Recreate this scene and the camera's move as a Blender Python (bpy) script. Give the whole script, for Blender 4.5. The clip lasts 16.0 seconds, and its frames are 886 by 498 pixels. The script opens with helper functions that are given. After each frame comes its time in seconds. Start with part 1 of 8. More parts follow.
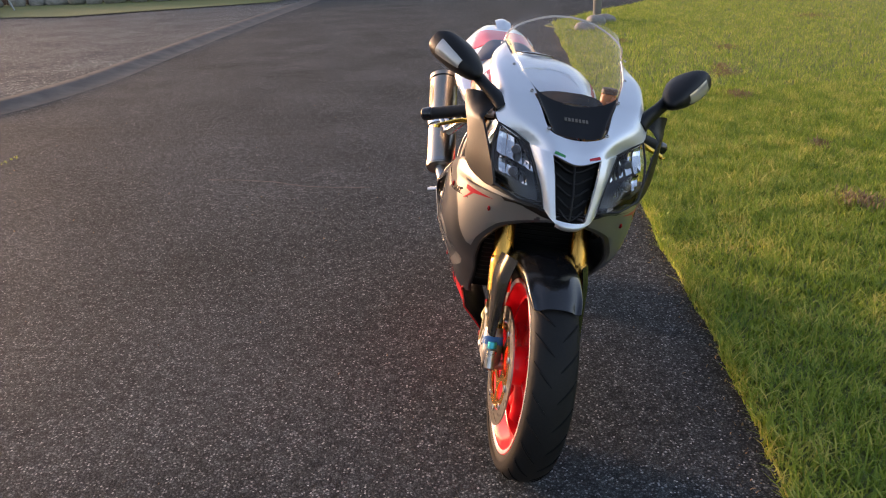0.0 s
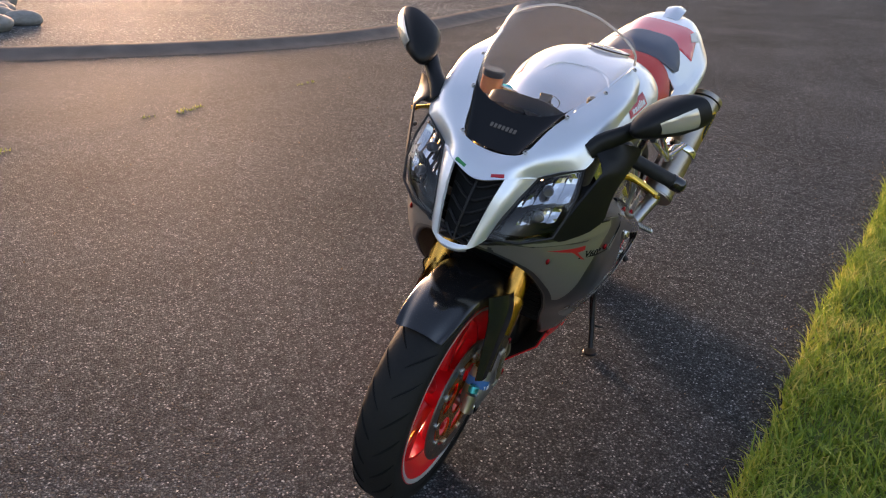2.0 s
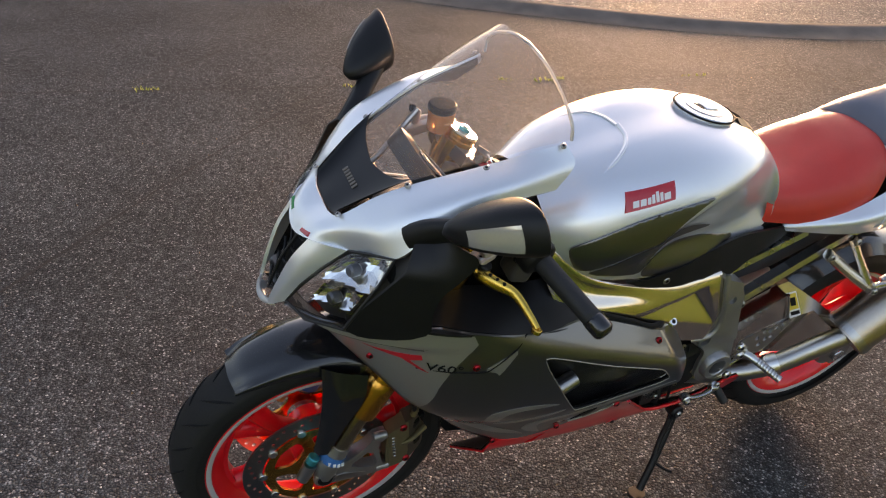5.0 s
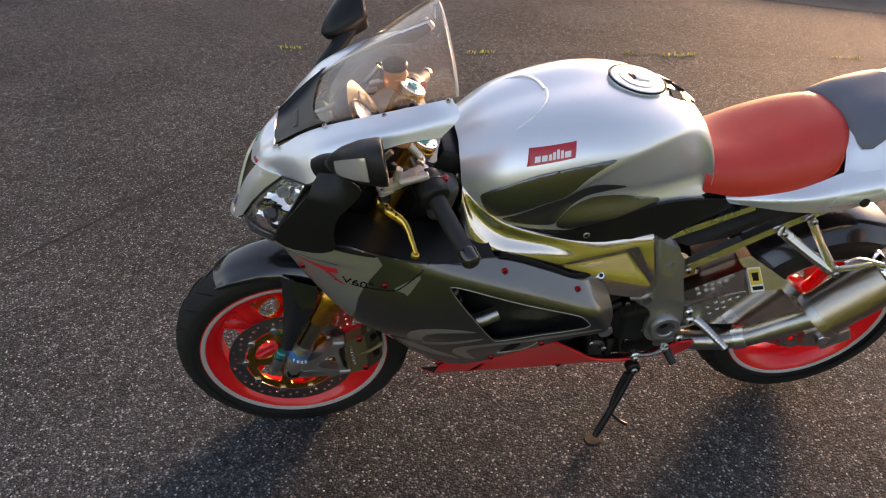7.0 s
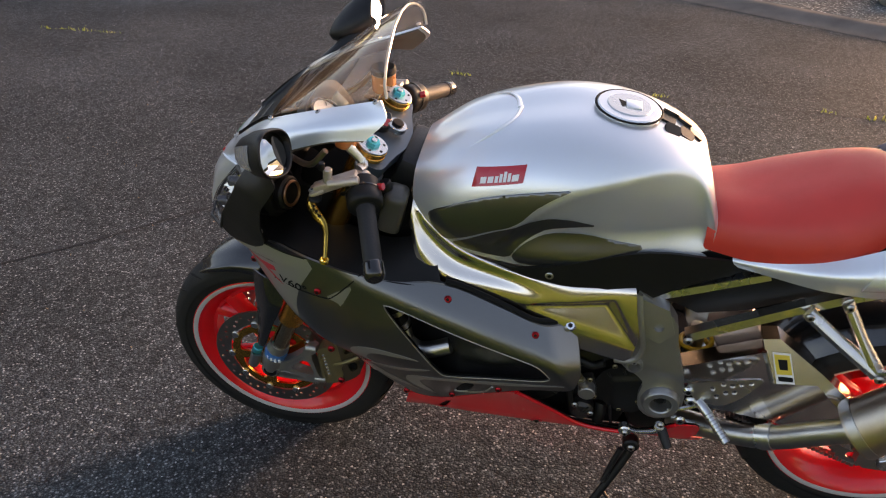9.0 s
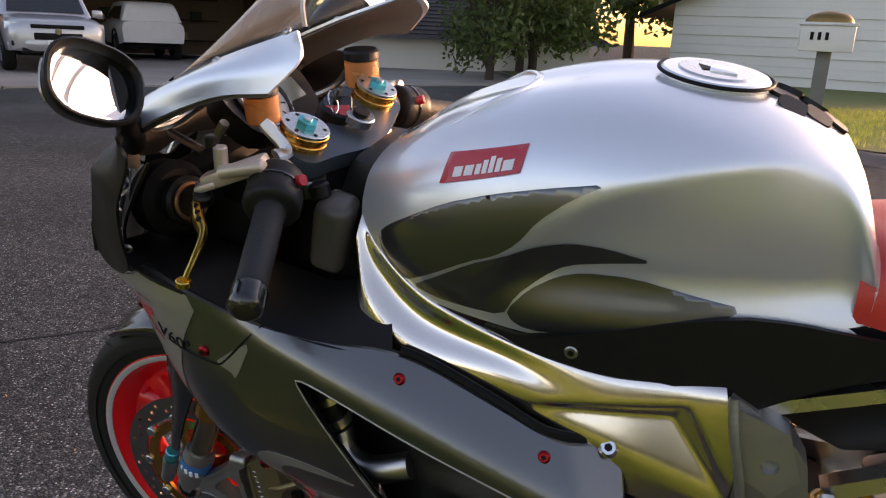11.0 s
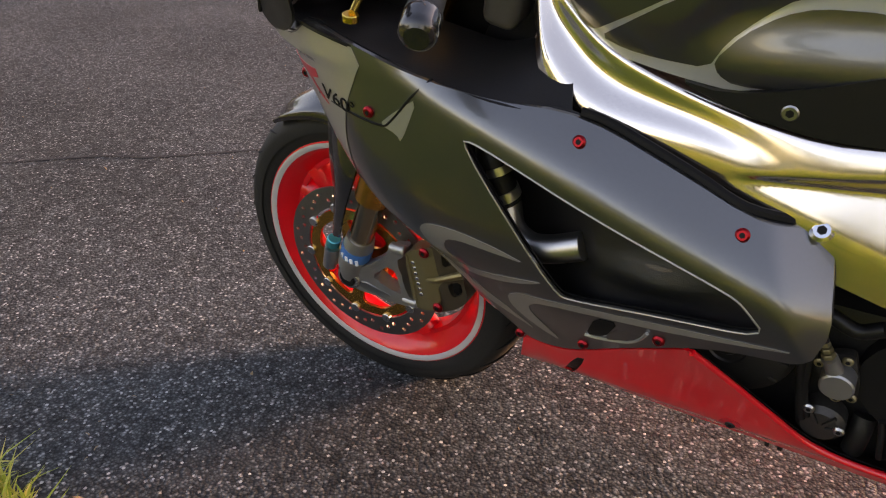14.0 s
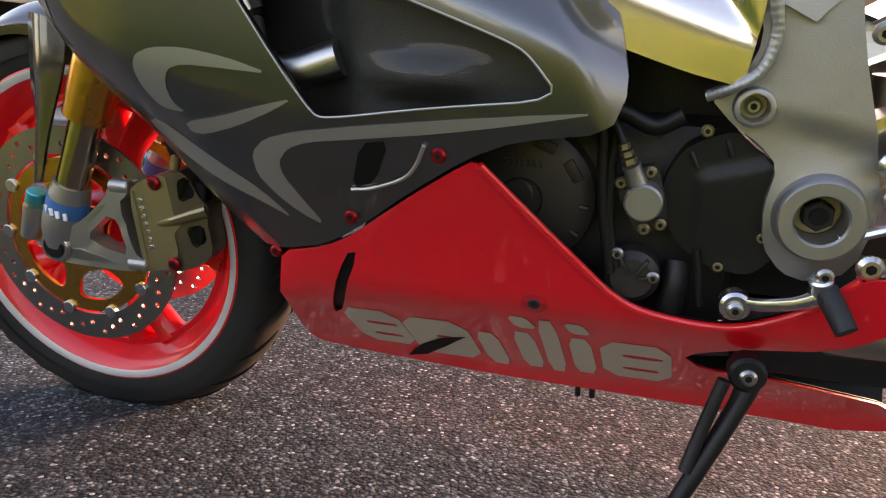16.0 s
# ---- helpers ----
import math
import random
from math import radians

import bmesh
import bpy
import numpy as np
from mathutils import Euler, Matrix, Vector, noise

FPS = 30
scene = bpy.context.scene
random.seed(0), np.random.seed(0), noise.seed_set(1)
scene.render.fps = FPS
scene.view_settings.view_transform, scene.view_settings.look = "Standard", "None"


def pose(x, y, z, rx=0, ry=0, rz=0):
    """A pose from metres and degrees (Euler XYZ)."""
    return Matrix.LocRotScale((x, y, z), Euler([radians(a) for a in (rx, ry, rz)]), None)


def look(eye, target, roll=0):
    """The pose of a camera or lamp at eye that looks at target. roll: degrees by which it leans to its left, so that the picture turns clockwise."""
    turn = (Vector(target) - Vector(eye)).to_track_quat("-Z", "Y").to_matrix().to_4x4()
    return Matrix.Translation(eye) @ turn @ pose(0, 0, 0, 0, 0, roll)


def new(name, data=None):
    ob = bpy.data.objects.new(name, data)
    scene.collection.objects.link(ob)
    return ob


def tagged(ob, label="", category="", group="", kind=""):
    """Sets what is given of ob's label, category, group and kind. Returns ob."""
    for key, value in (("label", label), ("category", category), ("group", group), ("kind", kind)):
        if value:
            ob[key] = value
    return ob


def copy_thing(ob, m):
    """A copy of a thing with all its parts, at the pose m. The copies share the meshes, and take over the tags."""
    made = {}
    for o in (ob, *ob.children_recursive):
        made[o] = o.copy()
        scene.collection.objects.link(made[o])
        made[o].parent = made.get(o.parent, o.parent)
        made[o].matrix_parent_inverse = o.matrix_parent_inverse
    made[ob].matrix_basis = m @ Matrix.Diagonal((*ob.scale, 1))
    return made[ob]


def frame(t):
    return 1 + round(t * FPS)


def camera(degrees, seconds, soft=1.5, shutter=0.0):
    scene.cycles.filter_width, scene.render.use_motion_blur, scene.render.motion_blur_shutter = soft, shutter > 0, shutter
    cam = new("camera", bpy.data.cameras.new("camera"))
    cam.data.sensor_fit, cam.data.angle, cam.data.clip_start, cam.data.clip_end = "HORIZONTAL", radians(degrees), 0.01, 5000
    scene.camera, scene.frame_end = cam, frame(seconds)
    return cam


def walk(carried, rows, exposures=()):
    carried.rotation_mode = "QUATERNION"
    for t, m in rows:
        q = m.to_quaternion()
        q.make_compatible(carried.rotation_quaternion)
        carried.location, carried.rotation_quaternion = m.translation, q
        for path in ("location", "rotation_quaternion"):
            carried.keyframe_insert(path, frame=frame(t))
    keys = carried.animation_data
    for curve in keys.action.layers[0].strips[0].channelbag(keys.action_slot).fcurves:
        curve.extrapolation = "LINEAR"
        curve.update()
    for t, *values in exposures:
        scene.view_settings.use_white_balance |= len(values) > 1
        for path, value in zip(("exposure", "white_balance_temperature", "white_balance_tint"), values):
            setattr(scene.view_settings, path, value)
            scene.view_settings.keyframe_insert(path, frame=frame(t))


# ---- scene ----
cam = camera(61.8, 16.0, 1.15)
PATH = [
    (0, (-0.225, -1.743, 1.337), (-0.158, 0.116, 0.602), -2.1),
    (0.5, (0.03, -1.774, 1.348), (-0.023, 0.107, 0.669), -0.4),
    (1, (0.237, -1.668, 1.324), (-0.026, 0.187, 0.624), -1.4),
    (1.5, (0.469, -1.51, 1.325), (-0.098, 0.211, 0.478), -2.1),
    (2, (0.767, -1.371, 1.347), (-0.057, 0.26, 0.536), 1.6),
    (2.5, (0.912, -1.209, 1.357), (-0.107, 0.322, 0.569), 1.4),
    (3, (0.97, -1.025, 1.361), (-0.244, 0.346, 0.555), 3.2),
    (3.5, (1.075, -0.862, 1.369), (-0.327, 0.295, 0.537), 1.7),
    (4, (1.249, -0.681, 1.407), (-0.215, 0.248, 0.409), 2.5),
    (4.5, (1.277, -0.467, 1.406), (-0.222, 0.409, 0.414), 4.2),
    (4.7, (1.279, -0.378, 1.415), (-0.266, 0.449, 0.451), 4.2),
    (6.8, (1.634, 0.079, 1.508), (-0.054, 0.363, 0.473), 1.2),
    (7, (1.657, 0.136, 1.504), (-0.041, 0.408, 0.482), 1.9),
    (7.5, (1.731, 0.295, 1.505), (0.016, 0.434, 0.485), 1.3),
    (8, (1.732, 0.428, 1.498), (0.022, 0.54, 0.467), 1.0),
    (8.5, (1.677, 0.552, 1.465), (-0.048, 0.522, 0.453), 1.8),
    (9, (1.568, 0.675, 1.427), (-0.169, 0.372, 0.482), 1.8),
    (9.2, (1.52, 0.737, 1.404), (-0.25, 0.346, 0.557), 2.7),
    (11.3, (1.064, 0.785, 1.0), (-0.744, 0.107, 0.478), 2.6),
    (11.5, (1.059, 0.785, 0.979), (-0.735, 0.058, 0.476), 2.4),
    (12, (1.073, 0.776, 0.972), (-0.662, -0.121, 0.541), 1.1),
    (12.5, (1.082, 0.755, 0.956), (-0.586, -0.219, 0.437), 0.8),
    (13, (1.082, 0.744, 0.934), (-0.513, -0.199, 0.181), 1.0),
    (13.5, (1.08, 0.734, 0.924), (-0.463, -0.197, 0.057), 1.2),
    (14, (1.071, 0.743, 0.91), (-0.455, -0.184, 0.008), 1.0),
    (14.5, (1.047, 0.76, 0.8), (-0.593, -0.07, 0.01), 3.0),
    (15, (1.0, 0.764, 0.624), (-0.763, 0.07, -0.018), 3.3),
    (15.5, (0.979, 0.768, 0.526), (-0.863, 0.15, 0.051), 2.9),
    (16, (0.995, 0.774, 0.478), (-0.905, 0.261, 0.118), 3.4),
]
EXPOSURES = [(0, 1.7, 6700, 29), (0.5, 1.8, 7100, 29), (1.5, 1.8, 6950, 30), (2.5, 1.7, 6450, 29), (3.5, 1.65, 6650, 29), (4.5, 1.8, 7100, 29), (7, 1.95, 7400, 31), (9, 1.9, 7400, 31), (11.5, 1.8, 7300, 38), (12.5, 1.8, 7500, 41), (13.2, 2.1, 7800, 40), (14, 2.5, 8100, 38), (15, 2.6, 7800, 38), (16, 2.7, 7300, 37)]
walk(cam, [(t, look(eye, target, roll)) for t, eye, target, roll in PATH], EXPOSURES)

# ---- world and sun: a low evening sun behind the machine's right shoulder ----
SUN_UP = radians(7)
SUN_WAY = Vector((-0.77 * math.cos(SUN_UP), 0.64 * math.cos(SUN_UP), math.sin(SUN_UP)))
world = bpy.data.worlds.new("evening_sky")
scene.world = world
world.use_nodes = True
sky = world.node_tree.nodes.new("ShaderNodeTexSky")
sky.sky_type, sky.sun_disc = "NISHITA", False
sky.sun_elevation, sky.sun_rotation = SUN_UP, math.atan2(SUN_WAY.x, SUN_WAY.y)
sky.ozone_density, sky.dust_density = 1.0, 1.6
backing = world.node_tree.nodes["Background"]
world.node_tree.links.new(sky.outputs[0], backing.inputs["Color"])
backing.inputs["Strength"].default_value = 0.15
sun = new("sun", bpy.data.lights.new("sun", "SUN"))
sun.data.energy, sun.data.angle, sun.data.color = 1.65, radians(9), (1.0, 0.70, 0.45)
sun.matrix_world = look(SUN_WAY * 60, (0, 0, 0))

# ---- building tools ----
from mathutils.geometry import delaunay_2d_cdt


def link(name, mesh, material, parent, label, smooth):
    mesh.materials.append(material)
    if smooth:
        mesh.polygons.foreach_set("use_smooth", [True] * len(mesh.polygons))
        mesh.set_sharp_from_angle(angle=radians(smooth))
    ob = new(name, mesh)
    ob.parent = parent
    return tagged(ob, label)


def part(name, bm, material, parent=None, label="", smooth=38):
    """Links a bmesh as one mesh object."""
    bmesh.ops.recalc_face_normals(bm, faces=bm.faces)
    mesh = bpy.data.meshes.new(name)
    bm.to_mesh(mesh)
    bm.free()
    return link(name, mesh, material, parent, label, smooth)


def thing(name, m, label, category, group="", kind=""):
    ob = new(name)
    ob.matrix_basis = m
    ob.empty_display_size = 0.1
    return tagged(ob, label, category, group, kind)


def join(*bms):
    """One bmesh out of several."""
    out = bmesh.new()
    for bm in bms:
        mesh = bpy.data.meshes.new("joint")
        bm.to_mesh(mesh)
        bm.free()
        out.from_mesh(mesh)
        bpy.data.meshes.remove(mesh)
    return out


def moved(bm, m):
    bmesh.ops.transform(bm, matrix=m, verts=bm.verts)
    return bm


def spline(points, n, closed=False):
    """A Catmull-Rom curve through the points, n steps a span."""
    p = np.array(points, float)
    k = len(p)
    if closed:
        p = np.concatenate((p[-1:], p, p[:2]))
    else:
        p = np.concatenate((2 * p[:1] - p[1:2], p, 2 * p[-1:] - p[-2:-1]))
    out = []
    for i in range(k if closed else k - 1):
        a, b, c, d = p[i:i + 4]
        for j in range(n):
            u = j / n
            out.append(0.5 * (2 * b + (c - a) * u + (2 * a - 5 * b + 4 * c - d) * u * u + (3 * b - a - 3 * c + d) * u ** 3))
    if not closed:
        out.append(p[-2])
    return np.array(out)


def grid(rows, wrap=False, caps=False):
    """A bmesh of quads over rows of points; wrap closes each row, caps fills the ends."""
    bm = bmesh.new()
    vs = [[bm.verts.new(q) for q in row] for row in rows]
    n = len(vs[0])
    for a, b in zip(vs, vs[1:]):
        for j in range(n if wrap else n - 1):
            k = (j + 1) % n
            bm.faces.new((a[j], a[k], b[k], b[j]))
    if caps:
        bm.faces.new(vs[0])
        bm.faces.new(vs[-1][::-1])
    return bm


def loft(rows, nu=6, nv=6, thick=0.0, wrap=False, caps=False):
    """A smooth surface through rows of control points, with a thickness."""
    across = [spline(r, nv, wrap) for r in rows]
    down = [spline([r[j] for r in across], nu) for j in range(len(across[0]))]
    bm = grid([[d[i] for d in down] for i in range(len(down[0]))], wrap, caps)
    if thick:
        bmesh.ops.recalc_face_normals(bm, faces=bm.faces)
        bmesh.ops.solidify(bm, geom=bm.faces[:], thickness=thick)
    return bm


def both(half):
    """A row from the middle outwards, mirrored into a whole row."""
    return [(-x, y, z) for x, y, z in half[:0:-1]] + list(half)


def tube(points, radius, n=5, seg=12, flat=1.0, closed=False):
    """A round bar along a curve; radius may be one number or one for each point."""
    p = spline(points, n, closed)
    r = np.full(len(p), radius) if np.isscalar(radius) else np.interp(np.linspace(0, 1, len(p)), np.linspace(0, 1, len(radius)), radius)
    rows, side = [], None
    for i, q in enumerate(p):
        a, b = (p[i - 1], p[(i + 1) % len(p)]) if closed else (p[max(i - 1, 0)], p[min(i + 1, len(p) - 1)])
        way = Vector(b - a).normalized()
        if side is None:
            side = way.orthogonal().normalized()
        side = (side - way * side.dot(way)).normalized()
        up = way.cross(side)
        rows.append([Vector(q) + (side * math.cos(t) + up * math.sin(t) * flat) * r[i] for t in (math.tau * k / seg for k in range(seg))])
    if closed:
        return grid(rows + rows[:1], True)
    return grid(rows, True, True)


def turned(profile, seg=48, closed=False):
    """A body of revolution round the x axis from (x, radius) pairs."""
    ring = list(profile) + ([profile[0]] if closed else [])
    rows = [[(x, r * math.sin(t), r * math.cos(t)) for t in (math.tau * k / seg for k in range(seg))] for x, r in ring]
    bm = grid(rows, True)
    if closed:
        bmesh.ops.remove_doubles(bm, verts=bm.verts, dist=1e-6)
    else:
        bmesh.ops.holes_fill(bm, edges=[e for e in bm.edges if e.is_boundary], sides=seg)
    return bm


def drum(centre, axis, r, h, seg=20, edge=0.12):
    """A short cylinder with eased edges; axis is its way."""
    e = min(r, h) * edge
    bm = turned([(-h / 2, r - e), (-h / 2 + e, r), (h / 2 - e, r), (h / 2, r - e)], seg)
    q = Vector((1, 0, 0)).rotation_difference(Vector(axis)).to_matrix().to_4x4()
    return moved(bm, Matrix.Translation(centre) @ q)


def block(size, m=Matrix(), ease=0.004, seg=2):
    """A box with eased edges."""
    bm = bmesh.new()
    bmesh.ops.create_cube(bm, size=1, matrix=Matrix.Diagonal((*size, 1)))
    if ease:
        bmesh.ops.bevel(bm, geom=bm.edges[:], offset=ease, segments=seg, affect="EDGES", profile=0.5)
    return moved(bm, m)


def soft(points, k=2):
    """A closed outline with its corners cut round."""
    p = [tuple(q) for q in points]
    for _ in range(k):
        p = [tuple(a * w + b * (1 - w) for a, b in zip(q, r)) for q, r in zip(p, p[1:] + p[:1]) for w in (0.8, 0.2)]
    return p


def inside(loop, q):
    hit = False
    for (a, b), (c, d) in zip(loop, loop[1:] + loop[:1]):
        if (b > q[1]) != (d > q[1]) and q[0] < (c - a) * (q[1] - b) / (d - b) + a:
            hit = not hit
    return hit


def finer(loop, step):
    out = []
    for a, b in zip(loop, loop[1:] + loop[:1]):
        n = max(1, round(math.dist(a, b) / step))
        out += [tuple(p + (q - p) * i / n for p, q in zip(a, b)) for i in range(n)]
    return out


def sheet(outline, depth, thick=0.004, holes=(), step=0.02, side=1, lift=0.0):
    """A curved plate over an outline in (y, z), lying at x = depth(y, z), with holes."""
    loops = [finer(list(l), step) for l in (outline, *holes)]
    pts, edges = [], []
    for l in loops:
        k = len(pts)
        pts += l
        edges += [(k + i, k + (i + 1) % len(l)) for i in range(len(l))]
    ys, zs = [p[0] for p in loops[0]], [p[1] for p in loops[0]]
    rim = np.array(pts)
    for a in np.arange(min(ys), max(ys), step):
        for b in np.arange(min(zs), max(zs), step):
            q = (a + (step / 2 if round(b / step) % 2 else 0), b)
            if inside(loops[0], q) and not any(inside(l, q) for l in loops[1:]) and np.min(np.hypot(*(rim - q).T)) > step * 0.45:
                pts.append(q)
    vs, _, fs, *_ = delaunay_2d_cdt([Vector(p) for p in pts], edges, [], 0, 1e-7)
    keep = []
    for f in fs:
        c = sum((vs[i] for i in f), Vector((0, 0))) / len(f)
        if inside(loops[0], c) and not any(inside(l, c) for l in loops[1:]):
            keep.append(f)
    bm = bmesh.new()
    front = [bm.verts.new((side * (depth(*v) + lift), *v)) for v in vs]
    for f in keep:
        bm.faces.new([front[i] for i in f])
    if thick:
        back = [bm.verts.new((side * (depth(*v) + lift - thick), *v)) for v in vs]
        rims = [e for e in bm.edges if e.is_boundary]
        where = {v: i for i, v in enumerate(front)}
        for f in keep:
            bm.faces.new([back[i] for i in reversed(f)])
        for e in rims:
            a, b = (where[v] for v in e.verts)
            bm.faces.new((front[a], front[b], back[b], back[a]))
    bmesh.ops.delete(bm, geom=[v for v in bm.verts if not v.link_faces], context="VERTS")
    return bm


def curve(xs, ys):
    """A smooth line through pairs, as a function."""
    fine = spline(list(zip(xs, ys)), 8)
    return lambda v: float(np.interp(v, fine[:, 0], fine[:, 1]))


# ---- materials ----
def nodes(name):
    m = bpy.data.materials.new(name)
    m.use_nodes = True
    return m, m.node_tree.nodes, m.node_tree.links, m.node_tree.nodes["Principled BSDF"]


def surface(name, colour, rough=0.5, metal=0.0, coat=0.0, other=None, scale=40.0, bump=0.0, vary=0.12, grain=6.0, dirt=0.0, **more):
    """A surface with variation at two scales: broad wear and fine grain, in its own coordinates."""
    m, n, l, b = nodes(name)
    tex = n.new("ShaderNodeTexCoord")
    broad, fine = n.new("ShaderNodeTexNoise"), n.new("ShaderNodeTexNoise")
    broad.inputs["Scale"].default_value, broad.inputs["Detail"].default_value = scale / grain, 5
    fine.inputs["Scale"].default_value, fine.inputs["Detail"].default_value = scale * grain, 3
    mix = n.new("ShaderNodeMix")
    mix.data_type = "RGBA"
    c = Vector(colour)
    d = Vector(other) if other else c * (1 - vary)
    mix.inputs[6].default_value, mix.inputs[7].default_value = (*c, 1), (*d, 1)
    both_scales = n.new("ShaderNodeMath")
    both_scales.operation = "MULTIPLY_ADD"
    both_scales.inputs[1].default_value = 0.35
    for t in (broad, fine):
        l.new(tex.outputs["Object"], t.inputs["Vector"])
    l.new(fine.outputs["Fac"], both_scales.inputs[0])
    l.new(broad.outputs["Fac"], both_scales.inputs[2])
    ramp = n.new("ShaderNodeMapRange")
    ramp.inputs["From Min"].default_value, ramp.inputs["From Max"].default_value = 0.45, 0.9
    l.new(both_scales.outputs[0], ramp.inputs["Value"])
    l.new(ramp.outputs[0], mix.inputs[0])
    l.new(mix.outputs[2], b.inputs["Base Color"])
    wear = n.new("ShaderNodeMapRange")
    wear.inputs["To Min"].default_value, wear.inputs["To Max"].default_value = rough * 0.85, min(1, rough * 1.25 + dirt)
    l.new(broad.outputs["Fac"], wear.inputs["Value"])
    l.new(wear.outputs[0], b.inputs["Roughness"])
    b.inputs["Metallic"].default_value = metal
    b.inputs["Coat Weight"].default_value, b.inputs["Coat Roughness"].default_value = coat, 0.04
    for key, value in more.items():
        b.inputs[key.replace("_", " ")].default_value = value
    if bump:
        k = n.new("ShaderNodeBump")
        k.inputs["Strength"].default_value, k.inputs["Distance"].default_value = bump, 0.002
        l.new(fine.outputs["Fac"], k.inputs["Height"])
        l.new(k.outputs[0], b.inputs["Normal"])
    return m


WHITE = surface("pearl_silver_white_paint", (0.83, 0.86, 0.895), 0.32, 0.70, 1.0, vary=0.03, dirt=0.05)

GREY = surface("graphite_paint", (0.150, 0.152, 0.150), 0.27, 0.92, 1.0, vary=0.08, dirt=0.05)
PALE = surface("warm_silver_paint", (0.43, 0.42, 0.385), 0.42, 0.75, 1.0, vary=0.06)
RED = surface("red_paint", (0.84, 0.008, 0.014), 0.3, 0.0, 1.0, vary=0.06)
SCARLET = surface("scarlet_wheel_enamel", (0.80, 0.012, 0.016), 0.28, 0.0, 0.5, vary=0.12, Specular_IOR_Level=0.3)
MATT = surface("matt_black_plastic", (0.009, 0.009, 0.0093), 0.42, vary=0.3, scale=60, bump=0.15, Specular_IOR_Level=0.32)
GLOSS = surface("gloss_black_plastic", (0.012, 0.012, 0.013), 0.18, coat=0.6, vary=0.2)
RUBBER = surface("tyre_rubber", (0.011, 0.011, 0.0115), 0.55, other=(0.021, 0.020, 0.018), scale=30, bump=0.2, dirt=0.1, Specular_IOR_Level=0.22)
CARBON = surface("satin_woven_black", (0.012, 0.012, 0.013), 0.34, coat=0.3, vary=0.4, scale=180, bump=0.5)
GRIP = surface("grip_rubber", (0.016, 0.016, 0.017), 0.6, vary=0.3, bump=0.3)
GOLD = surface("gold_anodised", (0.80, 0.40, 0.08), 0.25, 1.0, vary=0.1)
BRASSY = surface("caliper_gold", (0.32, 0.27, 0.15), 0.42, 0.85, vary=0.12, bump=0.1)
SILVER = surface("cast_aluminium", (0.40, 0.395, 0.385), 0.42, 0.9, vary=0.12, scale=90, bump=0.12)
SMOOTHALU = surface("machined_aluminium", (0.66, 0.66, 0.65), 0.26, 1.0, vary=0.08)
POLISH = surface("polished_frame_alloy", (0.82, 0.75, 0.68), 0.15, 1.0, vary=0.05)
STEEL = surface("brushed_steel", (0.46, 0.45, 0.43), 0.3, 1.0, vary=0.12)
DISC = surface("brake_disc_steel", (0.33, 0.32, 0.30), 0.34, 1.0, vary=0.15)
CHROME = surface("chrome", (0.80, 0.80, 0.80), 0.08, 1.0, vary=0.04)
TITAN = surface("titanium_can", (0.50, 0.45, 0.38), 0.3, 1.0, other=(0.42, 0.36, 0.30), scale=20)
ENGINE = surface("engine_casting", (0.014, 0.014, 0.015), 0.45, 0.2, vary=0.3, scale=70, bump=0.3)
DARK = surface("dark_inner_plastic", (0.006, 0.006, 0.0065), 0.6, vary=0.3, Specular_IOR_Level=0.2)
SLATE = surface("slate_blue_clamp", (0.085, 0.12, 0.155), 0.4, 0.6, vary=0.1)
TEAL = surface("teal_anodised", (0.05, 0.52, 0.58), 0.35, 0.9, vary=0.1)
BLUE = surface("blue_sticker", (0.03, 0.16, 0.42), 0.4, vary=0.1)
YELLOW = surface("yellow_sticker", (0.75, 0.55, 0.05), 0.4, vary=0.1)
CREAM = surface("cream_lettering", (0.55, 0.52, 0.43), 0.35, 0.2, 0.6, vary=0.08)
VINYL = surface("red_seat_vinyl", (0.64, 0.045, 0.03), 0.42, vary=0.1, scale=120, bump=0.25)
PAD = surface("grey_blue_seat_cover", (0.12, 0.13, 0.165), 0.5, vary=0.08, bump=0.2)
REDTAG = surface("red_badge", (0.55, 0.01, 0.02), 0.35, 0.0, 0.8, vary=0.08)
WHITETAG = surface("white_badge_lettering", (0.80, 0.80, 0.80), 0.4, vary=0.04)
GREENTAG = surface("green_flag_sticker", (0.02, 0.28, 0.08), 0.4, vary=0.05)
PINSTRIPE = surface("silver_rim_tape", (0.62, 0.60, 0.58), 0.35, 0.3, vary=0.1)
AMBER = surface("amber_fluid_cup", (0.75, 0.30, 0.10), 0.25, vary=0.1, Transmission_Weight=0.35)
SPRING = surface("yellow_spring", (0.70, 0.42, 0.02), 0.35, vary=0.1)


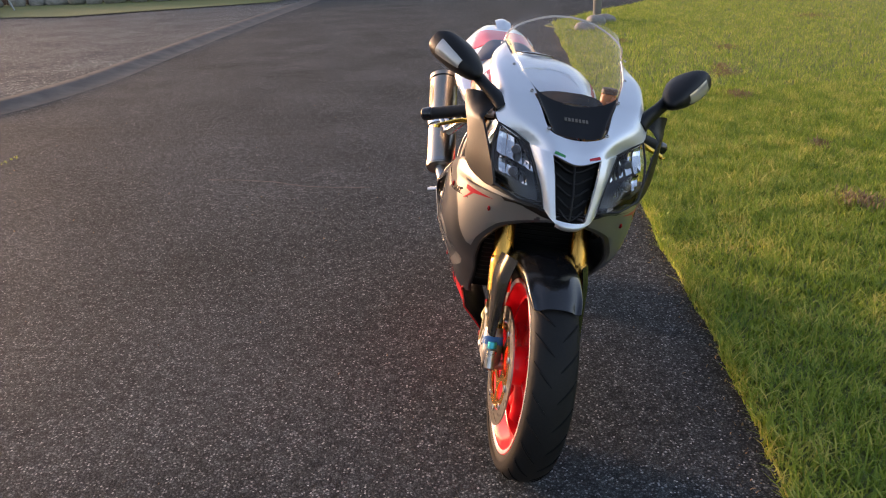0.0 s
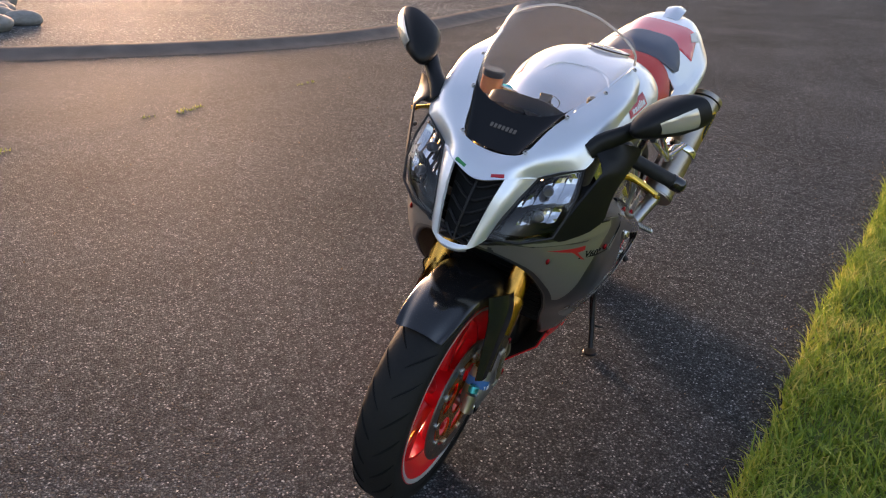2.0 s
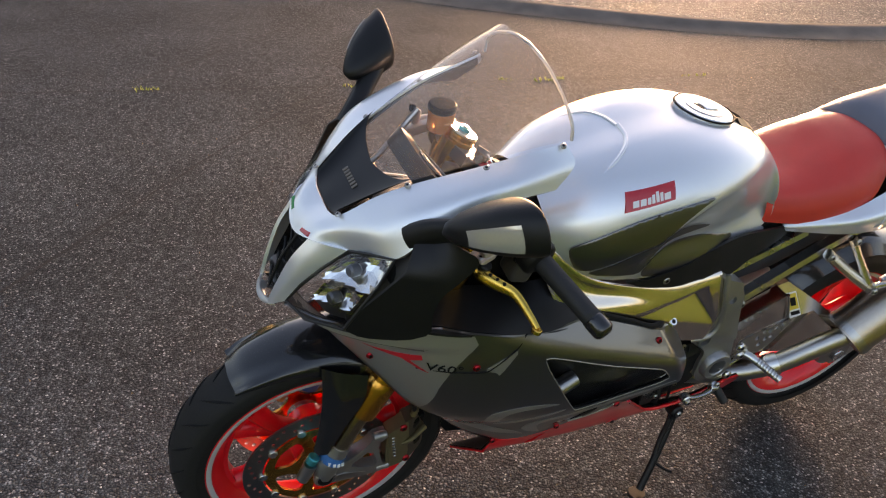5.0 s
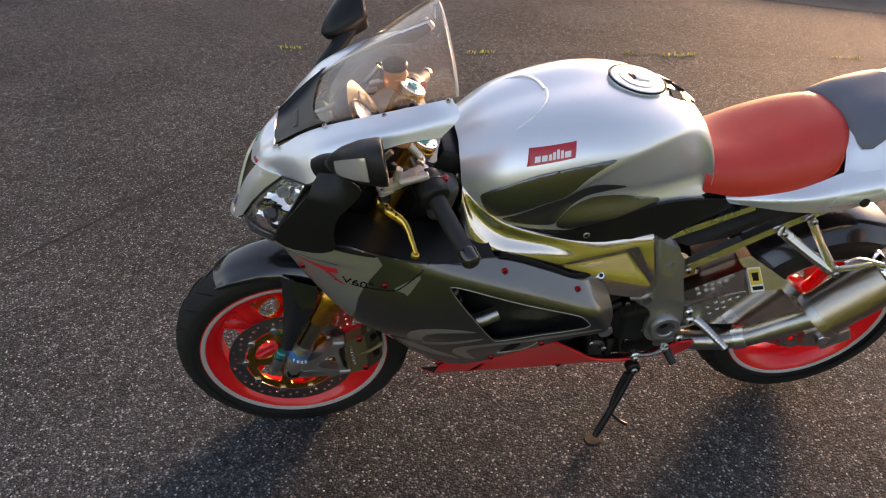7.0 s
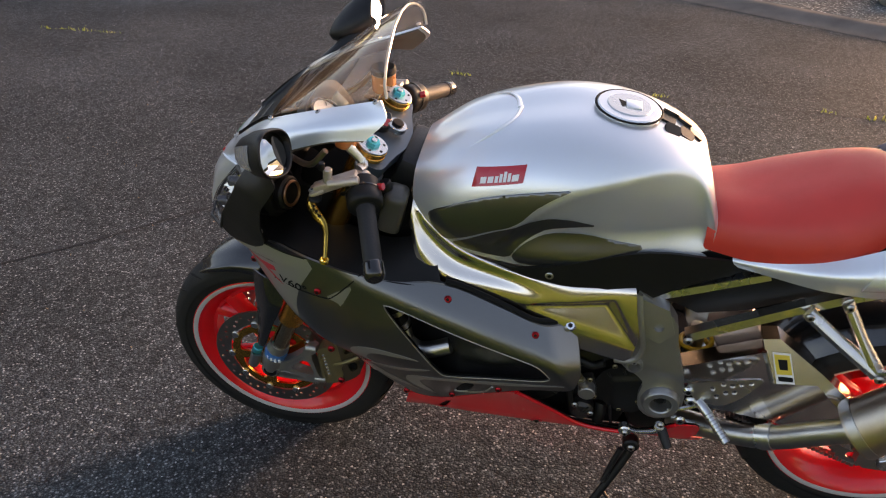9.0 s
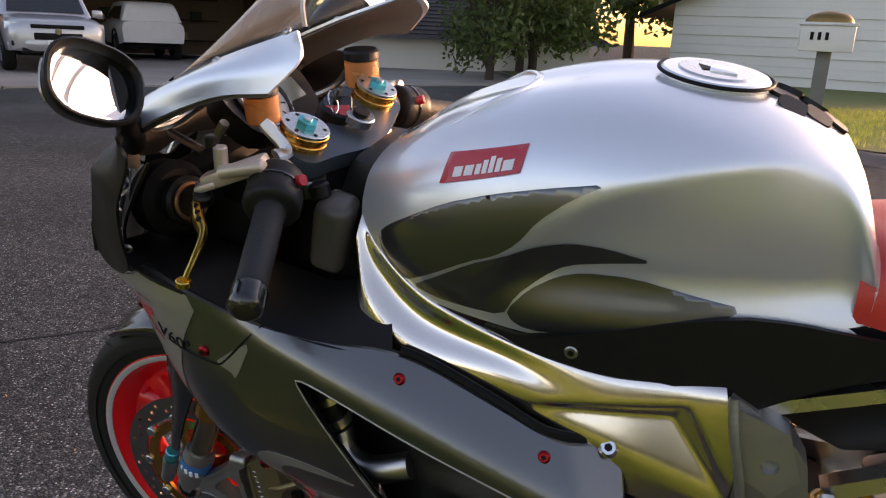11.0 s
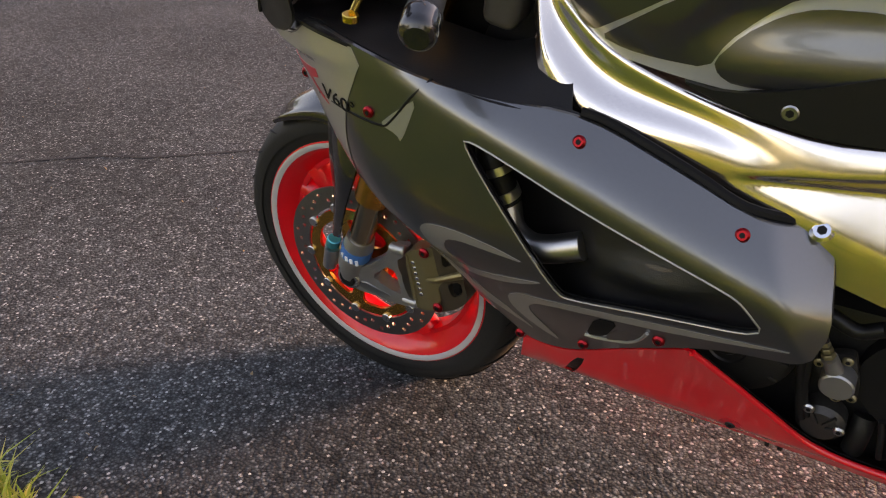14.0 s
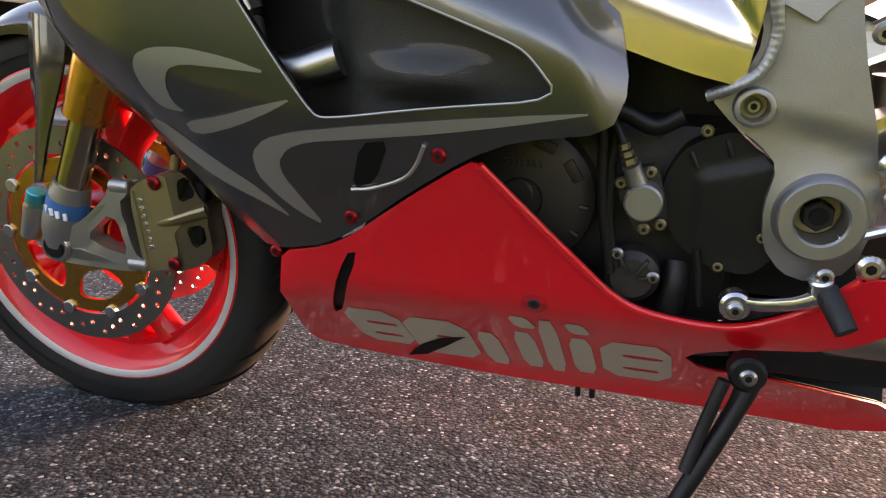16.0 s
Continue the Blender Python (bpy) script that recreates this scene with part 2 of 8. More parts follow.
def glass(name, tint, rough=0.0, dust=0.0):
    """A clear thin sheet: straight through, with gloss that grows at grazing angles."""
    m, n, l, b = nodes(name)
    n.remove(b)
    out = n["Material Output"]
    clear, shine, mix, edge, rise, floor = n.new("ShaderNodeBsdfTransparent"), n.new("ShaderNodeBsdfGlossy"), n.new("ShaderNodeMixShader"), n.new("ShaderNodeLayerWeight"), n.new("ShaderNodeMath"), n.new("ShaderNodeMath")
    clear.inputs["Color"].default_value = (*tint, 1)
    shine.inputs["Roughness"].default_value = rough
    rise.operation, rise.inputs[1].default_value = "POWER", 4.0
    floor.operation, floor.inputs[1].default_value, floor.inputs[2].default_value = "MULTIPLY_ADD", 0.85, 0.05
    l.new(edge.outputs["Facing"], rise.inputs[0])
    l.new(rise.outputs[0], floor.inputs[0])
    l.new(floor.outputs[0], mix.inputs[0])
    l.new(clear.outputs[0], mix.inputs[1])
    l.new(shine.outputs[0], mix.inputs[2])
    film, veil = n.new("ShaderNodeBsdfTranslucent"), n.new("ShaderNodeMixShader")
    film.inputs["Color"].default_value, veil.inputs[0].default_value = (0.8, 0.8, 0.8, 1), dust
    l.new(mix.outputs[0], veil.inputs[1])
    l.new(film.outputs[0], veil.inputs[2])
    l.new(veil.outputs[0], out.inputs["Surface"])
    return m


SCREEN = glass("clear_acrylic", (0.95, 0.955, 0.96), 0.015, 0.04)
LENS = glass("clear_lens", (0.95, 0.96, 0.97), 0.02)
MIRROR = surface("mirror_glass", (0.92, 0.92, 0.92), 0.02, 1.0, vary=0.0)

# ---- ground ----
def chipseal(name, fine=1.0, tone_lift=1.0):
    """Stone chips in a dark binder: pale and dark, uneven in size."""
    m, n, l, b = nodes(name)
    tex = n.new("ShaderNodeTexCoord")
    chips, size, stain, patch = n.new("ShaderNodeTexVoronoi"), n.new("ShaderNodeTexVoronoi"), n.new("ShaderNodeTexNoise"), n.new("ShaderNodeTexNoise")
    chips.inputs["Scale"].default_value, size.inputs["Scale"].default_value = 170 * fine, 260 * fine
    stain.inputs["Scale"].default_value, stain.inputs["Detail"].default_value = 0.9, 6
    patch.inputs["Scale"].default_value, patch.inputs["Detail"].default_value = 22, 6
    for t in (chips, size, stain, patch):
        l.new(tex.outputs["Object"], t.inputs["Vector"])
    split = n.new("ShaderNodeSeparateColor")
    l.new(chips.outputs["Color"], split.inputs[0])
    tone = n.new("ShaderNodeValToRGB")
    e = tone.color_ramp.elements
    e[0].position, e[0].color = 0.0, (0.062 * tone_lift, 0.062 * tone_lift, 0.063 * tone_lift, 1)
    e[1].position, e[1].color = 1.0, (0.42 * tone_lift, 0.425 * tone_lift, 0.42 * tone_lift, 1)
    for at, v in ((0.45, 0.092), (0.75, 0.125), (0.93, 0.22)):
        k, v = e.new(at), v * tone_lift
        k.color = (v * 0.90, v * 0.985, v * 1.01, 1)
    l.new(split.outputs[0], tone.inputs[0])
    edge = n.new("ShaderNodeMapRange")
    edge.inputs["From Min"].default_value, edge.inputs["From Max"].default_value = 0.15, 0.55
    edge.inputs["To Min"].default_value, edge.inputs["To Max"].default_value = 1.0, 0.25
    l.new(chips.outputs["Distance"], edge.inputs["Value"])
    dim = n.new("ShaderNodeMix")
    dim.data_type, dim.blend_type = "RGBA", "MULTIPLY"
    dim.inputs[0].default_value = 0.8
    l.new(tone.outputs[0], dim.inputs[6])
    l.new(edge.outputs[0], dim.inputs[7])
    wear = n.new("ShaderNodeMapRange")
    wear.inputs["From Min"].default_value, wear.inputs["From Max"].default_value = 0.3, 0.75
    wear.inputs["To Min"].default_value, wear.inputs["To Max"].default_value = 0.75, 1.35
    l.new(stain.outputs["Fac"], wear.inputs["Value"])
    wear2 = n.new("ShaderNodeMapRange")
    wear2.inputs["From Min"].default_value, wear2.inputs["From Max"].default_value = 0.25, 0.75
    wear2.inputs["To Min"].default_value, wear2.inputs["To Max"].default_value = 0.62, 1.38
    l.new(patch.outputs["Fac"], wear2.inputs["Value"])
    prod = n.new("ShaderNodeMath")
    prod.operation = "MULTIPLY"
    l.new(wear.outputs[0], prod.inputs[0])
    l.new(wear2.outputs[0], prod.inputs[1])
    tint = n.new("ShaderNodeMix")
    tint.data_type, tint.blend_type = "RGBA", "MULTIPLY"
    tint.inputs[0].default_value = 1.0
    l.new(dim.outputs[2], tint.inputs[6])
    l.new(prod.outputs[0], tint.inputs[7])
    stones, pick = n.new("ShaderNodeTexVoronoi"), n.new("ShaderNodeSeparateColor")
    stones.inputs["Scale"].default_value = 95 * fine
    l.new(tex.outputs["Object"], stones.inputs["Vector"])
    l.new(stones.outputs["Color"], pick.inputs[0])
    chosen, near, shown, pale = n.new("ShaderNodeMath"), n.new("ShaderNodeMath"), n.new("ShaderNodeMath"), n.new("ShaderNodeMix")
    chosen.operation, chosen.inputs[1].default_value = "GREATER_THAN", 0.84
    near.operation, near.inputs[1].default_value = "LESS_THAN", 0.30
    shown.operation, pale.data_type = "MULTIPLY", "RGBA"
    l.new(pick.outputs[0], chosen.inputs[0])
    l.new(stones.outputs["Distance"], near.inputs[0])
    l.new(chosen.outputs[0], shown.inputs[0])
    l.new(near.outputs[0], shown.inputs[1])
    hue = n.new("ShaderNodeValToRGB")
    hue.color_ramp.elements[0].color, hue.color_ramp.elements[1].color = (0.13 * tone_lift, 0.134 * tone_lift, 0.134 * tone_lift, 1), (0.46 * tone_lift, 0.465 * tone_lift, 0.46 * tone_lift, 1)
    l.new(pick.outputs[1], hue.inputs[0])
    l.new(shown.outputs[0], pale.inputs[0])
    l.new(tint.outputs[2], pale.inputs[6])
    l.new(hue.outputs[0], pale.inputs[7])
    l.new(pale.outputs[2], b.inputs["Base Color"])
    b.inputs["Specular IOR Level"].default_value = 0.05
    rough = n.new("ShaderNodeMapRange")
    rough.inputs["To Min"].default_value, rough.inputs["To Max"].default_value = 0.65, 1.0
    l.new(split.outputs[1], rough.inputs["Value"])
    l.new(rough.outputs[0], b.inputs["Roughness"])
    k = n.new("ShaderNodeBump")
    k.inputs["Strength"].default_value, k.inputs["Distance"].default_value = 0.65, 0.004 / fine
    k.invert = True
    l.new(chips.outputs["Distance"], k.inputs["Height"])
    k2 = n.new("ShaderNodeBump")
    k2.inputs["Strength"].default_value, k2.inputs["Distance"].default_value = 0.4, 0.002 / fine
    l.new(size.outputs["Distance"], k2.inputs["Height"])
    l.new(k.outputs[0], k2.inputs["Normal"])
    l.new(k2.outputs[0], b.inputs["Normal"])
    return m


ASPHALT = chipseal("chipseal_asphalt")
SOIL = surface("lawn_soil", (0.095, 0.13, 0.024), 0.9, other=(0.16, 0.165, 0.042), scale=6, bump=0.8)
GRAVEL = chipseal("loose_gravel", 0.32, 1.6)
CONCRETE = surface("worn_concrete", (0.135, 0.112, 0.097), 0.9, other=(0.08, 0.068, 0.06), scale=22, bump=0.9)
CRACK = surface("joint_tar", (0.008, 0.008, 0.008), 0.8, vary=0.3)
STONE = surface("river_stone", (0.34, 0.32, 0.29), 0.7, other=(0.2, 0.19, 0.17), scale=14, bump=0.3)


def flat(outline, z, lip=0.0):
    """A level patch over an (x, y) outline; lip lets its edge down to the ground."""
    bm = bmesh.new()
    top = [bm.verts.new((x, y, z)) for x, y in outline]
    f = bm.faces.new(top)
    if lip:
        low = [bm.verts.new((x, y, z - lip)) for x, y in outline]
        for i in range(len(top)):
            j = (i + 1) % len(top)
            bm.faces.new((top[i], top[j], low[j], low[i]))
    bmesh.ops.triangulate(bm, faces=[f])
    return bm


tagged(part("ground", grid([[(x, y, 0) for x in (-900, -60, -12, -4, 0, 4, 12, 60, 900)] for y in (-900, -60, -12, -4, 0, 4, 12, 60, 900)]), ASPHALT, smooth=0),
       "dark worn chip seal driveway with pale stone chips", "ground", kind="structure")


def lawn_edge(y):
    return 0.745 + 0.142 * y + 0.10 * max(0.0, -0.25 - y) + 0.012 * math.sin(3.1 * y) + 0.006 * math.sin(11 * y + 1)


LAWN_END = [(2.62, 12.6), (2.46, 13.2), (3.05, 14.4), (4.0, 15.9), (5.4, 17.8), (6.9, 20.1), (9.0, 23.3), (13.0, 29.2), (20.0, 38.8), (40.0, 64.0)]
near_lawn = [(lawn_edge(y), y) for y in np.arange(-14, 12.5, 0.25)]
tagged(part("lawn_near", flat(near_lawn + LAWN_END + [(40, -14)], 0.022, 0.03), SOIL, smooth=0),
       "sunlit green lawn with an untrimmed edge along the driveway", "lawn", kind="structure")
kerb = spline([(-22, -6), (-14, -2.2), (-9.2, 0.76), (-7.6, 2.3), (-6.0, 3.95), (-4.85, 5.6), (-4.35, 7.6), (-4.25, 11), (-4.1, 16.5), (-3.7, 26), (-3, 40)], 8)


def side_step(line, d):
    """The line shifted d to its left."""
    way = np.gradient(line, axis=0)
    way /= np.linalg.norm(way, axis=1)[:, None]
    return line + d * np.stack((-way[:, 1], way[:, 0]), 1)


def kerb_rows(line):
    prof = ((-0.34, 0.003), (-0.22, 0.012), (-0.12, 0.032), (-0.05, 0.055), (0.0, 0.068), (0.05, 0.073), (0.12, 0.074), (0.16, 0.05))
    lines = [side_step(line, d) for d, _ in prof]
    return [[(*l[i], h) for l, (_, h) in zip(lines, prof)] for i in range(len(line))]


tagged(part("kerb", grid(kerb_rows(kerb)), CONCRETE, smooth=30), "low weathered concrete kerb along the driveway", "kerb", kind="structure")
beyond = side_step(kerb, 0.12)
far = [tuple(q) for q in beyond]
tagged(part("gravel_yard", flat(far[22:] + [(-40, 40), (-40, 22), (-12.2, 7.1), (-8.1, 4.25)], 0.07), GRAVEL, smooth=0),
       "grey gravel yard beyond the kerb", "gravel yard", kind="structure")
tagged(part("lawn_far", flat(far[:25] + [(-8.1, 4.25), (-12.2, 7.1), (-40, 22), (-40, -6)], 0.085), SOIL, smooth=0),
       "small green lawn beyond the kerb", "lawn", kind="structure")
tagged(part("lawn_back", flat([(-4.6, 25), (-10, 21), (-40, 31), (-40, 60), (-3, 60)], 0.10), SOIL, smooth=0),
       "strip of lawn behind the gravel yard", "lawn", kind="structure")


def blades(name, places, label, tall=(0.018, 0.055), seed=3, material=None, category="grass"):
    """A stretch of grass: thin bent blades, one mesh."""
    rng = np.random.default_rng(seed)
    n = len(places)
    h = rng.uniform(*tall, n) * (0.8 + 0.5 * rng.random(n) ** 2)
    a, lean, w = rng.uniform(0, math.tau, n), rng.uniform(0.2, 1.5, n), rng.uniform(0.0018, 0.0036, n)
    h *= 1 + 0.22 * np.sin(places[:, 0] * 9 + 2 * np.sin(places[:, 1] * 5)) * np.sin(places[:, 1] * 11 + places[:, 0] * 4)
    base = np.column_stack((places, np.full(n, 0.0)))
    base[:, 2] = places[:, 2] if places.shape[1] > 2 else 0.02
    base = base[:, :3]
    across = np.column_stack((np.cos(a), np.sin(a), np.zeros(n))) * w[:, None]
    over = np.column_stack((-np.sin(a), np.cos(a), np.zeros(n))) * (h * lean)[:, None]
    up = np.column_stack((np.zeros(n), np.zeros(n), h))
    v = np.stack((base - across, base + across, base + over * 0.35 + up * 0.6 + across * 0.8, base + over * 0.35 + up * 0.6 - across * 0.8, base + over + up), 1).reshape(-1, 3)
    k = np.arange(n)[:, None] * 5
    quads, tris = (k + np.array([[0, 1, 2, 3]])).tolist(), (k + np.array([[3, 2, 4]])).tolist()
    mesh = bpy.data.meshes.new(name)
    mesh.from_pydata(v, [], quads + tris)
    return tagged(link(name, mesh, material or GRASS, None, label, 0), "", category, kind="stuff")


def grass_material():
    m, n, l, b = nodes("grass_blade")
    geo, ramp, tex, noise_tex, add = n.new("ShaderNodeNewGeometry"), n.new("ShaderNodeValToRGB"), n.new("ShaderNodeTexCoord"), n.new("ShaderNodeTexNoise"), n.new("ShaderNodeMath")
    noise_tex.inputs["Scale"].default_value, noise_tex.inputs["Detail"].default_value, noise_tex.inputs["Roughness"].default_value = 4.0, 4, 0.65
    l.new(tex.outputs["Object"], noise_tex.inputs["Vector"])
    add.operation = "MULTIPLY_ADD"
    add.inputs[1].default_value, add.inputs[2].default_value = 0.60, -0.08
    l.new(geo.outputs["Random Per Island"], add.inputs[0])
    sum2 = n.new("ShaderNodeMath")
    l.new(add.outputs[0], sum2.inputs[0])
    shift = n.new("ShaderNodeMapRange")
    shift.inputs["From Min"].default_value, shift.inputs["From Max"].default_value = 0.3, 0.7
    shift.inputs["To Max"].default_value = 0.55
    l.new(noise_tex.outputs["Fac"], shift.inputs["Value"])
    l.new(shift.outputs[0], sum2.inputs[1])
    e = ramp.color_ramp.elements
    e[0].color, e[1].color = (0.092, 0.188, 0.023, 1), (0.82, 0.66, 0.19, 1)
    k = e.new(0.55)
    k.color = (0.34, 0.435, 0.048, 1)
    l.new(sum2.outputs[0], ramp.inputs[0])
    l.new(ramp.outputs[0], b.inputs["Base Color"])
    b.inputs["Roughness"].default_value = 0.55
    thin = n.new("ShaderNodeBsdfTranslucent")
    l.new(ramp.outputs[0], thin.inputs["Color"])
    mix = n.new("ShaderNodeMixShader")
    mix.inputs[0].default_value = 0.45
    l.new(b.outputs[0], mix.inputs[1])
    l.new(thin.outputs[0], mix.inputs[2])
    l.new(mix.outputs[0], n["Material Output"].inputs["Surface"])
    return m


GRASS = grass_material()
rng = np.random.default_rng(5)


def strewn(n, x0, x1, y0, y1, power=1.0):
    """Places along the lawn, denser at its edge."""
    y = y0 + (y1 - y0) * rng.beta(1.25, 1.25, n)
    x = np.array([lawn_edge(q) for q in y]) + x0 + (x1 - x0) * rng.beta(1.0, power, n)
    end = np.array(LAWN_END[1:])
    keep = y < np.interp(x, end[:, 0], end[:, 1]) - 0.03
    return np.column_stack((x, y, np.full(n, 0.02)))[keep]


blades("grass_near", strewn(170000, -0.02, 4.5, -3.4, 5.6, 2.6), "green and yellow grass blades on the near lawn")
blades("grass_middle", strewn(130000, 0, 8.5, 1.5, 21, 1.6), "green grass blades on the middle of the lawn", (0.03, 0.075), 4)
blades("grass_side", strewn(80000, 0.6, 8.0, -6, 6.5, 1.5), "green grass blades on the side of the lawn", (0.025, 0.06), 8)
blades("grass_fringe", strewn(5000, -0.02, 0.06, -3, 12), "straggling grass blades along the driveway edge", (0.03, 0.07), 6)


STRAW = surface("dry_straw", (0.36, 0.25, 0.13), 0.8, other=(0.15, 0.10, 0.055), scale=30)
for x, y, wide, n in ((2.80, 5.0, 0.13, 420), (3.20, 6.3, 0.16, 420), (3.35, 6.75, 0.10, 260), (2.13, 1.88, 0.12, 420), (7.4, 12.5, 0.35, 500), (2.55, 3.1, 0.07, 160), (4.1, 8.4, 0.16, 300), (3.0, 9.6, 0.12, 200)):
    spots = np.column_stack((rng.normal(x, wide * 0.45, n), rng.normal(y, wide * 0.6, n), rng.uniform(0.03, 0.085, n)))
    blades("dry_clod", spots, "clod of dry brown cut grass on the lawn", (0.012, 0.036), 20 + n, STRAW, "dry grass")
edge_y = rng.uniform(-3.0, 12.0, 900)
litter = np.column_stack(([lawn_edge(q) for q in edge_y] - np.abs(rng.normal(0, 0.07, 900)), edge_y, np.full(900, 0.003)))
blades("edge_litter", litter, "bits of straw and dead leaf along the edge of the driveway", (0.004, 0.012), 31, STRAW, "litter")
yard_spots = np.column_stack((rng.uniform(-3.2, 1.0, 260), rng.uniform(-2.5, 6.0, 260), np.full(260, 0.002)))
blades("driveway_litter", yard_spots, "scattered bits of straw on the driveway", (0.003, 0.009), 33, STRAW, "litter")


def seam(name, points, width, label, material=None, z=0.003):
    line = spline(points, 14)
    jig = np.random.default_rng(len(points)).normal(0, 0.004, line.shape)
    line = line + jig
    w = width / 2
    rows = [[(*p, z), (*q, z)] for p, q in zip(side_step(line, w), side_step(line, -w))]
    return tagged(part(name, grid(rows), material or CRACK, smooth=0), label, "joint", kind="structure")


seam("joint_across", [(-4.1, 5.32), (-1.8, 4.55), (-0.14, 4.09), (1.25, 3.66)], 0.016, "thin dark joint across the driveway")
seam("joint_along", [(-3.9, -1.6), (-3.73, -0.29), (-3.53, 1.27), (-3.44, 2.39), (-3.26, 4.2), (-3.1, 5.1)], 0.014, "thin dark joint along the driveway")
seam("joint_oblique", [(-3.85, -0.3), (-4.7, 0.45), (-5.65, 1.21), (-7.4, 2.2)], 0.012, "thin dark joint running to the kerb")
seam("joint_front", [(2.2, -3.7), (-0.18, -1.8), (-0.69, -1.26), (-2.6, 0.2), (-3.6, 1.0)], 0.012, "thin dark crack ahead of the front wheel")
seam("scratch", [(-1.6, 3.1), (-1.2, 3.0), (-0.9, 2.83), (-0.5, 2.74)], 0.012, "pale scratch in the chip seal", CONCRETE)
tufts = np.concatenate([np.column_stack((rng.normal(x, 0.02, k), rng.uniform(y - d, y + d, k), np.zeros(k))) for x, y, d, k in
                        ((-3.72, -0.15, 0.08, 24), (-3.55, 1.2, 0.10, 34), (-3.42, 2.65, 0.14, 40), (-3.5, 2.3, 0.05, 14), (-3.3, 3.9, 0.12, 20), (-4.2, -3.5, 0.4, 60))])
blades("joint_grass", tufts, "small grass tufts growing in the driveway joint", (0.008, 0.026), 9)

# ---- the motorcycle, leaning on its side stand; x to its left, y to its tail ----
bike = thing("motorcycle", pose(0, 0, 0, 0, 10.8, 0), "white, graphite and red sports motorcycle leaning on its side stand", "motorcycle")
HUB, REAR = (0.003, 0.006, 0.294), (0, 1.425, 0.322)


def wheel(name, hub, rad, half, rim_r, rim_w, material):
    """Tyre, rim with spokes and tape, as parts of one wheel."""
    at = Matrix.Translation(hub)
    crown = [(half * math.sin(a), rad - half * 0.62 * (1 - math.cos(a))) for a in np.linspace(-1.35, 1.35, 17)]
    wall = [(half * 0.98, rad - half * 0.75), (half * 0.93, rim_r + 0.035), (rim_w + 0.006, rim_r + 0.012), (rim_w - 0.004, rim_r - 0.008)]
    prof = crown + wall + [(-x, r) for x, r in wall[::-1]]
    tyre = moved(turned(prof, 96, True), at)
    rim_ob = part(name, moved(turned([(rim_w, rim_r + 0.012), (rim_w + 0.004, rim_r + 0.004), (rim_w, rim_r - 0.008), (rim_w - 0.012, rim_r - 0.02), (rim_w - 0.03, rim_r - 0.036), (0.02, rim_r - 0.045),
                                      (-0.02, rim_r - 0.045), (-rim_w + 0.03, rim_r - 0.036), (-rim_w + 0.012, rim_r - 0.02), (-rim_w, rim_r - 0.008), (-rim_w - 0.004, rim_r + 0.004), (-rim_w, rim_r + 0.012),
                                      (-rim_w + 0.012, rim_r + 0.004), (0, rim_r - 0.02), (rim_w - 0.012, rim_r + 0.004)], 96, True), at), material, bike, "glossy scarlet alloy wheel")
    part("tyre", tyre, RUBBER, rim_ob, "worn black road tyre")
    # tread grooves stand as thin dark inlays on the crown
    groove = []
    for i in range(26):
        a0 = math.tau * i / 26
        for s in (-1, 1):
            line = []
            for u in np.linspace(0, 1, 6):
                b = s * (0.15 + 0.95 * u)
                a = a0 + (0.12 if s > 0 else 0.0) + 0.20 * u
                r = rad - half * 0.62 * (1 - math.cos(b)) + 0.0004
                line.append((half * math.sin(b), r * math.sin(a), r * math.cos(a)))
            groove.append(tube(line, [0.0012, 0.0026, 0.003, 0.003, 0.0022, 0.0010], 2, 5, 0.9))
    part("tread_groove", moved(join(*groove), at), DARK, rim_ob)
    for s in (-1, 1):
        part("rim_tape", moved(turned([(s * (rim_w + 0.0045), rim_r + 0.0035), (s * (rim_w + 0.0052), rim_r), (s * (rim_w + 0.0015), rim_r - 0.0075), (s * (rim_w - 0.004), rim_r - 0.004)], 96, True), at), PINSTRIPE, rim_ob, "thin silver rim tape")
    part("hub", moved(turned([(0.05, 0.03), (0.05, 0.05), (0.03, 0.055), (-0.03, 0.055), (-0.05, 0.05), (-0.05, 0.03)], 32, True), at), material, rim_ob)
    for i in range(5):
        a = math.tau * i / 5 + 0.35
        legs = []
        for d in (-0.16, 0.16):
            p0 = (0, 0.045 * math.sin(a), 0.045 * math.cos(a))
            p1 = (0.004, 0.12 * math.sin(a + d * 0.35), 0.12 * math.cos(a + d * 0.35))
            p2 = (0.006, (rim_r - 0.038) * math.sin(a + d), (rim_r - 0.038) * math.cos(a + d))
            legs.append(tube([p0, p1, p2], [0.018, 0.013, 0.016], 5, 10, 1.5))
        part("spoke", moved(join(*legs), at), material, rim_ob)
    return rim_ob


front_wheel = wheel("front_wheel", HUB, 0.301, 0.060, 0.2325, 0.050, SCARLET)
rear_wheel = wheel("rear_wheel", REAR, 0.312, 0.095, 0.228, 0.078, SCARLET)

# ---- flank shape ----
wide_y = curve([-0.10, -0.085, -0.06, -0.02, 0.03, 0.10, 0.16, 0.22, 0.35, 0.72, 1.1], [0.02, 0.045, 0.085, 0.145, 0.187, 0.226, 0.247, 0.258, 0.267, 0.262, 0.245])
tuck_z = curve([0.10, 0.16, 0.20, 0.25, 0.315, 0.347, 0.416, 0.50, 0.56, 0.66, 0.80, 1.0], [0.002, 0.030, 0.066, 0.112, 0.174, 0.187, 0.212, 0.250, 0.264, 0.266, 0.262, 0.25])


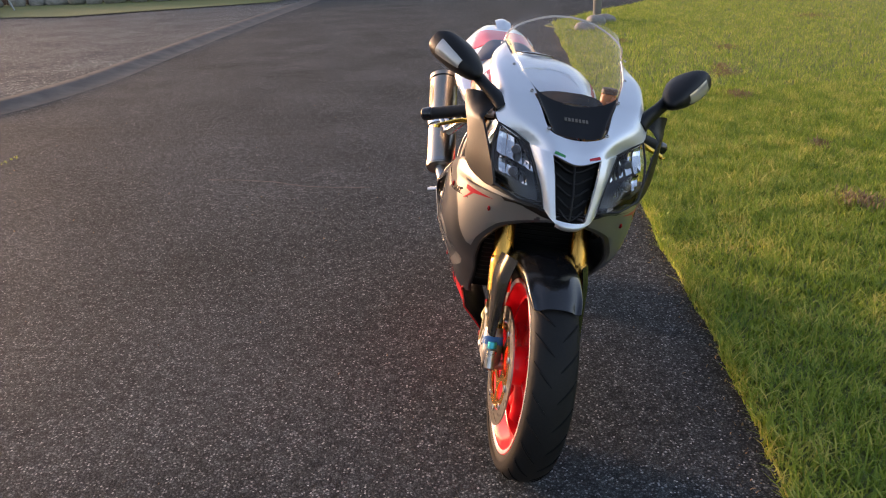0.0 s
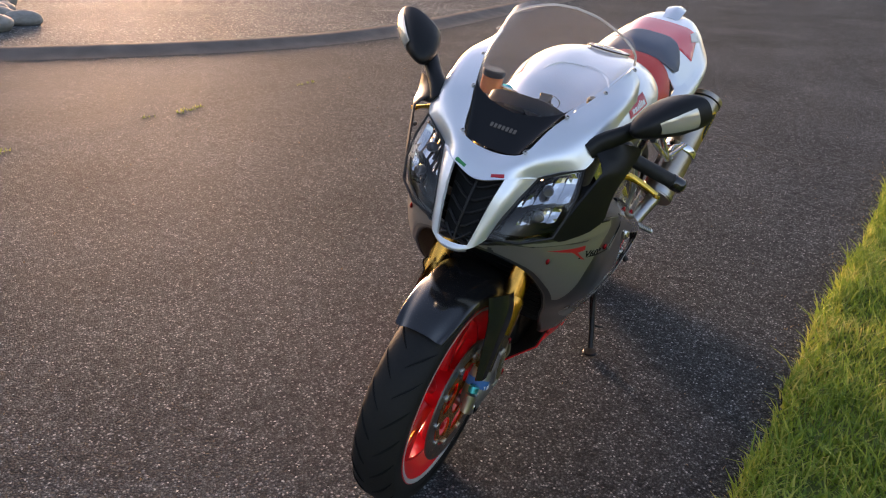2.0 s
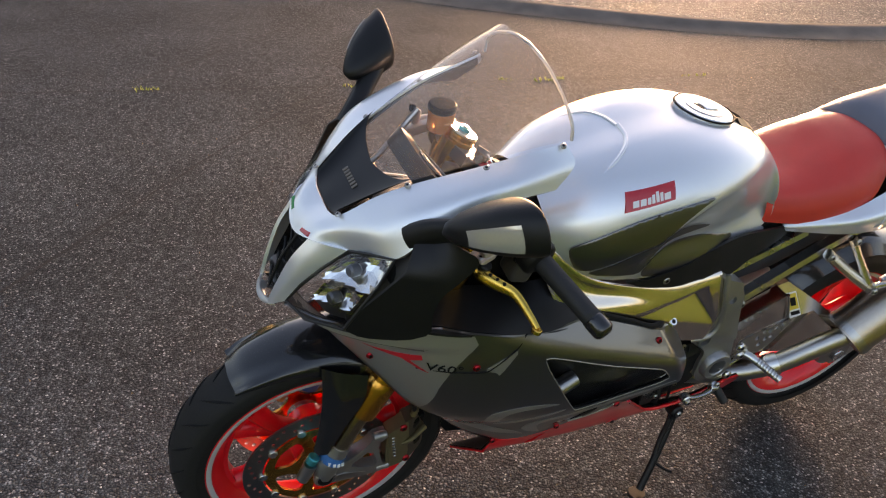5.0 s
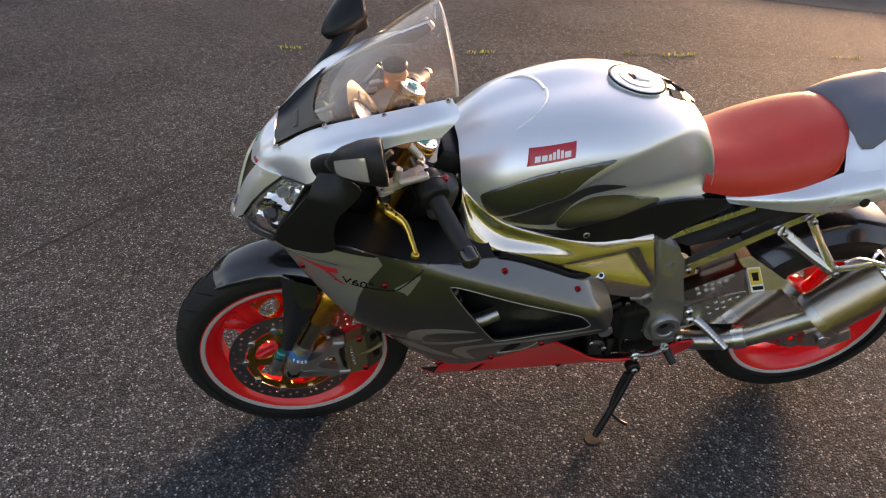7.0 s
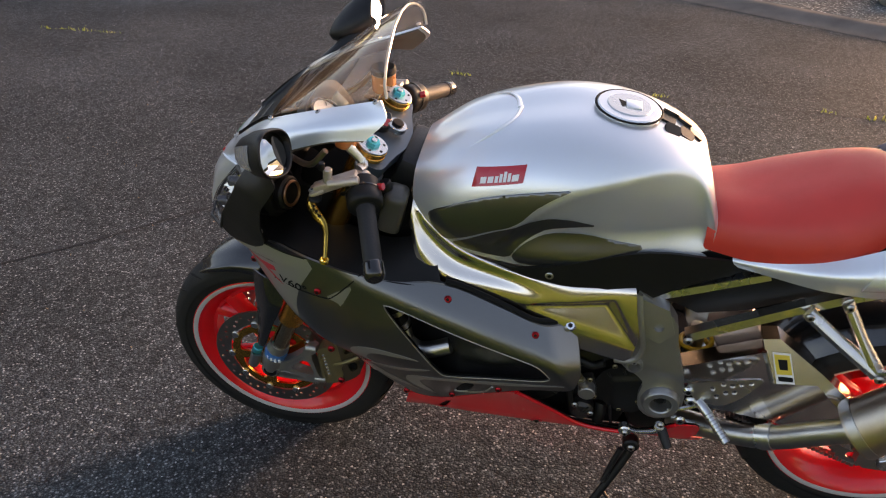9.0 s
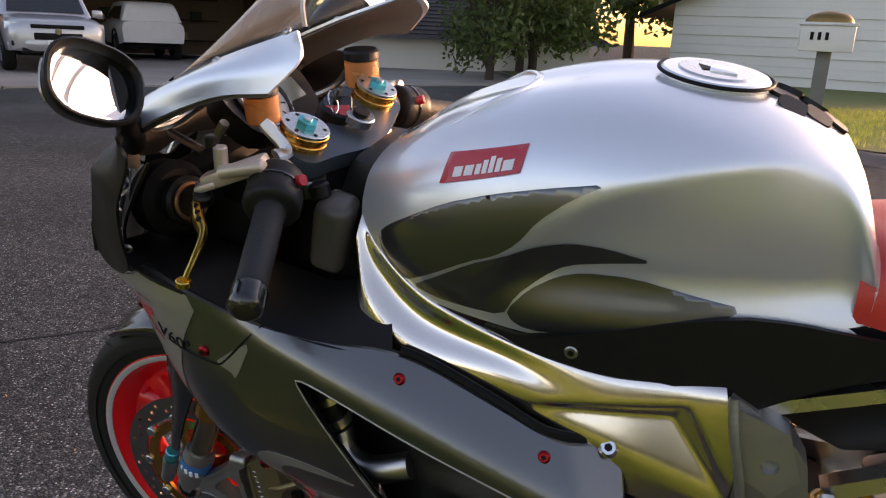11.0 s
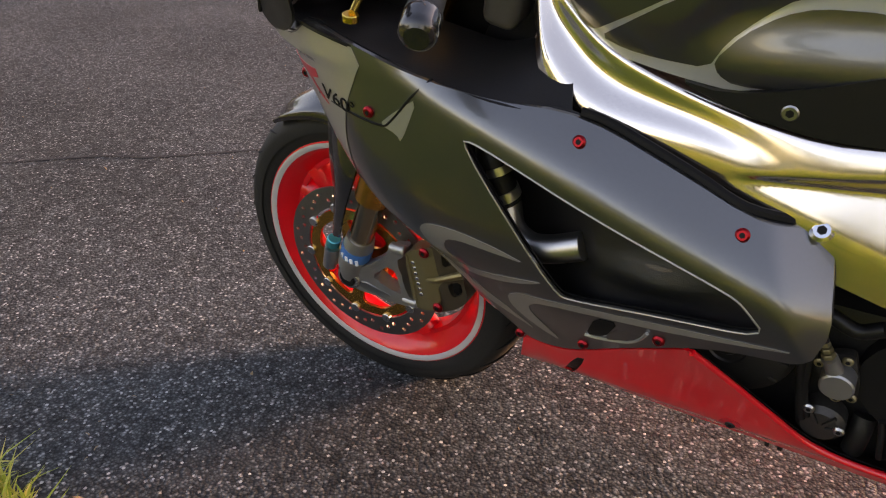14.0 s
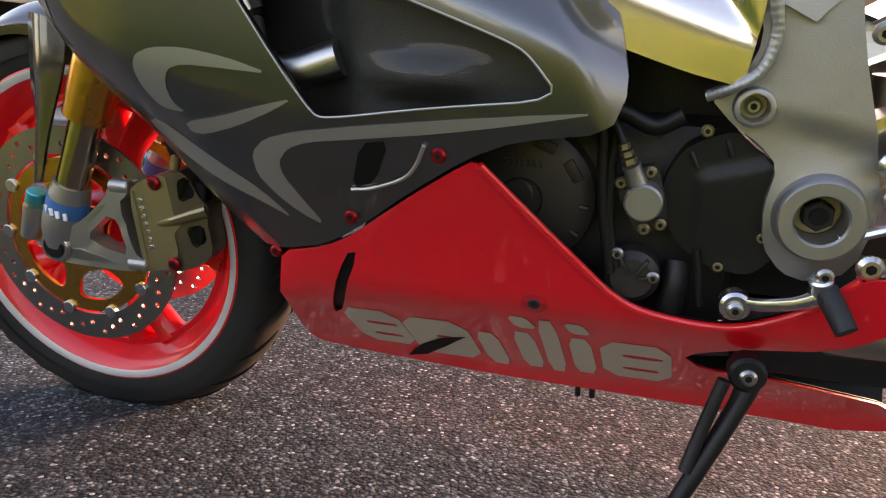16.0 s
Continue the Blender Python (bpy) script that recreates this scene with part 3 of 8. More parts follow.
def flank(y, z):
    """How far the side fairing stands from the middle plane."""
    crease = 0.745 - 0.41 * (y - 0.346)
    over = 0.006 * math.log1p(math.exp(min(60.0, (z - crease) / 0.006)))
    if y < 0.34:
        u = max(0.0, (y - 0.18) / 0.16)
        over *= u * u * (3 - 2 * u)
    x = min(wide_y(y), 9) * tuck_z(z) / 0.266
    x -= 0.02 * math.exp(-((z - 0.49) / 0.06) ** 2) * min(1.0, max(0.0, (0.45 - y) / 0.16))
    if z < 0.76:
        x -= 0.055 * math.exp(-max(-0.02, (y - 0.17) * 0.763 + (z - 0.53) * 0.646) / 0.045) * min(1.0, max(0.0, (z - 0.29) / 0.06))
    if z > 0.5:
        end = (y - 0.698) * 0.9 + (z - 0.605) * 0.44
        x -= 0.75 * 0.0015 * math.log1p(math.exp(min(60.0, end / 0.0015)))
    return x - 1.15 * over


duct = [(0.350, 0.712), (0.372, 0.712), (0.508, 0.652), (0.648, 0.601), (0.668, 0.590), (0.698, 0.553), (0.58, 0.540), (0.478, 0.524), (0.465, 0.530)]
fair = [(-0.088, 0.745), (-0.065, 0.766), (-0.03, 0.778), (0.0, 0.789), (0.04, 0.776), (0.09, 0.787), (0.132, 0.818), (0.22, 0.795), (0.312, 0.768), (0.38, 0.753), (0.452, 0.743), (0.503, 0.727), (0.59, 0.690), (0.648, 0.664), (0.705, 0.646), (0.726, 0.638),
        (0.738, 0.615), (0.752, 0.562), (0.739, 0.526), (0.66, 0.514), (0.614, 0.494), (0.549, 0.449), (0.478, 0.394), (0.441, 0.373), (0.374, 0.352), (0.338, 0.348), (0.318, 0.372), (0.265, 0.424), (0.220, 0.476), (0.170, 0.530), (0.140, 0.562), (0.110, 0.602), (0.075, 0.642), (0.044, 0.675), (0.0, 0.706), (-0.03, 0.722)]
belly = [(0.372, 0.348), (0.441, 0.369), (0.478, 0.390), (0.549, 0.445), (0.614, 0.490), (0.624, 0.488), (0.659, 0.447), (0.712, 0.388), (0.756, 0.345), (0.80, 0.328), (0.869, 0.324), (0.93, 0.352), (0.969, 0.394), (1.02, 0.40), (1.02, 0.345), (0.967, 0.300), (0.89, 0.285),
         (0.83, 0.255), (0.855, 0.226), (0.93, 0.224), (1.08, 0.192), (1.08, 0.128), (0.82, 0.138), (0.60, 0.139), (0.42, 0.150), (0.335, 0.160), (0.346, 0.233), (0.360, 0.300)]
for s, word in ((1, "left"), (-1, "right")):
    panel = part("side_fairing", sheet(soft(fair, 1), flank, 0.005, [soft(duct, 2)], 0.008, s), GREY, bike, "graphite painted side fairing with a large air duct", 26)
    part("belly_fairing", sheet(soft(belly, 1), flank, 0.005, [soft([(0.462, 0.362), (0.480, 0.368), (0.430, 0.262), (0.408, 0.248)], 1)], 0.022, s), RED, bike, "glossy red belly fairing")

for s in (1, -1):
    part("fairing_backing", sheet(soft(fair, 1), flank, 0.002, [soft(duct, 2)], 0.03, s, -0.008), MATT, bike, "unpainted black inside of the side fairing")
    part("belly_backing", sheet(soft(belly, 1), flank, 0.002, (), 0.03, s, -0.008), MATT, bike, "unpainted black inside of the belly fairing")
    edge = [(0.624, 0.487), (0.659, 0.446), (0.712, 0.387), (0.756, 0.344), (0.80, 0.327), (0.869, 0.323), (0.93, 0.351), (0.969, 0.393)]
    part("belly_edge", tube([(s * (flank(y, z) - 0.001), y, z) for y, z in edge], 0.0045, 5, 10), RED, bike, "rounded red edge of the belly fairing")
    lip = soft(duct, 2)
    part("duct_edge", tube([(s * (flank(y, z) + 0.0002), y, z) for y, z in lip], 0.0012, 1, 8, closed=True), PALE, bike, "bright edge round the air duct")

# ---- tank, seat and tail ----
tank_rows = [
    [(0, 0.39, 0.935), (0.05, 0.390, 0.933), (0.09, 0.388, 0.92), (0.113, 0.388, 0.90), (0.127, 0.390, 0.875), (0.134, 0.398, 0.84), (0.130, 0.42, 0.81)],
    [(0, 0.49, 0.992), (0.06, 0.487, 0.992), (0.115, 0.485, 0.978), (0.154, 0.480, 0.945), (0.175, 0.478, 0.90), (0.178, 0.480, 0.845), (0.16, 0.49, 0.788)],
    [(0, 0.62, 1.030), (0.075, 0.62, 1.030), (0.135, 0.62, 1.012), (0.180, 0.62, 0.975), (0.197, 0.62, 0.92), (0.190, 0.62, 0.84), (0.165, 0.62, 0.768)],
    [(0, 0.74, 1.040), (0.075, 0.74, 1.037), (0.140, 0.74, 1.015), (0.186, 0.74, 0.965), (0.193, 0.74, 0.90), (0.176, 0.74, 0.82), (0.15, 0.74, 0.762)],
    [(0, 0.85, 1.020), (0.07, 0.85, 1.015), (0.130, 0.85, 0.988), (0.162, 0.85, 0.94), (0.162, 0.85, 0.88), (0.148, 0.85, 0.82), (0.13, 0.85, 0.775)],
    [(0, 0.925, 0.975), (0.06, 0.927, 0.968), (0.10, 0.93, 0.945), (0.120, 0.935, 0.91), (0.125, 0.94, 0.87), (0.122, 0.94, 0.82), (0.118, 0.94, 0.785)],
    [(0, 0.955, 0.90), (0.05, 0.957, 0.897), (0.082, 0.96, 0.885), (0.098, 0.962, 0.87), (0.107, 0.963, 0.85), (0.110, 0.963, 0.82), (0.11, 0.963, 0.795)]]
tank_crease = curve([0.50, 0.555, 0.586, 0.608, 0.648, 0.701, 0.768, 0.835, 0.873, 0.905, 0.93, 0.96], [0.80, 0.835, 0.865, 0.892, 0.927, 0.960, 0.979, 0.988, 0.986, 0.970, 0.935, 0.86])
tank_form = loft([both(r) for r in tank_rows], 12, 12)
for v in tank_form.verts:
    if abs(v.co.x) > 0.075 and 0.5 < v.co.y < 0.96:
        below = 0.0035 * math.log1p(math.exp(min(60.0, (tank_crease(v.co.y) - v.co.z) / 0.0035)))
        low = min(1.0, max(0.0, (v.co.z - 0.79) / 0.07))
        v.co.x -= math.copysign(0.036 * (1 - math.exp(-below / 0.038)) * low * low * (3 - 2 * low) * min(1.0, (v.co.y - 0.5) / 0.1), v.co.x)
tank = part("fuel_tank", tank_form, WHITE, bike, "pearl silver-white fuel tank with a creased knee recess", 60)
seat_rows = [
    [(0, 0.945, 0.890), (0.05, 0.945, 0.888), (0.09, 0.945, 0.872), (0.105, 0.945, 0.845), (0.108, 0.945, 0.815)],
    [(0, 1.02, 0.893), (0.06, 1.02, 0.892), (0.105, 1.02, 0.880), (0.125, 1.02, 0.848), (0.128, 1.02, 0.812)],
    [(0, 1.10, 0.918), (0.07, 1.10, 0.915), (0.12, 1.10, 0.898), (0.142, 1.10, 0.862), (0.146, 1.10, 0.820)],
    [(0, 1.18, 0.950), (0.07, 1.18, 0.945), (0.12, 1.18, 0.920), (0.145, 1.18, 0.882), (0.150, 1.18, 0.843)],
    [(0, 1.25, 0.968), (0.06, 1.25, 0.962), (0.10, 1.245, 0.940), (0.125, 1.24, 0.905), (0.132, 1.235, 0.868)],
    [(0, 1.285, 0.955), (0.05, 1.282, 0.950), (0.085, 1.275, 0.930), (0.105, 1.265, 0.905), (0.115, 1.255, 0.880)]]
part("seat", loft([both(r) for r in seat_rows], 6, 6, wrap=False), VINYL, bike, "red vinyl rider's seat", 70)
tail_rows = [
    [(0, 1.255, 0.930), (0.06, 1.255, 0.935), (0.105, 1.252, 0.925), (0.150, 1.24, 0.885), (0.185, 1.22, 0.855), (0.188, 1.21, 0.82), (0.15, 1.22, 0.785)],
    [(0, 1.295, 0.985), (0.065, 1.295, 0.982), (0.115, 1.30, 0.952), (0.158, 1.30, 0.905), (0.196, 1.30, 0.868), (0.196, 1.30, 0.835), (0.145, 1.30, 0.80)],
    [(0, 1.42, 1.012), (0.07, 1.42, 1.008), (0.12, 1.42, 0.972), (0.158, 1.42, 0.935), (0.188, 1.42, 0.905), (0.182, 1.42, 0.865), (0.135, 1.42, 0.835)],
    [(0, 1.55, 1.040), (0.07, 1.55, 1.034), (0.112, 1.55, 1.000), (0.143, 1.55, 0.965), (0.163, 1.55, 0.935), (0.155, 1.55, 0.900), (0.11, 1.55, 0.875)],
    [(0, 1.67, 1.058), (0.055, 1.67, 1.050), (0.088, 1.67, 1.022), (0.108, 1.67, 0.990), (0.118, 1.67, 0.965), (0.112, 1.67, 0.935), (0.08, 1.67, 0.915)],
    [(0, 1.745, 1.050), (0.035, 1.745, 1.045), (0.055, 1.745, 1.028), (0.065, 1.745, 1.005), (0.066, 1.745, 0.985), (0.06, 1.745, 0.968), (0.04, 1.745, 0.958)]]
tail_rows = [[(x * w, y, z) for x, y, z in r] for r, w in zip(tail_rows, (1.0, 1.0, 1.08, 1.18, 1.25, 1.25))]
part("tail_fairing", loft([both(r) for r in tail_rows], 6, 5, 0.004), WHITE, bike, "pearl white tail fairing", 60)


def lamp_place(rows, u, v, deep, s):
    """A point behind the lens: u across, v down, deep metres back."""
    v, u = v * (len(rows) - 1), u * 2
    j, i = min(int(v), len(rows) - 2), min(int(u), 1)
    top = Vector(rows[j][i]).lerp(Vector(rows[j][i + 1]), u - i)
    low = Vector(rows[j + 1][i]).lerp(Vector(rows[j + 1][i + 1]), u - i)
    p = top.lerp(low, v - j)
    return (s * (p.x - 0.25 * deep), p.y + deep, p.z)


BULBCAP = surface("bulb_cap", (0.12, 0.12, 0.13), 0.3, 0.8)
GLOSSBLACK = surface("lamp_seal_black", (0.012, 0.012, 0.012), 0.4)
LAMPBLACK = surface("lamp_housing_black", (0.016, 0.014, 0.013), 0.3)


# ---- nose: upper fairing round the screen, arms beside the grille ----
upper_rows = [
    [(0, 0.010, 0.925), (0.045, 0.010, 0.931), (0.073, 0.022, 0.945), (0.092, 0.073, 0.986), (0.112, 0.123, 1.016), (0.145, 0.227, 1.060), (0.166, 0.350, 1.100)],
    [(0, -0.020, 0.905), (0.055, -0.012, 0.915), (0.100, 0.020, 0.930), (0.148, 0.065, 0.966), (0.172, 0.120, 1.008), (0.194, 0.235, 1.052), (0.188, 0.362, 1.074)],
    [(0, -0.043, 0.878), (0.060, -0.028, 0.893), (0.114, 0.028, 0.899), (0.186, 0.075, 0.931), (0.200, 0.130, 0.980), (0.207, 0.250, 1.029), (0.203, 0.328, 1.039)]]
part("fairing_lining", loft([both([(x * 0.972, y + 0.012 - 0.055 * max(0.0, y), z - 0.006) for x, y, z in r]) for r in upper_rows], 6, 6, 0.002), surface("fairing_inside", (0.16, 0.135, 0.115), 0.6, vary=0.2), bike, "dark unpainted inside of the fairing", 60)
part("upper_fairing", loft([both(r) for r in upper_rows], 8, 8, 0.004), WHITE, bike, "pearl white upper fairing", 60)
for s in (1, -1):
    arm = [[(0.060, -0.030, 0.893), (0.088, -0.008, 0.899), (0.114, 0.027, 0.899)], [(0.053, -0.058, 0.85), (0.078, -0.040, 0.853), (0.095, -0.010, 0.853)],
           [(0.044, -0.079, 0.795), (0.062, -0.070, 0.798), (0.077, -0.044, 0.806)], [(0.034, -0.095, 0.742), (0.050, -0.088, 0.752), (0.067, -0.066, 0.770)]]
    part("nose_arm", loft([[(s * x, y, z) for x, y, z in r] for r in arm], 6, 6, 0.006), WHITE, bike, "", 60)
    lamp = [[(0.112, 0.026, 0.898), (0.150, 0.045, 0.918), (0.187, 0.076, 0.931)], [(0.094, -0.012, 0.855), (0.142, 0.000, 0.873), (0.196, 0.050, 0.888)],
            [(0.078, -0.044, 0.810), (0.136, -0.030, 0.825), (0.194, 0.020, 0.840)], [(0.067, -0.066, 0.771), (0.126, -0.048, 0.777), (0.183, 0.002, 0.795)]]
    light = part("headlight", loft([[(s * (0.13 + (x - 0.13) * 0.9), y + 0.045, z) for x, y, z in r] for r in lamp], 6, 6, 0.004), LAMPBLACK, bike, "clear twin-reflector headlight")
    part("lens", loft([[(s * x, y, z) for x, y, z in r] for r in lamp], 6, 6), LENS, light, "clear lens", 60)
    outline = lamp[0] + [lamp[1][2], lamp[2][2]] + lamp[3][::-1] + [lamp[2][0], lamp[1][0], lamp[0][0]]
    part("lamp_seal", tube([(s * x, y, z) for x, y, z in outline[:-1]], 0.0032, 1, 8, 1.0, True), GLOSSBLACK, light, "black seal round the lens")
    for v0, v1, u0, u1, deep in ((0.05, 0.47, 0.10, 0.93, 0.030), (0.50, 0.74, 0.30, 0.88, 0.022)):
        bowl, across, down = bmesh.new(), 9, 5
        for i in range(across):
            # each flute is a flat-sided strip, tilted against its neighbour
            strip = []
            for k in range(2):
                for j in range(down + 1):
                    fu, fv = (i + k) / across, j / down
                    dip = deep * max(0.0, 1 - (2 * fu - 1) ** 2 * 0.9 - (2 * fv - 1) ** 2 * 0.5) + 0.006 + (0.0035 if (i + k) % 2 else 0.0) * (1 if k else -1)
                    strip.append(bowl.verts.new(lamp_place(lamp, u0 + (u1 - u0) * fu, v0 + (v1 - v0) * fv, dip, s)))
            for j in range(down):
                bowl.faces.new((strip[j], strip[j + 1], strip[down + 2 + j], strip[down + 1 + j]))
        part("reflector", bowl, CHROME, light, "fluted chrome reflector", 0)
        hub = Vector(lamp_place(lamp, 0.5 * (u0 + u1), 0.45 * v0 + 0.55 * v1, deep * 0.62, s))
        part("bulb", drum(tuple(hub), (s * 0.35, -1, 0.1), 0.011, 0.022, 16, 0.3), BULBCAP, light, "dark bulb cap")
    cheek = [(0.076, 0.932), (0.095, 0.962), (0.125, 0.985), (0.150, 0.992), (0.172, 0.985), (0.178, 0.968), (0.158, 0.938), (0.130, 0.900), (0.122, 0.86), (0.126, 0.818), (0.09, 0.792), (0.03, 0.778), (0.0, 0.793), (0.02, 0.84), (0.05, 0.888)]
    cheek_x = curve([-0.05, 0.0, 0.05, 0.10, 0.13, 0.16, 0.20, 0.26], [0.155, 0.186, 0.213, 0.242, 0.256, 0.266, 0.276, 0.27])
    part("cheek_panel", sheet(soft(cheek, 1), lambda y, z: cheek_x(y) - 1.9 * max(0, z - 0.945) * max(0.0, min(1.0, (0.16 - y) / 0.06)) - 0.12 * max(0, 0.84 - z), 0.005, (), 0.018, s), MATT, bike, "matt black cheek panel beside the headlight", 60)

# ---- screen ----
screen_rows = []
for k, (yc, zc, ys, zs, xs, bulge) in enumerate(((0.012, 0.928, 0.020, 0.946, 0.064, 0.0), (0.075, 0.975, 0.078, 0.992, 0.090, 0.03), (0.140, 1.030, 0.135, 1.026, 0.112, 0.07), (0.215, 1.092, 0.225, 1.064, 0.142, 0.09),
                                                 (0.290, 1.150, 0.295, 1.088, 0.155, 0.09), (0.350, 1.190, 0.360, 1.104, 0.164, 0.09))):
    row = []
    for u in (0, 0.35, 0.65, 0.87, 1.0):
        drop = u ** 2.6
        row.append((xs * math.sin(u * math.pi / 2) ** 0.9, yc + (ys - yc) * u, zc + (zs - zc) * drop))
    screen_rows.append(both(row))
screen = part("windscreen", loft(screen_rows, 6, 4), SCREEN, bike, "clear double-bubble windscreen with a black lower band", 70)
from mathutils.bvhtree import BVHTree


def skin(ob, s=1):
    """How far out the left side of a part's mesh lies, as a function of (y, z)."""
    tree = BVHTree.FromPolygons([v.co for v in ob.data.vertices], [p.vertices for p in ob.data.polygons])

    def at(y, z):
        place = tree.ray_cast(Vector((s, y, z)), Vector((-s, 0, 0)))[0]
        return abs(place.x) if place else 0.1
    return at


def ring(c, r, n=24):
    return [(c[0] + r * math.cos(math.tau * k / n), c[1] + r * math.sin(math.tau * k / n)) for k in range(n)]


def level(x):
    return lambda y, z: x


def bolt(centre, axis, r, material, parent, label=""):
    """A socket screw: rounded head with a dark hexagon hole."""
    a = Vector(axis).normalized()
    head = part("screw", drum(centre, a, r, r * 0.9, 14, 0.35), material, parent, label)
    part("socket", drum(Vector(centre) + a * r * 0.42, a, r * 0.42, r * 0.12, 6, 0.05), DARK, head)
    return head


# ---- front fork, brakes and mudguard ----
for s in (1, -1):
    foot, top = Vector((s * 0.104, 0.012, 0.335)), Vector((s * 0.104, 0.296, 0.955))
    way = (top - foot).normalized()
    leg = part("fork_leg", tube([foot + way * 0.17, foot + way * 0.45, top], [0.0275, 0.0275, 0.0275], 4, 24), GOLD, bike, "gold upside-down fork leg")
    part("fork_collar", tube([foot + way * 0.155, foot + way * 0.20, foot + way * 0.235, foot + way * 0.25], [0.031, 0.032, 0.032, 0.028], 4, 24), GOLD, leg)
    part("slider", tube([foot + way * 0.02, foot + way * 0.16], 0.0215, 4, 24), surface("smoked_slider", (0.45, 0.40, 0.28), 0.16, 1.0) if s > 0 else bpy.data.materials["smoked_slider"], leg, "shiny bronze-tinted slider tube")
    plate = [(-0.0111, 0.2991), (-0.0033, 0.3135), (0.013, 0.3178), (0.0528, 0.3378), (0.0945, 0.373), (0.1009, 0.3878), (0.1317, 0.395), (0.1306, 0.3806), (0.1141, 0.3671), (0.127, 0.2991), (0.1417, 0.2891), (0.1344, 0.277), (0.1176, 0.2706), (0.0104, 0.272), (-0.0113, 0.2777)]
    lug = part("fork_foot", join(tube([foot + way * 0.055, foot + way * 0.03, foot - way * 0.01, (s * 0.102, 0.002, 0.296)], [0.0245, 0.027, 0.028, 0.025], 4, 20),
                                 sheet(soft(plate, 1), lambda y, z: 0.118 - 0.0025 * math.exp(-((z - 0.30 - 0.55 * (y - 0.05)) / 0.006) ** 2), 0.026, [soft([(0.052, 0.3135), (0.1023, 0.3558), (0.1198, 0.2941), (0.0873, 0.2997)], 1)], 0.008, s)),
               SILVER, leg, "cast silver fork foot with caliper arms", 40)
    for pocket in ([(0.050, 0.3318), (0.0932, 0.3672), (0.0916, 0.3599), (0.054, 0.3293)], [(0.029, 0.2975), (0.0931, 0.2845), (0.0891, 0.2800), (0.0228, 0.2785)]):
        part("arm_pocket", sheet(soft(pocket, 1), level(0.1184), 0.002, (), 0.01, s), STEEL, lug)
    for y, z in ((0.118, 0.389), (0.130, 0.282)):
        part("arm_lug", drum((s * 0.112, y, z), (0, 1, 0), 0.0095, 0.030, 16, 0.2), SILVER, lug)
    part("axle_hole", drum((s * 0.1195, 0.002, 0.296), (1, 0, 0), 0.0165, 0.012, 20), DARK, lug, "dark hollow axle end")
    part("axle_ring", moved(turned([(0.123, 0.0165), (0.123, 0.021), (0.119, 0.024), (0.112, 0.024), (0.112, 0.0165)], 24, True), Matrix.Translation((0, 0.002, 0.296)) @ Matrix.Diagonal((s, 1, 1, 1))), SMOOTHALU, lug)
    part("damping_chamber", tube([(s * 0.112, -0.045, 0.305), (s * 0.112, -0.036, 0.325), (s * 0.112, -0.028, 0.350)], [0.013, 0.0145, 0.0145], 4, 16), SMOOTHALU, lug)
    part("adjuster", drum((s * 0.112, -0.024, 0.362), way, 0.0125, 0.018, 16), TEAL, lug, "teal anodised adjuster")
    part("maker_sticker", tube([foot + way * 0.010, foot + way * 0.032], 0.0279, 2, 24), BLUE, lug, "blue band sticker with plain white bars")
    for k in range(4):
        part("sticker_bar", block((0.003, 0.006, 0.010), Matrix.Translation((s * (0.1316 - 0.0016 * abs(k - 1.5) ** 2), 0.008 + 0.009 * k, 0.3535 - 0.0035 * k)), 0.0005, 1), WHITETAG, lug)
    guard = [[(0.086, -0.005, 0.60), (0.108, 0.030, 0.60), (0.116, 0.078, 0.59)], [(0.100, -0.005, 0.535), (0.122, 0.030, 0.535), (0.128, 0.070, 0.535)], [(0.104, -0.010, 0.46), (0.122, 0.010, 0.46), (0.128, 0.034, 0.46)],
             [(0.110, -0.022, 0.385), (0.122, -0.012, 0.385), (0.127, 0.004, 0.388)]]
    part("fork_guard", loft([[(s * x, y, z) for x, y, z in r] for r in guard], 6, 5, 0.004), GLOSS, leg, "glossy black fork guard blade", 60)
    # brake disc with drilled holes, on a gold carrier
    drill = [ring((0.142 * math.sin(a) + 0.007 * math.sin(a) * (k % 3 - 1), 0.294 + 0.142 * math.cos(a) + 0.007 * math.cos(a) * (k % 3 - 1)), 0.0042, 8) for k, a in enumerate(np.linspace(0, math.tau, 48, endpoint=False))]
    disc = part("brake_disc", sheet(ring((0, 0.294), 0.160, 72), level(0.0765), 0.0045, [ring((0, 0.294), 0.121, 60)] + drill, 0.014, s), DISC, bike, "drilled steel brake disc on a gold carrier", 30)
    holes = []
    for k in range(5):
        a = math.tau * k / 5 + 0.3
        holes.append(soft([(r * math.sin(a + d), 0.294 + r * math.cos(a + d)) for r, d in ((0.058, -0.42), (0.098, -0.50), (0.102, 0.0), (0.098, 0.50), (0.058, 0.42))], 2))
    part("disc_carrier", sheet(ring((0, 0.294), 0.116, 60), level(0.0765), 0.006, [ring((0, 0.294), 0.036, 24)] + holes, 0.016, s), GOLD, disc, "gold anodised disc carrier", 30)
    for k in range(10):
        a = math.tau * k / 10 + 0.3
        part("disc_button", drum((s * 0.077, 0.1185 * math.sin(a), 0.294 + 0.1185 * math.cos(a)), (1, 0, 0), 0.0095, 0.008, 16), SMOOTHALU, disc)
    body = [(0.1304, 0.3849), (0.1496, 0.3995), (0.1791, 0.4079), (0.1906, 0.3933), (0.1853, 0.3601), (0.1986, 0.3442), (0.1859, 0.3288), (0.1901, 0.3064), (0.1849, 0.2831), (0.1522, 0.2744), (0.1387, 0.276)]
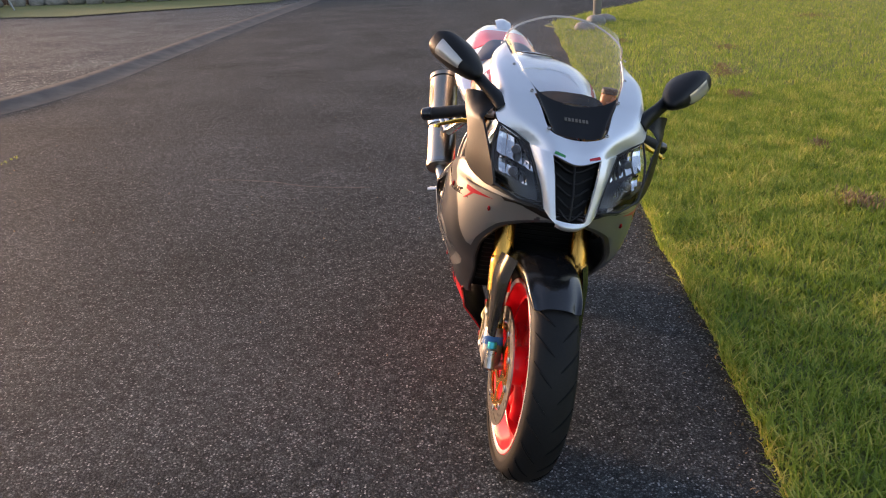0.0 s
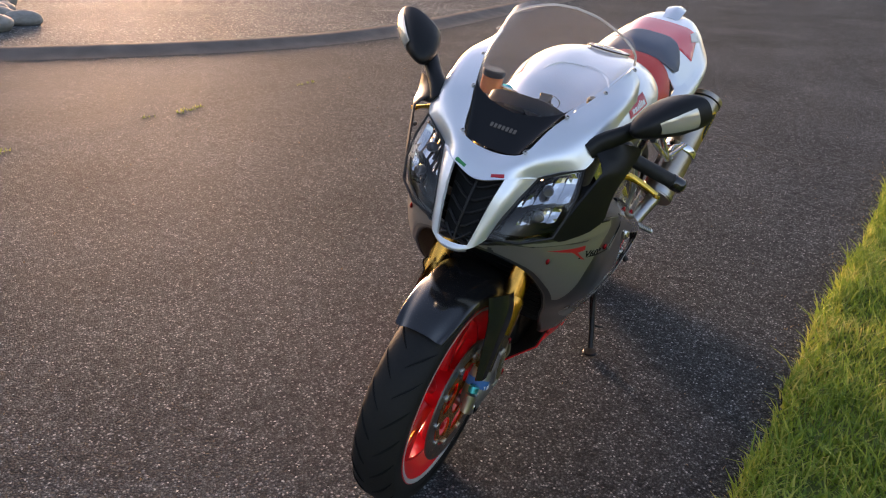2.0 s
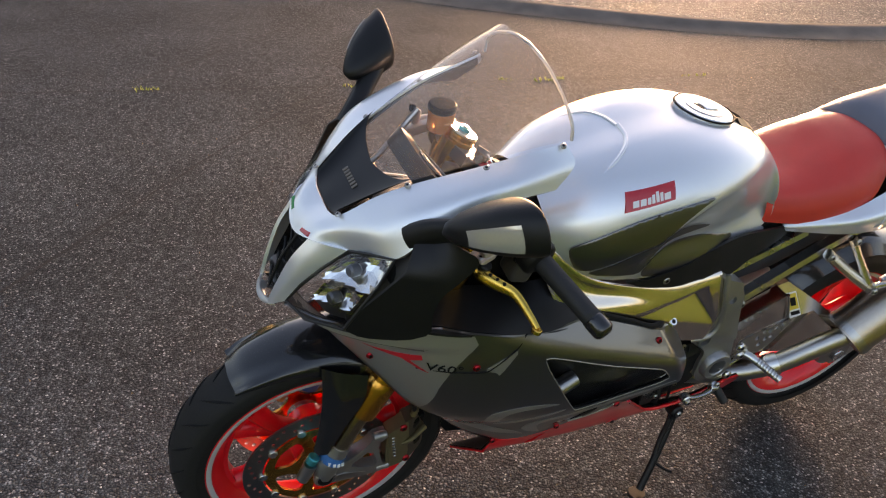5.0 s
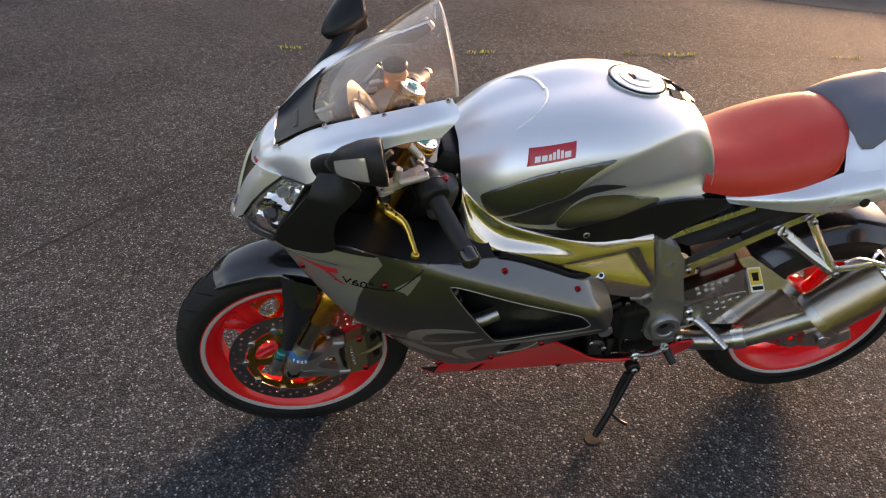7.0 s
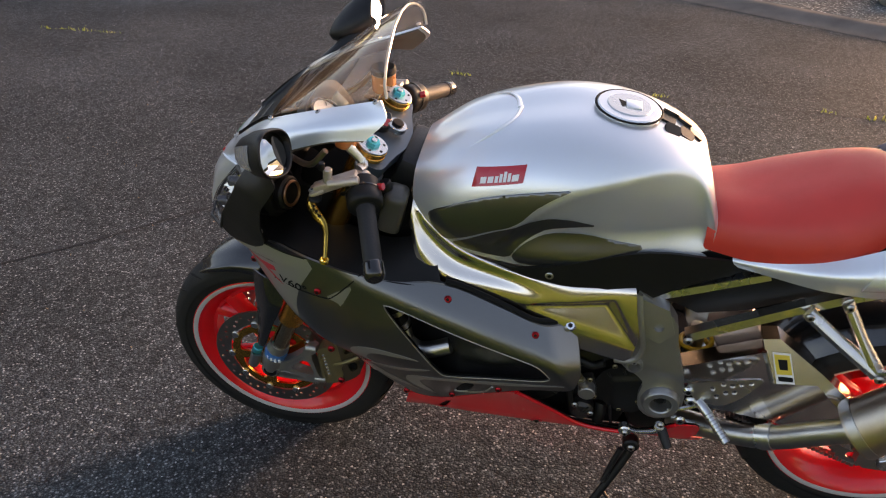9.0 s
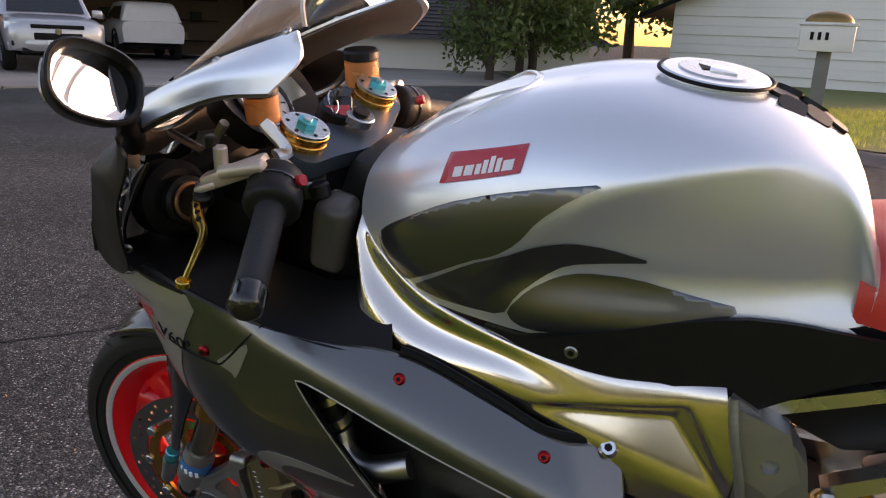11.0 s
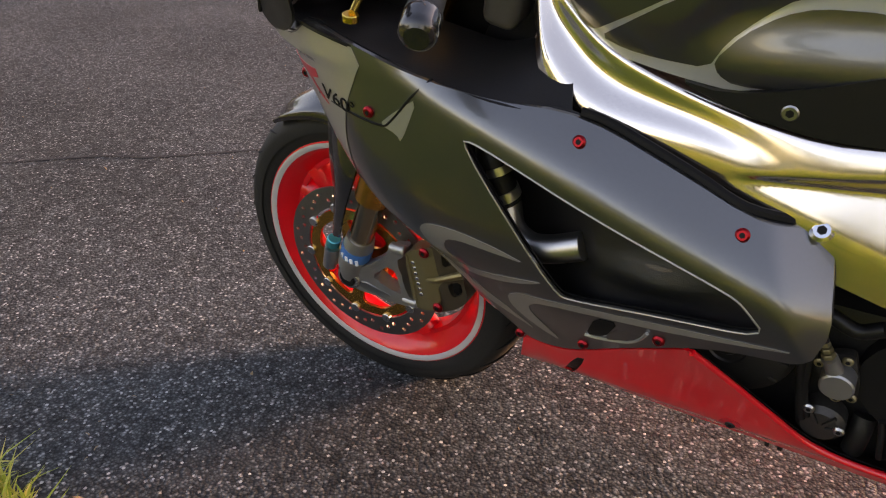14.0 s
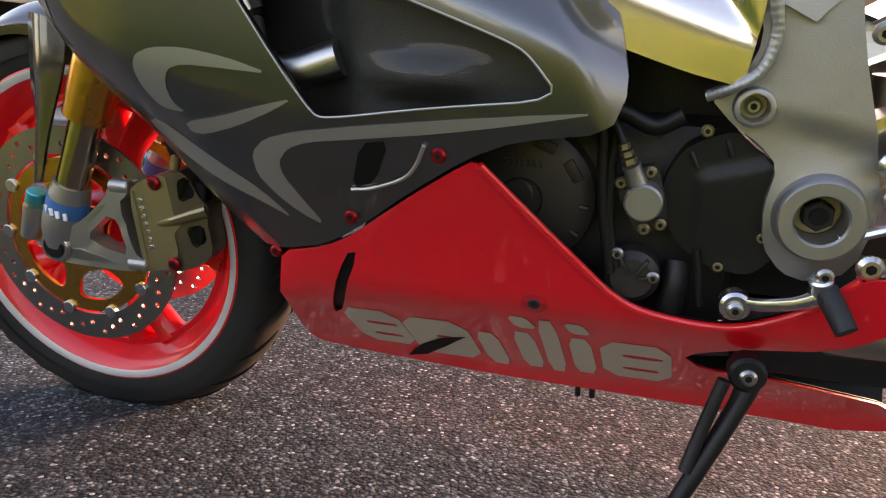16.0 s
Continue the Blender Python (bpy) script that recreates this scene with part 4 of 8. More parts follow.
    rear = [(0.172, 0.404), (0.183, 0.4111), (0.205, 0.413), (0.2208, 0.3748), (0.2301, 0.3614), (0.2253, 0.3467), (0.2298, 0.2987), (0.2123, 0.2822), (0.1828, 0.2738), (0.160, 0.2808)]
    slits = [[(0.1957, 0.4000), (0.2080, 0.4060), (0.2170, 0.3790), (0.1965, 0.3700)], [(0.2000, 0.3370), (0.2210, 0.3400), (0.2235, 0.3150), (0.2070, 0.3065)]]
    caliper = part("brake_caliper", sheet(soft(body, 1), lambda y, z: 0.116 - 0.4 * max(0.0, y - 0.168 + 0.13 * (z - 0.34)), 0.034, (), 0.006, s), BRASSY, bike, "gold-brown radial brake caliper", 32)
    part("piston_half", sheet(soft(rear, 1), lambda y, z: 0.107 - 0.45 * max(0.0, y - 0.190), 0.036, [soft(q, 1) for q in slits], 0.007, s), surface("caliper_bronze", (0.17, 0.14, 0.10), 0.42, 0.85, vary=0.15, bump=0.1) if "caliper_bronze" not in bpy.data.materials else bpy.data.materials["caliper_bronze"], caliper, "darker bronze piston half", 32)
    part("brake_pad", block((0.022, 0.030, 0.105), Matrix.Translation((s * 0.080, 0.206, 0.345)) @ pose(0, 0, 0, -8), 0.003, 1), DARK, caliper)
    part("caliper_bridge", tube([(s * 0.112, 0.166, 0.341), (s * 0.113, 0.186, 0.347), (s * 0.106, 0.205, 0.353), (s * 0.094, 0.228, 0.359)], [0.004, 0.007, 0.008, 0.010], 4, 10, 0.7), BRASSY, caliper)
    part("caliper_rib", tube([(s * 0.1165, 0.137, 0.385), (s * 0.1165, 0.146, 0.280)], 0.0022, 3, 8), BRASSY, caliper)
    part("bleed_nipple", drum((s * 0.100, 0.196, 0.424), (0, 0.3, 1), 0.007, 0.022, 12, 0.3), BRASSY, caliper)
    for k in range(7):
        part("maker_bar", block((0.0016, 0.007, 0.006), Matrix.Translation((s * 0.1166, 0.1475 + 0.0014 * k, 0.373 - 0.0105 * k)) @ pose(0, 0, 0, 8), 0.0004, 1), SMOOTHALU, caliper)
    for y, z in ((0.169, 0.397), (0.184, 0.288)):
        bolt((s * 0.113, y, z), (s, 0, 0), 0.0095, surface("red_anodised", (0.35, 0.015, 0.02), 0.3, 0.9) if "red_anodised" not in bpy.data.materials else bpy.data.materials["red_anodised"], caliper)
    part("brake_hose", tube([(s * 0.100, 0.196, 0.428), (s * 0.104, 0.185, 0.47), (s * 0.10, 0.16, 0.56), (s * 0.09, 0.19, 0.68), (s * 0.05, 0.22, 0.78)], 0.005, 6, 10), MATT, bike)
REDANO = bpy.data.materials["red_anodised"]

mud = []
for a, r, w, d in ((-33, 0.309, 0.058, 0.016), (-24, 0.316, 0.066, 0.028), (-10, 0.322, 0.072, 0.040), (5, 0.326, 0.078, 0.055), (18, 0.330, 0.088, 0.060), (32, 0.332, 0.082, 0.058), (48, 0.328, 0.074, 0.045)):
    q = [(0, r), (w * 0.45, r - 0.003), (w * 0.80, r - 0.014), (w, r - d * 0.62), (w * 1.02, r - d)]
    mud.append(both([(x, k * math.sin(radians(a)), 0.294 + k * math.cos(radians(a))) for x, k in q]))
part("front_mudguard", loft(mud, 6, 5, 0.003), GLOSS, bike, "glossy black front mudguard", 60)
part("axle", tube([(-0.12, 0, 0.294), (0.12, 0, 0.294)], 0.014, 2, 16), STEEL, bike)

ACRYLIC_EDGE = surface("acrylic_edge", (0.75, 0.73, 0.68), 0.2, 0.0, 0.6, vary=0.05, Transmission_Weight=0.4)

# ---- grille, band on the screen, stickers, screws of the upper fairing ----
grille = part("grille", loft([both([(0, -0.040 + 0.035, 0.874), (0.030, -0.034 + 0.035, 0.884), (0.060, -0.024 + 0.03, 0.892)]), both([(0, -0.072 + 0.035, 0.82), (0.026, -0.066 + 0.03, 0.82), (0.049, -0.062 + 0.03, 0.82)]),
                              both([(0, -0.095 + 0.02, 0.745), (0.018, -0.094 + 0.02, 0.744), (0.034, -0.092 + 0.02, 0.744)])], 6, 6, 0.003), DARK, bike, "black grille with angled slats", 60)
part("grille_post", tube([(0, -0.022, 0.872), (0, -0.062, 0.81), (0, -0.084, 0.748)], 0.003, 4, 8), MATT, grille)
for k in range(5):
    z = 0.862 - 0.026 * k
    w, y = 0.052 - 0.0055 * k, -0.028 - 0.0135 * k
    part("slat", tube([(-w, y + 0.012, z + 0.014), (0, y, z - 0.008), (w, y + 0.012, z + 0.014)], 0.0028, 4, 8, 1.0), MATT, grille)
part("nose_lip", loft([[(-0.050, -0.086, 0.755), (-0.025, -0.095, 0.750), (0, -0.099, 0.749), (0.025, -0.095, 0.750), (0.050, -0.086, 0.755)], [(-0.036, -0.094, 0.741), (-0.02, -0.102, 0.737), (0, -0.105, 0.736), (0.02, -0.102, 0.737), (0.036, -0.094, 0.741)], [(-0.033, -0.080, 0.730), (-0.018, -0.088, 0.726), (0, -0.091, 0.725), (0.018, -0.088, 0.726), (0.033, -0.080, 0.730)]], 5, 4, 0.003), WHITE, bike, "", 60)
fine_screen = [spline(r, 4) for r in screen_rows]
columns = [spline([r[j] for r in fine_screen], 8) for j in range(len(fine_screen[0]))]
band = []
for j, col in enumerate(columns):
    u = abs(j / (len(columns) - 1) * 2 - 1)
    n = 8 * (1.30 + 0.80 * u ** 1.3)
    steps = np.arange(len(col))
    line = np.column_stack([np.interp(np.linspace(0, n, 15), steps, np.array(col)[:, a]) for a in range(3)])
    band.append([tuple(q + np.array((0, -0.0022, 0.0022))) for q in line])
part("screen_band", grid(band), surface("screen_mask", (0.008, 0.008, 0.009), 0.3, vary=0.2, Specular_IOR_Level=0.3), screen, "black lower band of the windscreen", 60)
for s in (1, -1):
    for x, y, z, w in ((0.073, 0.016, 0.9435, 0.1), (0.112, 0.115, 1.0125, 0.3), (0.151, 0.227, 1.0565, 0.5), (0.1735, 0.342, 1.0975, 0.6)):
        bolt((s * x, y, z + 0.0025), (s * w, -0.4, 1), 0.0052, STEEL, bike)
    part("screen_edge", tube([(s * 0.166, 0.36, 1.104), (s * 0.160, 0.357, 1.13), (s * 0.125, 0.354, 1.158), (s * 0.06, 0.351, 1.184), (0, 0.350, 1.192)], 0.0028, 6, 8), ACRYLIC_EDGE, screen, "pale cut edge of the screen")
for s, mat, word in ((-1, GREENTAG, "green flag sticker"), (1, REDTAG, "red flag sticker")):
    part("flag_sticker", tube([(s * 0.030, -0.0325, 0.8915), (s * 0.056, -0.0265, 0.8985)], 0.0045, 3, 8, 0.5), mat, bike, word)
for k in range(7):
    part("maker_bar", block((0.006, 0.011, 0.0015), Matrix.Translation((0.027 - 0.009 * k, 0.056, 0.9655)) @ pose(0, 0, 0, 37), 0.0005, 1), surface("faded_lettering", (0.14, 0.12, 0.10), 0.5) if k == 0 else bpy.data.materials["faded_lettering"], screen)

# ---- mirrors ----
for s in (1, -1):
    stalk = tube([(s * x, y, z) for x, y, z in ((0.178, 0.102, 0.962), (0.198, 0.122, 0.985), (0.232, 0.150, 1.010), (0.266, 0.178, 1.036), (0.296, 0.196, 1.056))], [0.024, 0.022, 0.019, 0.021, 0.030], 5, 16, 0.72)
    mirror = part("mirror", stalk, MATT, bike, "black fairing mirror on a stalk", 50)
    shell = []

    def oval(k, d, t):
        c, q = (math.copysign(abs(v) ** 0.78, v) * k for v in (math.cos(t), math.sin(t)))
        p = Vector((0.316, 0.208, 1.069)) + Vector((0.055, -0.004, 0.027)) * c + Vector((-0.020, -0.006, 0.035)) * q + Vector((0.60, 0.98, 0.42)) * d
        return (s * p.x, p.y, p.z)
    for d, k in ((-0.095, 0.08), (-0.086, 0.36), (-0.062, 0.68), (-0.030, 0.92), (0.0, 1.0), (0.006, 0.985), (0.008, 0.93), (0.006, 0.87), (-0.018, 0.84)):
        shell.append([oval(k, d, t) for t in (math.tau * q / 28 for q in range(28))])
    part("mirror_shell", grid(shell, True, True), MATT, mirror, "matt black mirror shell", 60)
    bm = bmesh.new()
    bm.faces.new([bm.verts.new(oval(0.85, -0.005 - 0.008 * math.sin(math.tau * q / 28), math.tau * q / 28)) for q in range(28)])
    part("mirror_glass", bm, MIRROR, mirror, "mirror glass", 0)
    lens = [[oval(k, d, t) for t in np.linspace(-0.58, 0.30, 6)] for d, k in ((-0.076, 0.56), (-0.060, 0.76), (-0.036, 0.935), (-0.022, 1.000))]
    part("indicator_lens", loft(lens, 4, 3, 0.002), surface("indicator_lens", (0.55, 0.53, 0.50), 0.15, 0.5, 0.8) if "indicator_lens" not in bpy.data.materials else bpy.data.materials["indicator_lens"], mirror, "clear indicator lens")

PERCH = surface("champagne_alloy", (0.66, 0.57, 0.50), 0.4, 0.7, vary=0.1)

# ---- cockpit: clamp, fork caps, bars, levers, reservoirs, clocks ----
clamp = soft([(0.140, 0.275), (0.142, 0.325), (0.085, 0.335), (0.03, 0.352), (-0.03, 0.352), (-0.085, 0.335), (-0.142, 0.325), (-0.140, 0.275), (-0.085, 0.268), (-0.04, 0.285), (0.04, 0.285), (0.085, 0.268)], 2)
bm = flat(clamp, 0.024, 0.024)
part("top_clamp", moved(bm, Matrix.Translation((0, 0, 0.925)) @ Matrix.Translation((0, 0.30, 0)) @ pose(0, 0, 0, -24.6) @ Matrix.Translation((0, -0.30, 0))), SLATE, bike, "dark slate fork clamp", 30)
bm = flat(clamp, 0.03, 0.03)
part("lower_clamp", moved(bm, Matrix.Translation((0, -0.09, 0.70)) @ Matrix.Translation((0, 0.30, 0)) @ pose(0, 0, 0, -24.6) @ Matrix.Translation((0, -0.30, 0))), ENGINE, bike, "", 30)
UPWAY = Vector((0, 0.416, 0.909))
for s in (1, -1):
    base = Vector((s * 0.104, 0.297, 0.945))
    cap = part("fork_cap", join(*[drum(base + UPWAY * (0.002 + 0.0058 * k), UPWAY, 0.0315 if k % 2 == 0 else 0.0295, 0.0062, 32, 0.2) for k in range(5)]), GOLD, bike, "ribbed gold fork cap with a teal adjuster")
    part("cap_top", drum(base + UPWAY * 0.0295, UPWAY, 0.0305, 0.005, 32), SMOOTHALU, cap)
    part("adjuster", drum(base + UPWAY * 0.0355, UPWAY, 0.0135, 0.008, 6, 0.08), TEAL, cap, "teal hexagon adjuster")
    part("adjuster_screw", drum(base + UPWAY * 0.0405, UPWAY, 0.006, 0.004, 12), SMOOTHALU, cap)
    for k in range(6):
        a = math.tau * k / 6
        part("cap_hole", drum(base + UPWAY * 0.0321 + Vector((math.cos(a), math.sin(a) * 0.909, -math.sin(a) * 0.416)) * 0.0235, UPWAY, 0.0028, 0.001, 8), DARK, cap)
    inner, end = Vector((s * 0.118, 0.285, 0.942)), Vector((s * 0.362, 0.376, 0.865))
    way = (end - inner).normalized()
    bar = part("handlebar", tube([inner, end], 0.011, 2, 14), STEEL, bike, "black-gripped clip-on handlebar")
    part("bar_clamp", drum(Vector((s * 0.104, 0.288, 0.905)), UPWAY, 0.036, 0.028, 24), SILVER, bar)
    part("grip", tube([inner + way * 0.118, inner + way * 0.123, inner + way * 0.234, inner + way * 0.238], [0.0205, 0.0175, 0.0170, 0.0185], 3, 20), GRIP, bar, "ribbed black rubber grip")
    part("bar_weight", tube([inner + way * 0.239, inner + way * 0.244, inner + way * 0.266, inner + way * 0.273], [0.0165, 0.019, 0.0185, 0.012], 3, 20), GLOSS, bar, "black bar end weight")
    part("switch_housing", tube([inner + way * 0.056, inner + way * 0.062, inner + way * 0.108, inner + way * 0.117], [0.024, 0.033, 0.034, 0.025], 4, 18), MATT, bar, "black switch housing")
    part("switch_seam", tube([inner + way * 0.083, inner + way * 0.086], 0.0348, 2, 18), GLOSS, bar)
    part("switch_button", drum(inner + way * 0.072 + Vector((s * 0.002, 0.033, 0.012)), (s * 0.2, 1, 0.3), 0.007, 0.016, 12), REDTAG, bar, "red button")
    part("cable", tube([inner + way * 0.06 + Vector((0, -0.02, -0.01)), (s * 0.13, 0.25, 0.87), (s * 0.08, 0.20, 0.84), (s * 0.03, 0.19, 0.80)], 0.0045, 6, 8), MATT, bar)
    pivot = Vector((s * 0.203, 0.217, 0.910))
    a, b = Vector((s * 0.183, 0.300, 0.952)), Vector((s * 0.199, 0.222, 0.924))
    perch = Matrix.Translation((a + b) / 2) @ (b - a).to_track_quat("Y", "Z").to_matrix().to_4x4()
    master = part("lever_perch", block((0.024, 0.088, 0.020), perch, 0.005), PERCH, bar, "champagne-coloured master cylinder")
    part("perch_ear", block((0.034, 0.030, 0.010), perch @ Matrix.Translation((s * 0.002, 0.040, -0.004)), 0.004), PERCH, master)
    part("cylinder", drum(perch @ Vector((-s * 0.016, -0.018, 0.004)), perch.to_3x3() @ Vector((0.1, 1, 0.15)), 0.0085, 0.060, 18, 0.2), PERCH, master)
    part("hose_union", drum(perch @ Vector((-s * 0.006, 0.006, 0.022)), (0, 0.1, 1), 0.0085, 0.030, 14, 0.2), PERCH, master)
    part("union_cap", drum(perch @ Vector((-s * 0.006, 0.008, 0.044)), (0, 0.1, 1), 0.0065, 0.016, 12, 0.3), MATT, master)
    part("bar_clamp_half", drum(inner + way * 0.045, way, 0.019, 0.020, 20, 0.2), PERCH, master)
    lever = part("lever", tube([tuple(pivot), (s * 0.213, 0.216, 0.899), (s * 0.235, 0.231, 0.894), (s * 0.262, 0.257, 0.887), (s * 0.298, 0.268, 0.873), (s * 0.322, 0.273, 0.8625)], [0.012, 0.0135, 0.0115, 0.0085, 0.0068, 0.006], 6, 12, 0.6), surface("gold_lever", (0.80, 0.52, 0.10), 0.22, 1.0) if s > 0 else bpy.data.materials["gold_lever"], bar, "gold anodised lever")
    part("lever_joint", drum(pivot + Vector((s * 0.006, 0.006, -0.002)), (s * 0.3, 0.3, 1), 0.0125, 0.016, 14, 0.2), MATT, lever)
    part("lever_ball", drum((s * 0.323, 0.272, 0.8595), (0, 0.2, 1), 0.0085, 0.008, 16), bpy.data.materials["gold_lever"], lever)
    for k in range(3):
        part("lever_hole", drum((s * (0.228 + 0.010 * k), 0.2265 + 0.0085 * k, 0.9035 - 0.0028 * k), (0.2, 0.0, 1), 0.0032, 0.006, 10), DARK, lever)
    bolt(pivot + Vector((0, 0, 0.012)), (0, 0, 1), 0.007, STEEL, bar)
    cup, r, h = (Vector((-0.132, 0.272, 0.985)), 0.026, 0.040) if s < 0 else (Vector((0.128, 0.266, 0.998)), 0.021, 0.034)
    pot = part("fluid_reservoir", drum(cup, (0, 0, 1), r, h, 28, 0.1), AMBER, bike, "amber brake fluid reservoir with a black cap")
    part("reservoir_cap", drum(cup + Vector((0, 0, h / 2 + 0.007)), (0, 0, 1), r * 1.06, 0.016, 28, 0.2), MATT, pot, "black reservoir cap")
    part("reservoir_bracket", tube([cup + Vector((s * r * 0.8, 0.01, -h / 2 + 0.006)), cup + Vector((s * 0.012, 0.035, -0.045)), (s * 0.160, 0.298, 0.952)], 0.0045, 5, 8, 2.0), SMOOTHALU, pot)
key = part("ignition_lock", drum((0, 0.292, 0.955), UPWAY, 0.024, 0.03, 24), MATT, bike, "ignition lock with a key")
part("key", block((0.030, 0.004, 0.022), Matrix.Translation((0.0, 0.300, 0.985)) @ pose(0, 0, 0, -24, 0, 20), 0.0015), GLOSS, key, "black key head")
part("key_ring", tube([(0.018, 0.30, 0.995), (0.034, 0.305, 0.985), (0.030, 0.31, 0.968), (0.012, 0.306, 0.975)], 0.0012, 5, 6, closed=True), CHROME, key)
TAG = Matrix.Translation((0.006, 0.302, 0.968)) @ Vector((0, 0, 1)).rotation_difference(Vector((0.8, 0.3, 0.5))).to_matrix().to_4x4() @ pose(0, 0, 0, 0, 0, 20)
part("key_tag", block((0.034, 0.040, 0.010), TAG, 0.004), GLOSS, key, "black leather key tag with a red badge")
part("tag_badge", block((0.014, 0.032, 0.002), TAG @ Matrix.Translation((0.004, 0, 0.0058)), 0.0005, 1), REDTAG, key)
part("stem_nut", drum((0, 0.330, 0.955), UPWAY, 0.021, 0.014, 24), SMOOTHALU, bike)
part("stem_nut_hole", drum((0, 0.334, 0.963), UPWAY, 0.012, 0.006, 16), DARK, bike)
dash = part("instrument_panel", moved(flat(soft([(-0.10, -0.03), (-0.08, 0.05), (0.08, 0.05), (0.10, -0.03), (0.05, -0.055), (-0.05, -0.055)], 2), 0.02, 0.035), Matrix.Translation((0.0, 0.185, 0.962)) @ pose(0, 0, 0, -48)), MATT, bike, "black instrument panel with a round dial", 30)
DIAL = Matrix.Translation((0.03, 0.200, 0.976)) @ pose(0, 0, 0, -48)
part("dial", moved(drum((0, 0, 0), (0, 0, 1), 0.043, 0.006, 36), DIAL), surface("dial_face", (0.55, 0.55, 0.53), 0.4), dash, "pale round rev counter dial")
part("dial_rim", moved(tube([(0.045 * math.cos(t), 0.045 * math.sin(t), 0.004) for t in np.linspace(0, math.tau, 12, endpoint=False)], 0.0035, 3, 8, closed=True), DIAL), GLOSS, dash)
part("needle", moved(block((0.003, 0.030, 0.001), Matrix.Translation((0.006, 0.008, 0.0038)) @ pose(0, 0, 0, 0, 0, -35), 0.0), DIAL), REDTAG, dash, "red needle")
for k in range(9):
    a = radians(-130 + 32 * k)
    part("dial_mark", moved(block((0.0018, 0.008, 0.001), Matrix.Translation((0.034 * math.sin(a), 0.034 * math.cos(a), 0.0036)) @ pose(0, 0, 0, 0, 0, -math.degrees(a)), 0.0), DIAL), DARK, dash)
part("display", moved(block((0.05, 0.035, 0.004), Matrix.Translation((-0.07, 0, 0.0)), 0.002), DIAL), surface("lcd", (0.20, 0.22, 0.18), 0.25), dash)
for s in (1, -1):
    back = part("headlight_back", drum((s * 0.135, 0.105, 0.865), (s * 0.25, 1, 0.1), 0.052, 0.05, 28, 0.2), DARK, bike, "black headlight back with a round cover")
    part("bulb_cover", drum((s * 0.143, 0.137, 0.868), (s * 0.25, 1, 0.1), 0.034, 0.02, 24, 0.2), MATT, back)
    part("bulb_ring", moved(tube([(0.024 * math.cos(t), 0.024 * math.sin(t), 0) for t in np.linspace(0, math.tau, 12, endpoint=False)], 0.003, 3, 8, closed=True), Matrix.Translation((s * 0.1455, 0.149, 0.869)) @ Vector((0, 0, 1)).rotation_difference(Vector((s * 0.25, 1, 0.1))).to_matrix().to_4x4()), surface("copper_ring", (0.45, 0.25, 0.15), 0.3, 0.9) if s > 0 else bpy.data.materials["copper_ring"], back)
    part("inner_cowl", loft([[(s * x, y, z) for x, y, z in r] for r in ([(0.165, 0.01, 0.800), (0.12, 0.02, 0.79), (0.06, 0.03, 0.785)], [(0.247, 0.140, 0.812), (0.18, 0.16, 0.80), (0.11, 0.20, 0.79)], [(0.252, 0.22, 0.793), (0.19, 0.25, 0.783), (0.12, 0.28, 0.78)], [(0.249, 0.31, 0.769), (0.19, 0.33, 0.772), (0.13, 0.34, 0.775)], [(0.240, 0.39, 0.750), (0.19, 0.40, 0.765), (0.14, 0.40, 0.79)], [(0.212, 0.468, 0.735), (0.206, 0.458, 0.742), (0.160, 0.440, 0.775)])], 6, 5, 0.004), MATT, bike, "black inner cowl panel", 60)
    # no seal here: a black bar draws the shade in the gap
    part("fairing_gap_shade", tube([(s * (flank(y, z) - 0.012), y, z + 0.002) for y, z in ((0.468, 0.737), (0.503, 0.726), (0.59, 0.689), (0.648, 0.663), (0.705, 0.645))], 0.0062, 5, 8), DARK, bike, "dark bar drawing the shade in the gap behind the fairing edge")
    part("fairing_stay", tube([(s * 0.06, 0.06, 0.93), (s * 0.10, 0.13, 0.93), (s * 0.16, 0.20, 0.95), (s * 0.17, 0.24, 0.99)], 0.006, 5, 8), STEEL, bike)
    for y, z in ((0.112, 0.835), (0.108, 0.885)):
        bolt((s * (cheek_x(y) - 0.014), y, z), (s, 0.6, 0), 0.006, STEEL, bike)
part("intake_body", block((0.15, 0.26, 0.15), Matrix.Translation((0, 0.26, 0.815)), 0.03), DARK, bike, "black air intake body between the fork legs")
part("intake_trunk", block((0.17, 0.17, 0.11), Matrix.Translation((0, 0.14, 0.795)), 0.025), DARK, bike)
part("nose_core", block((0.22, 0.07, 0.10), Matrix.Translation((0, 0.08, 0.84)), 0.02), DARK, bike)
part("radiator", block((0.30, 0.05, 0.26), Matrix.Translation((0, 0.235, 0.56)) @ pose(0, 0, 0, 18), 0.01), DARK, bike, "black radiator with a fine mesh")
for k in range(16):
    part("radiator_fin", block((0.29, 0.004, 0.003), Matrix.Translation((0, 0.205 - 0.0052 * (k - 8) + 0.004, 0.562 + 0.0158 * (k - 8))) @ pose(0, 0, 0, 18), 0.0), ENGINE, bike)

part("expansion_bottle", block((0.058, 0.046, 0.100), Matrix.Translation((0.128, 0.350, 0.845)) @ pose(0, 0, 0, -14, 6, 0), 0.014, 3), surface("smoky_bottle", (0.085, 0.078, 0.068), 0.3, vary=0.2), bike, "smoky grey expansion bottle")
part("bottle_cap", drum((0.134, 0.338, 0.902), (0, -0.2, 1), 0.013, 0.020, 18, 0.2), MATT, bike)


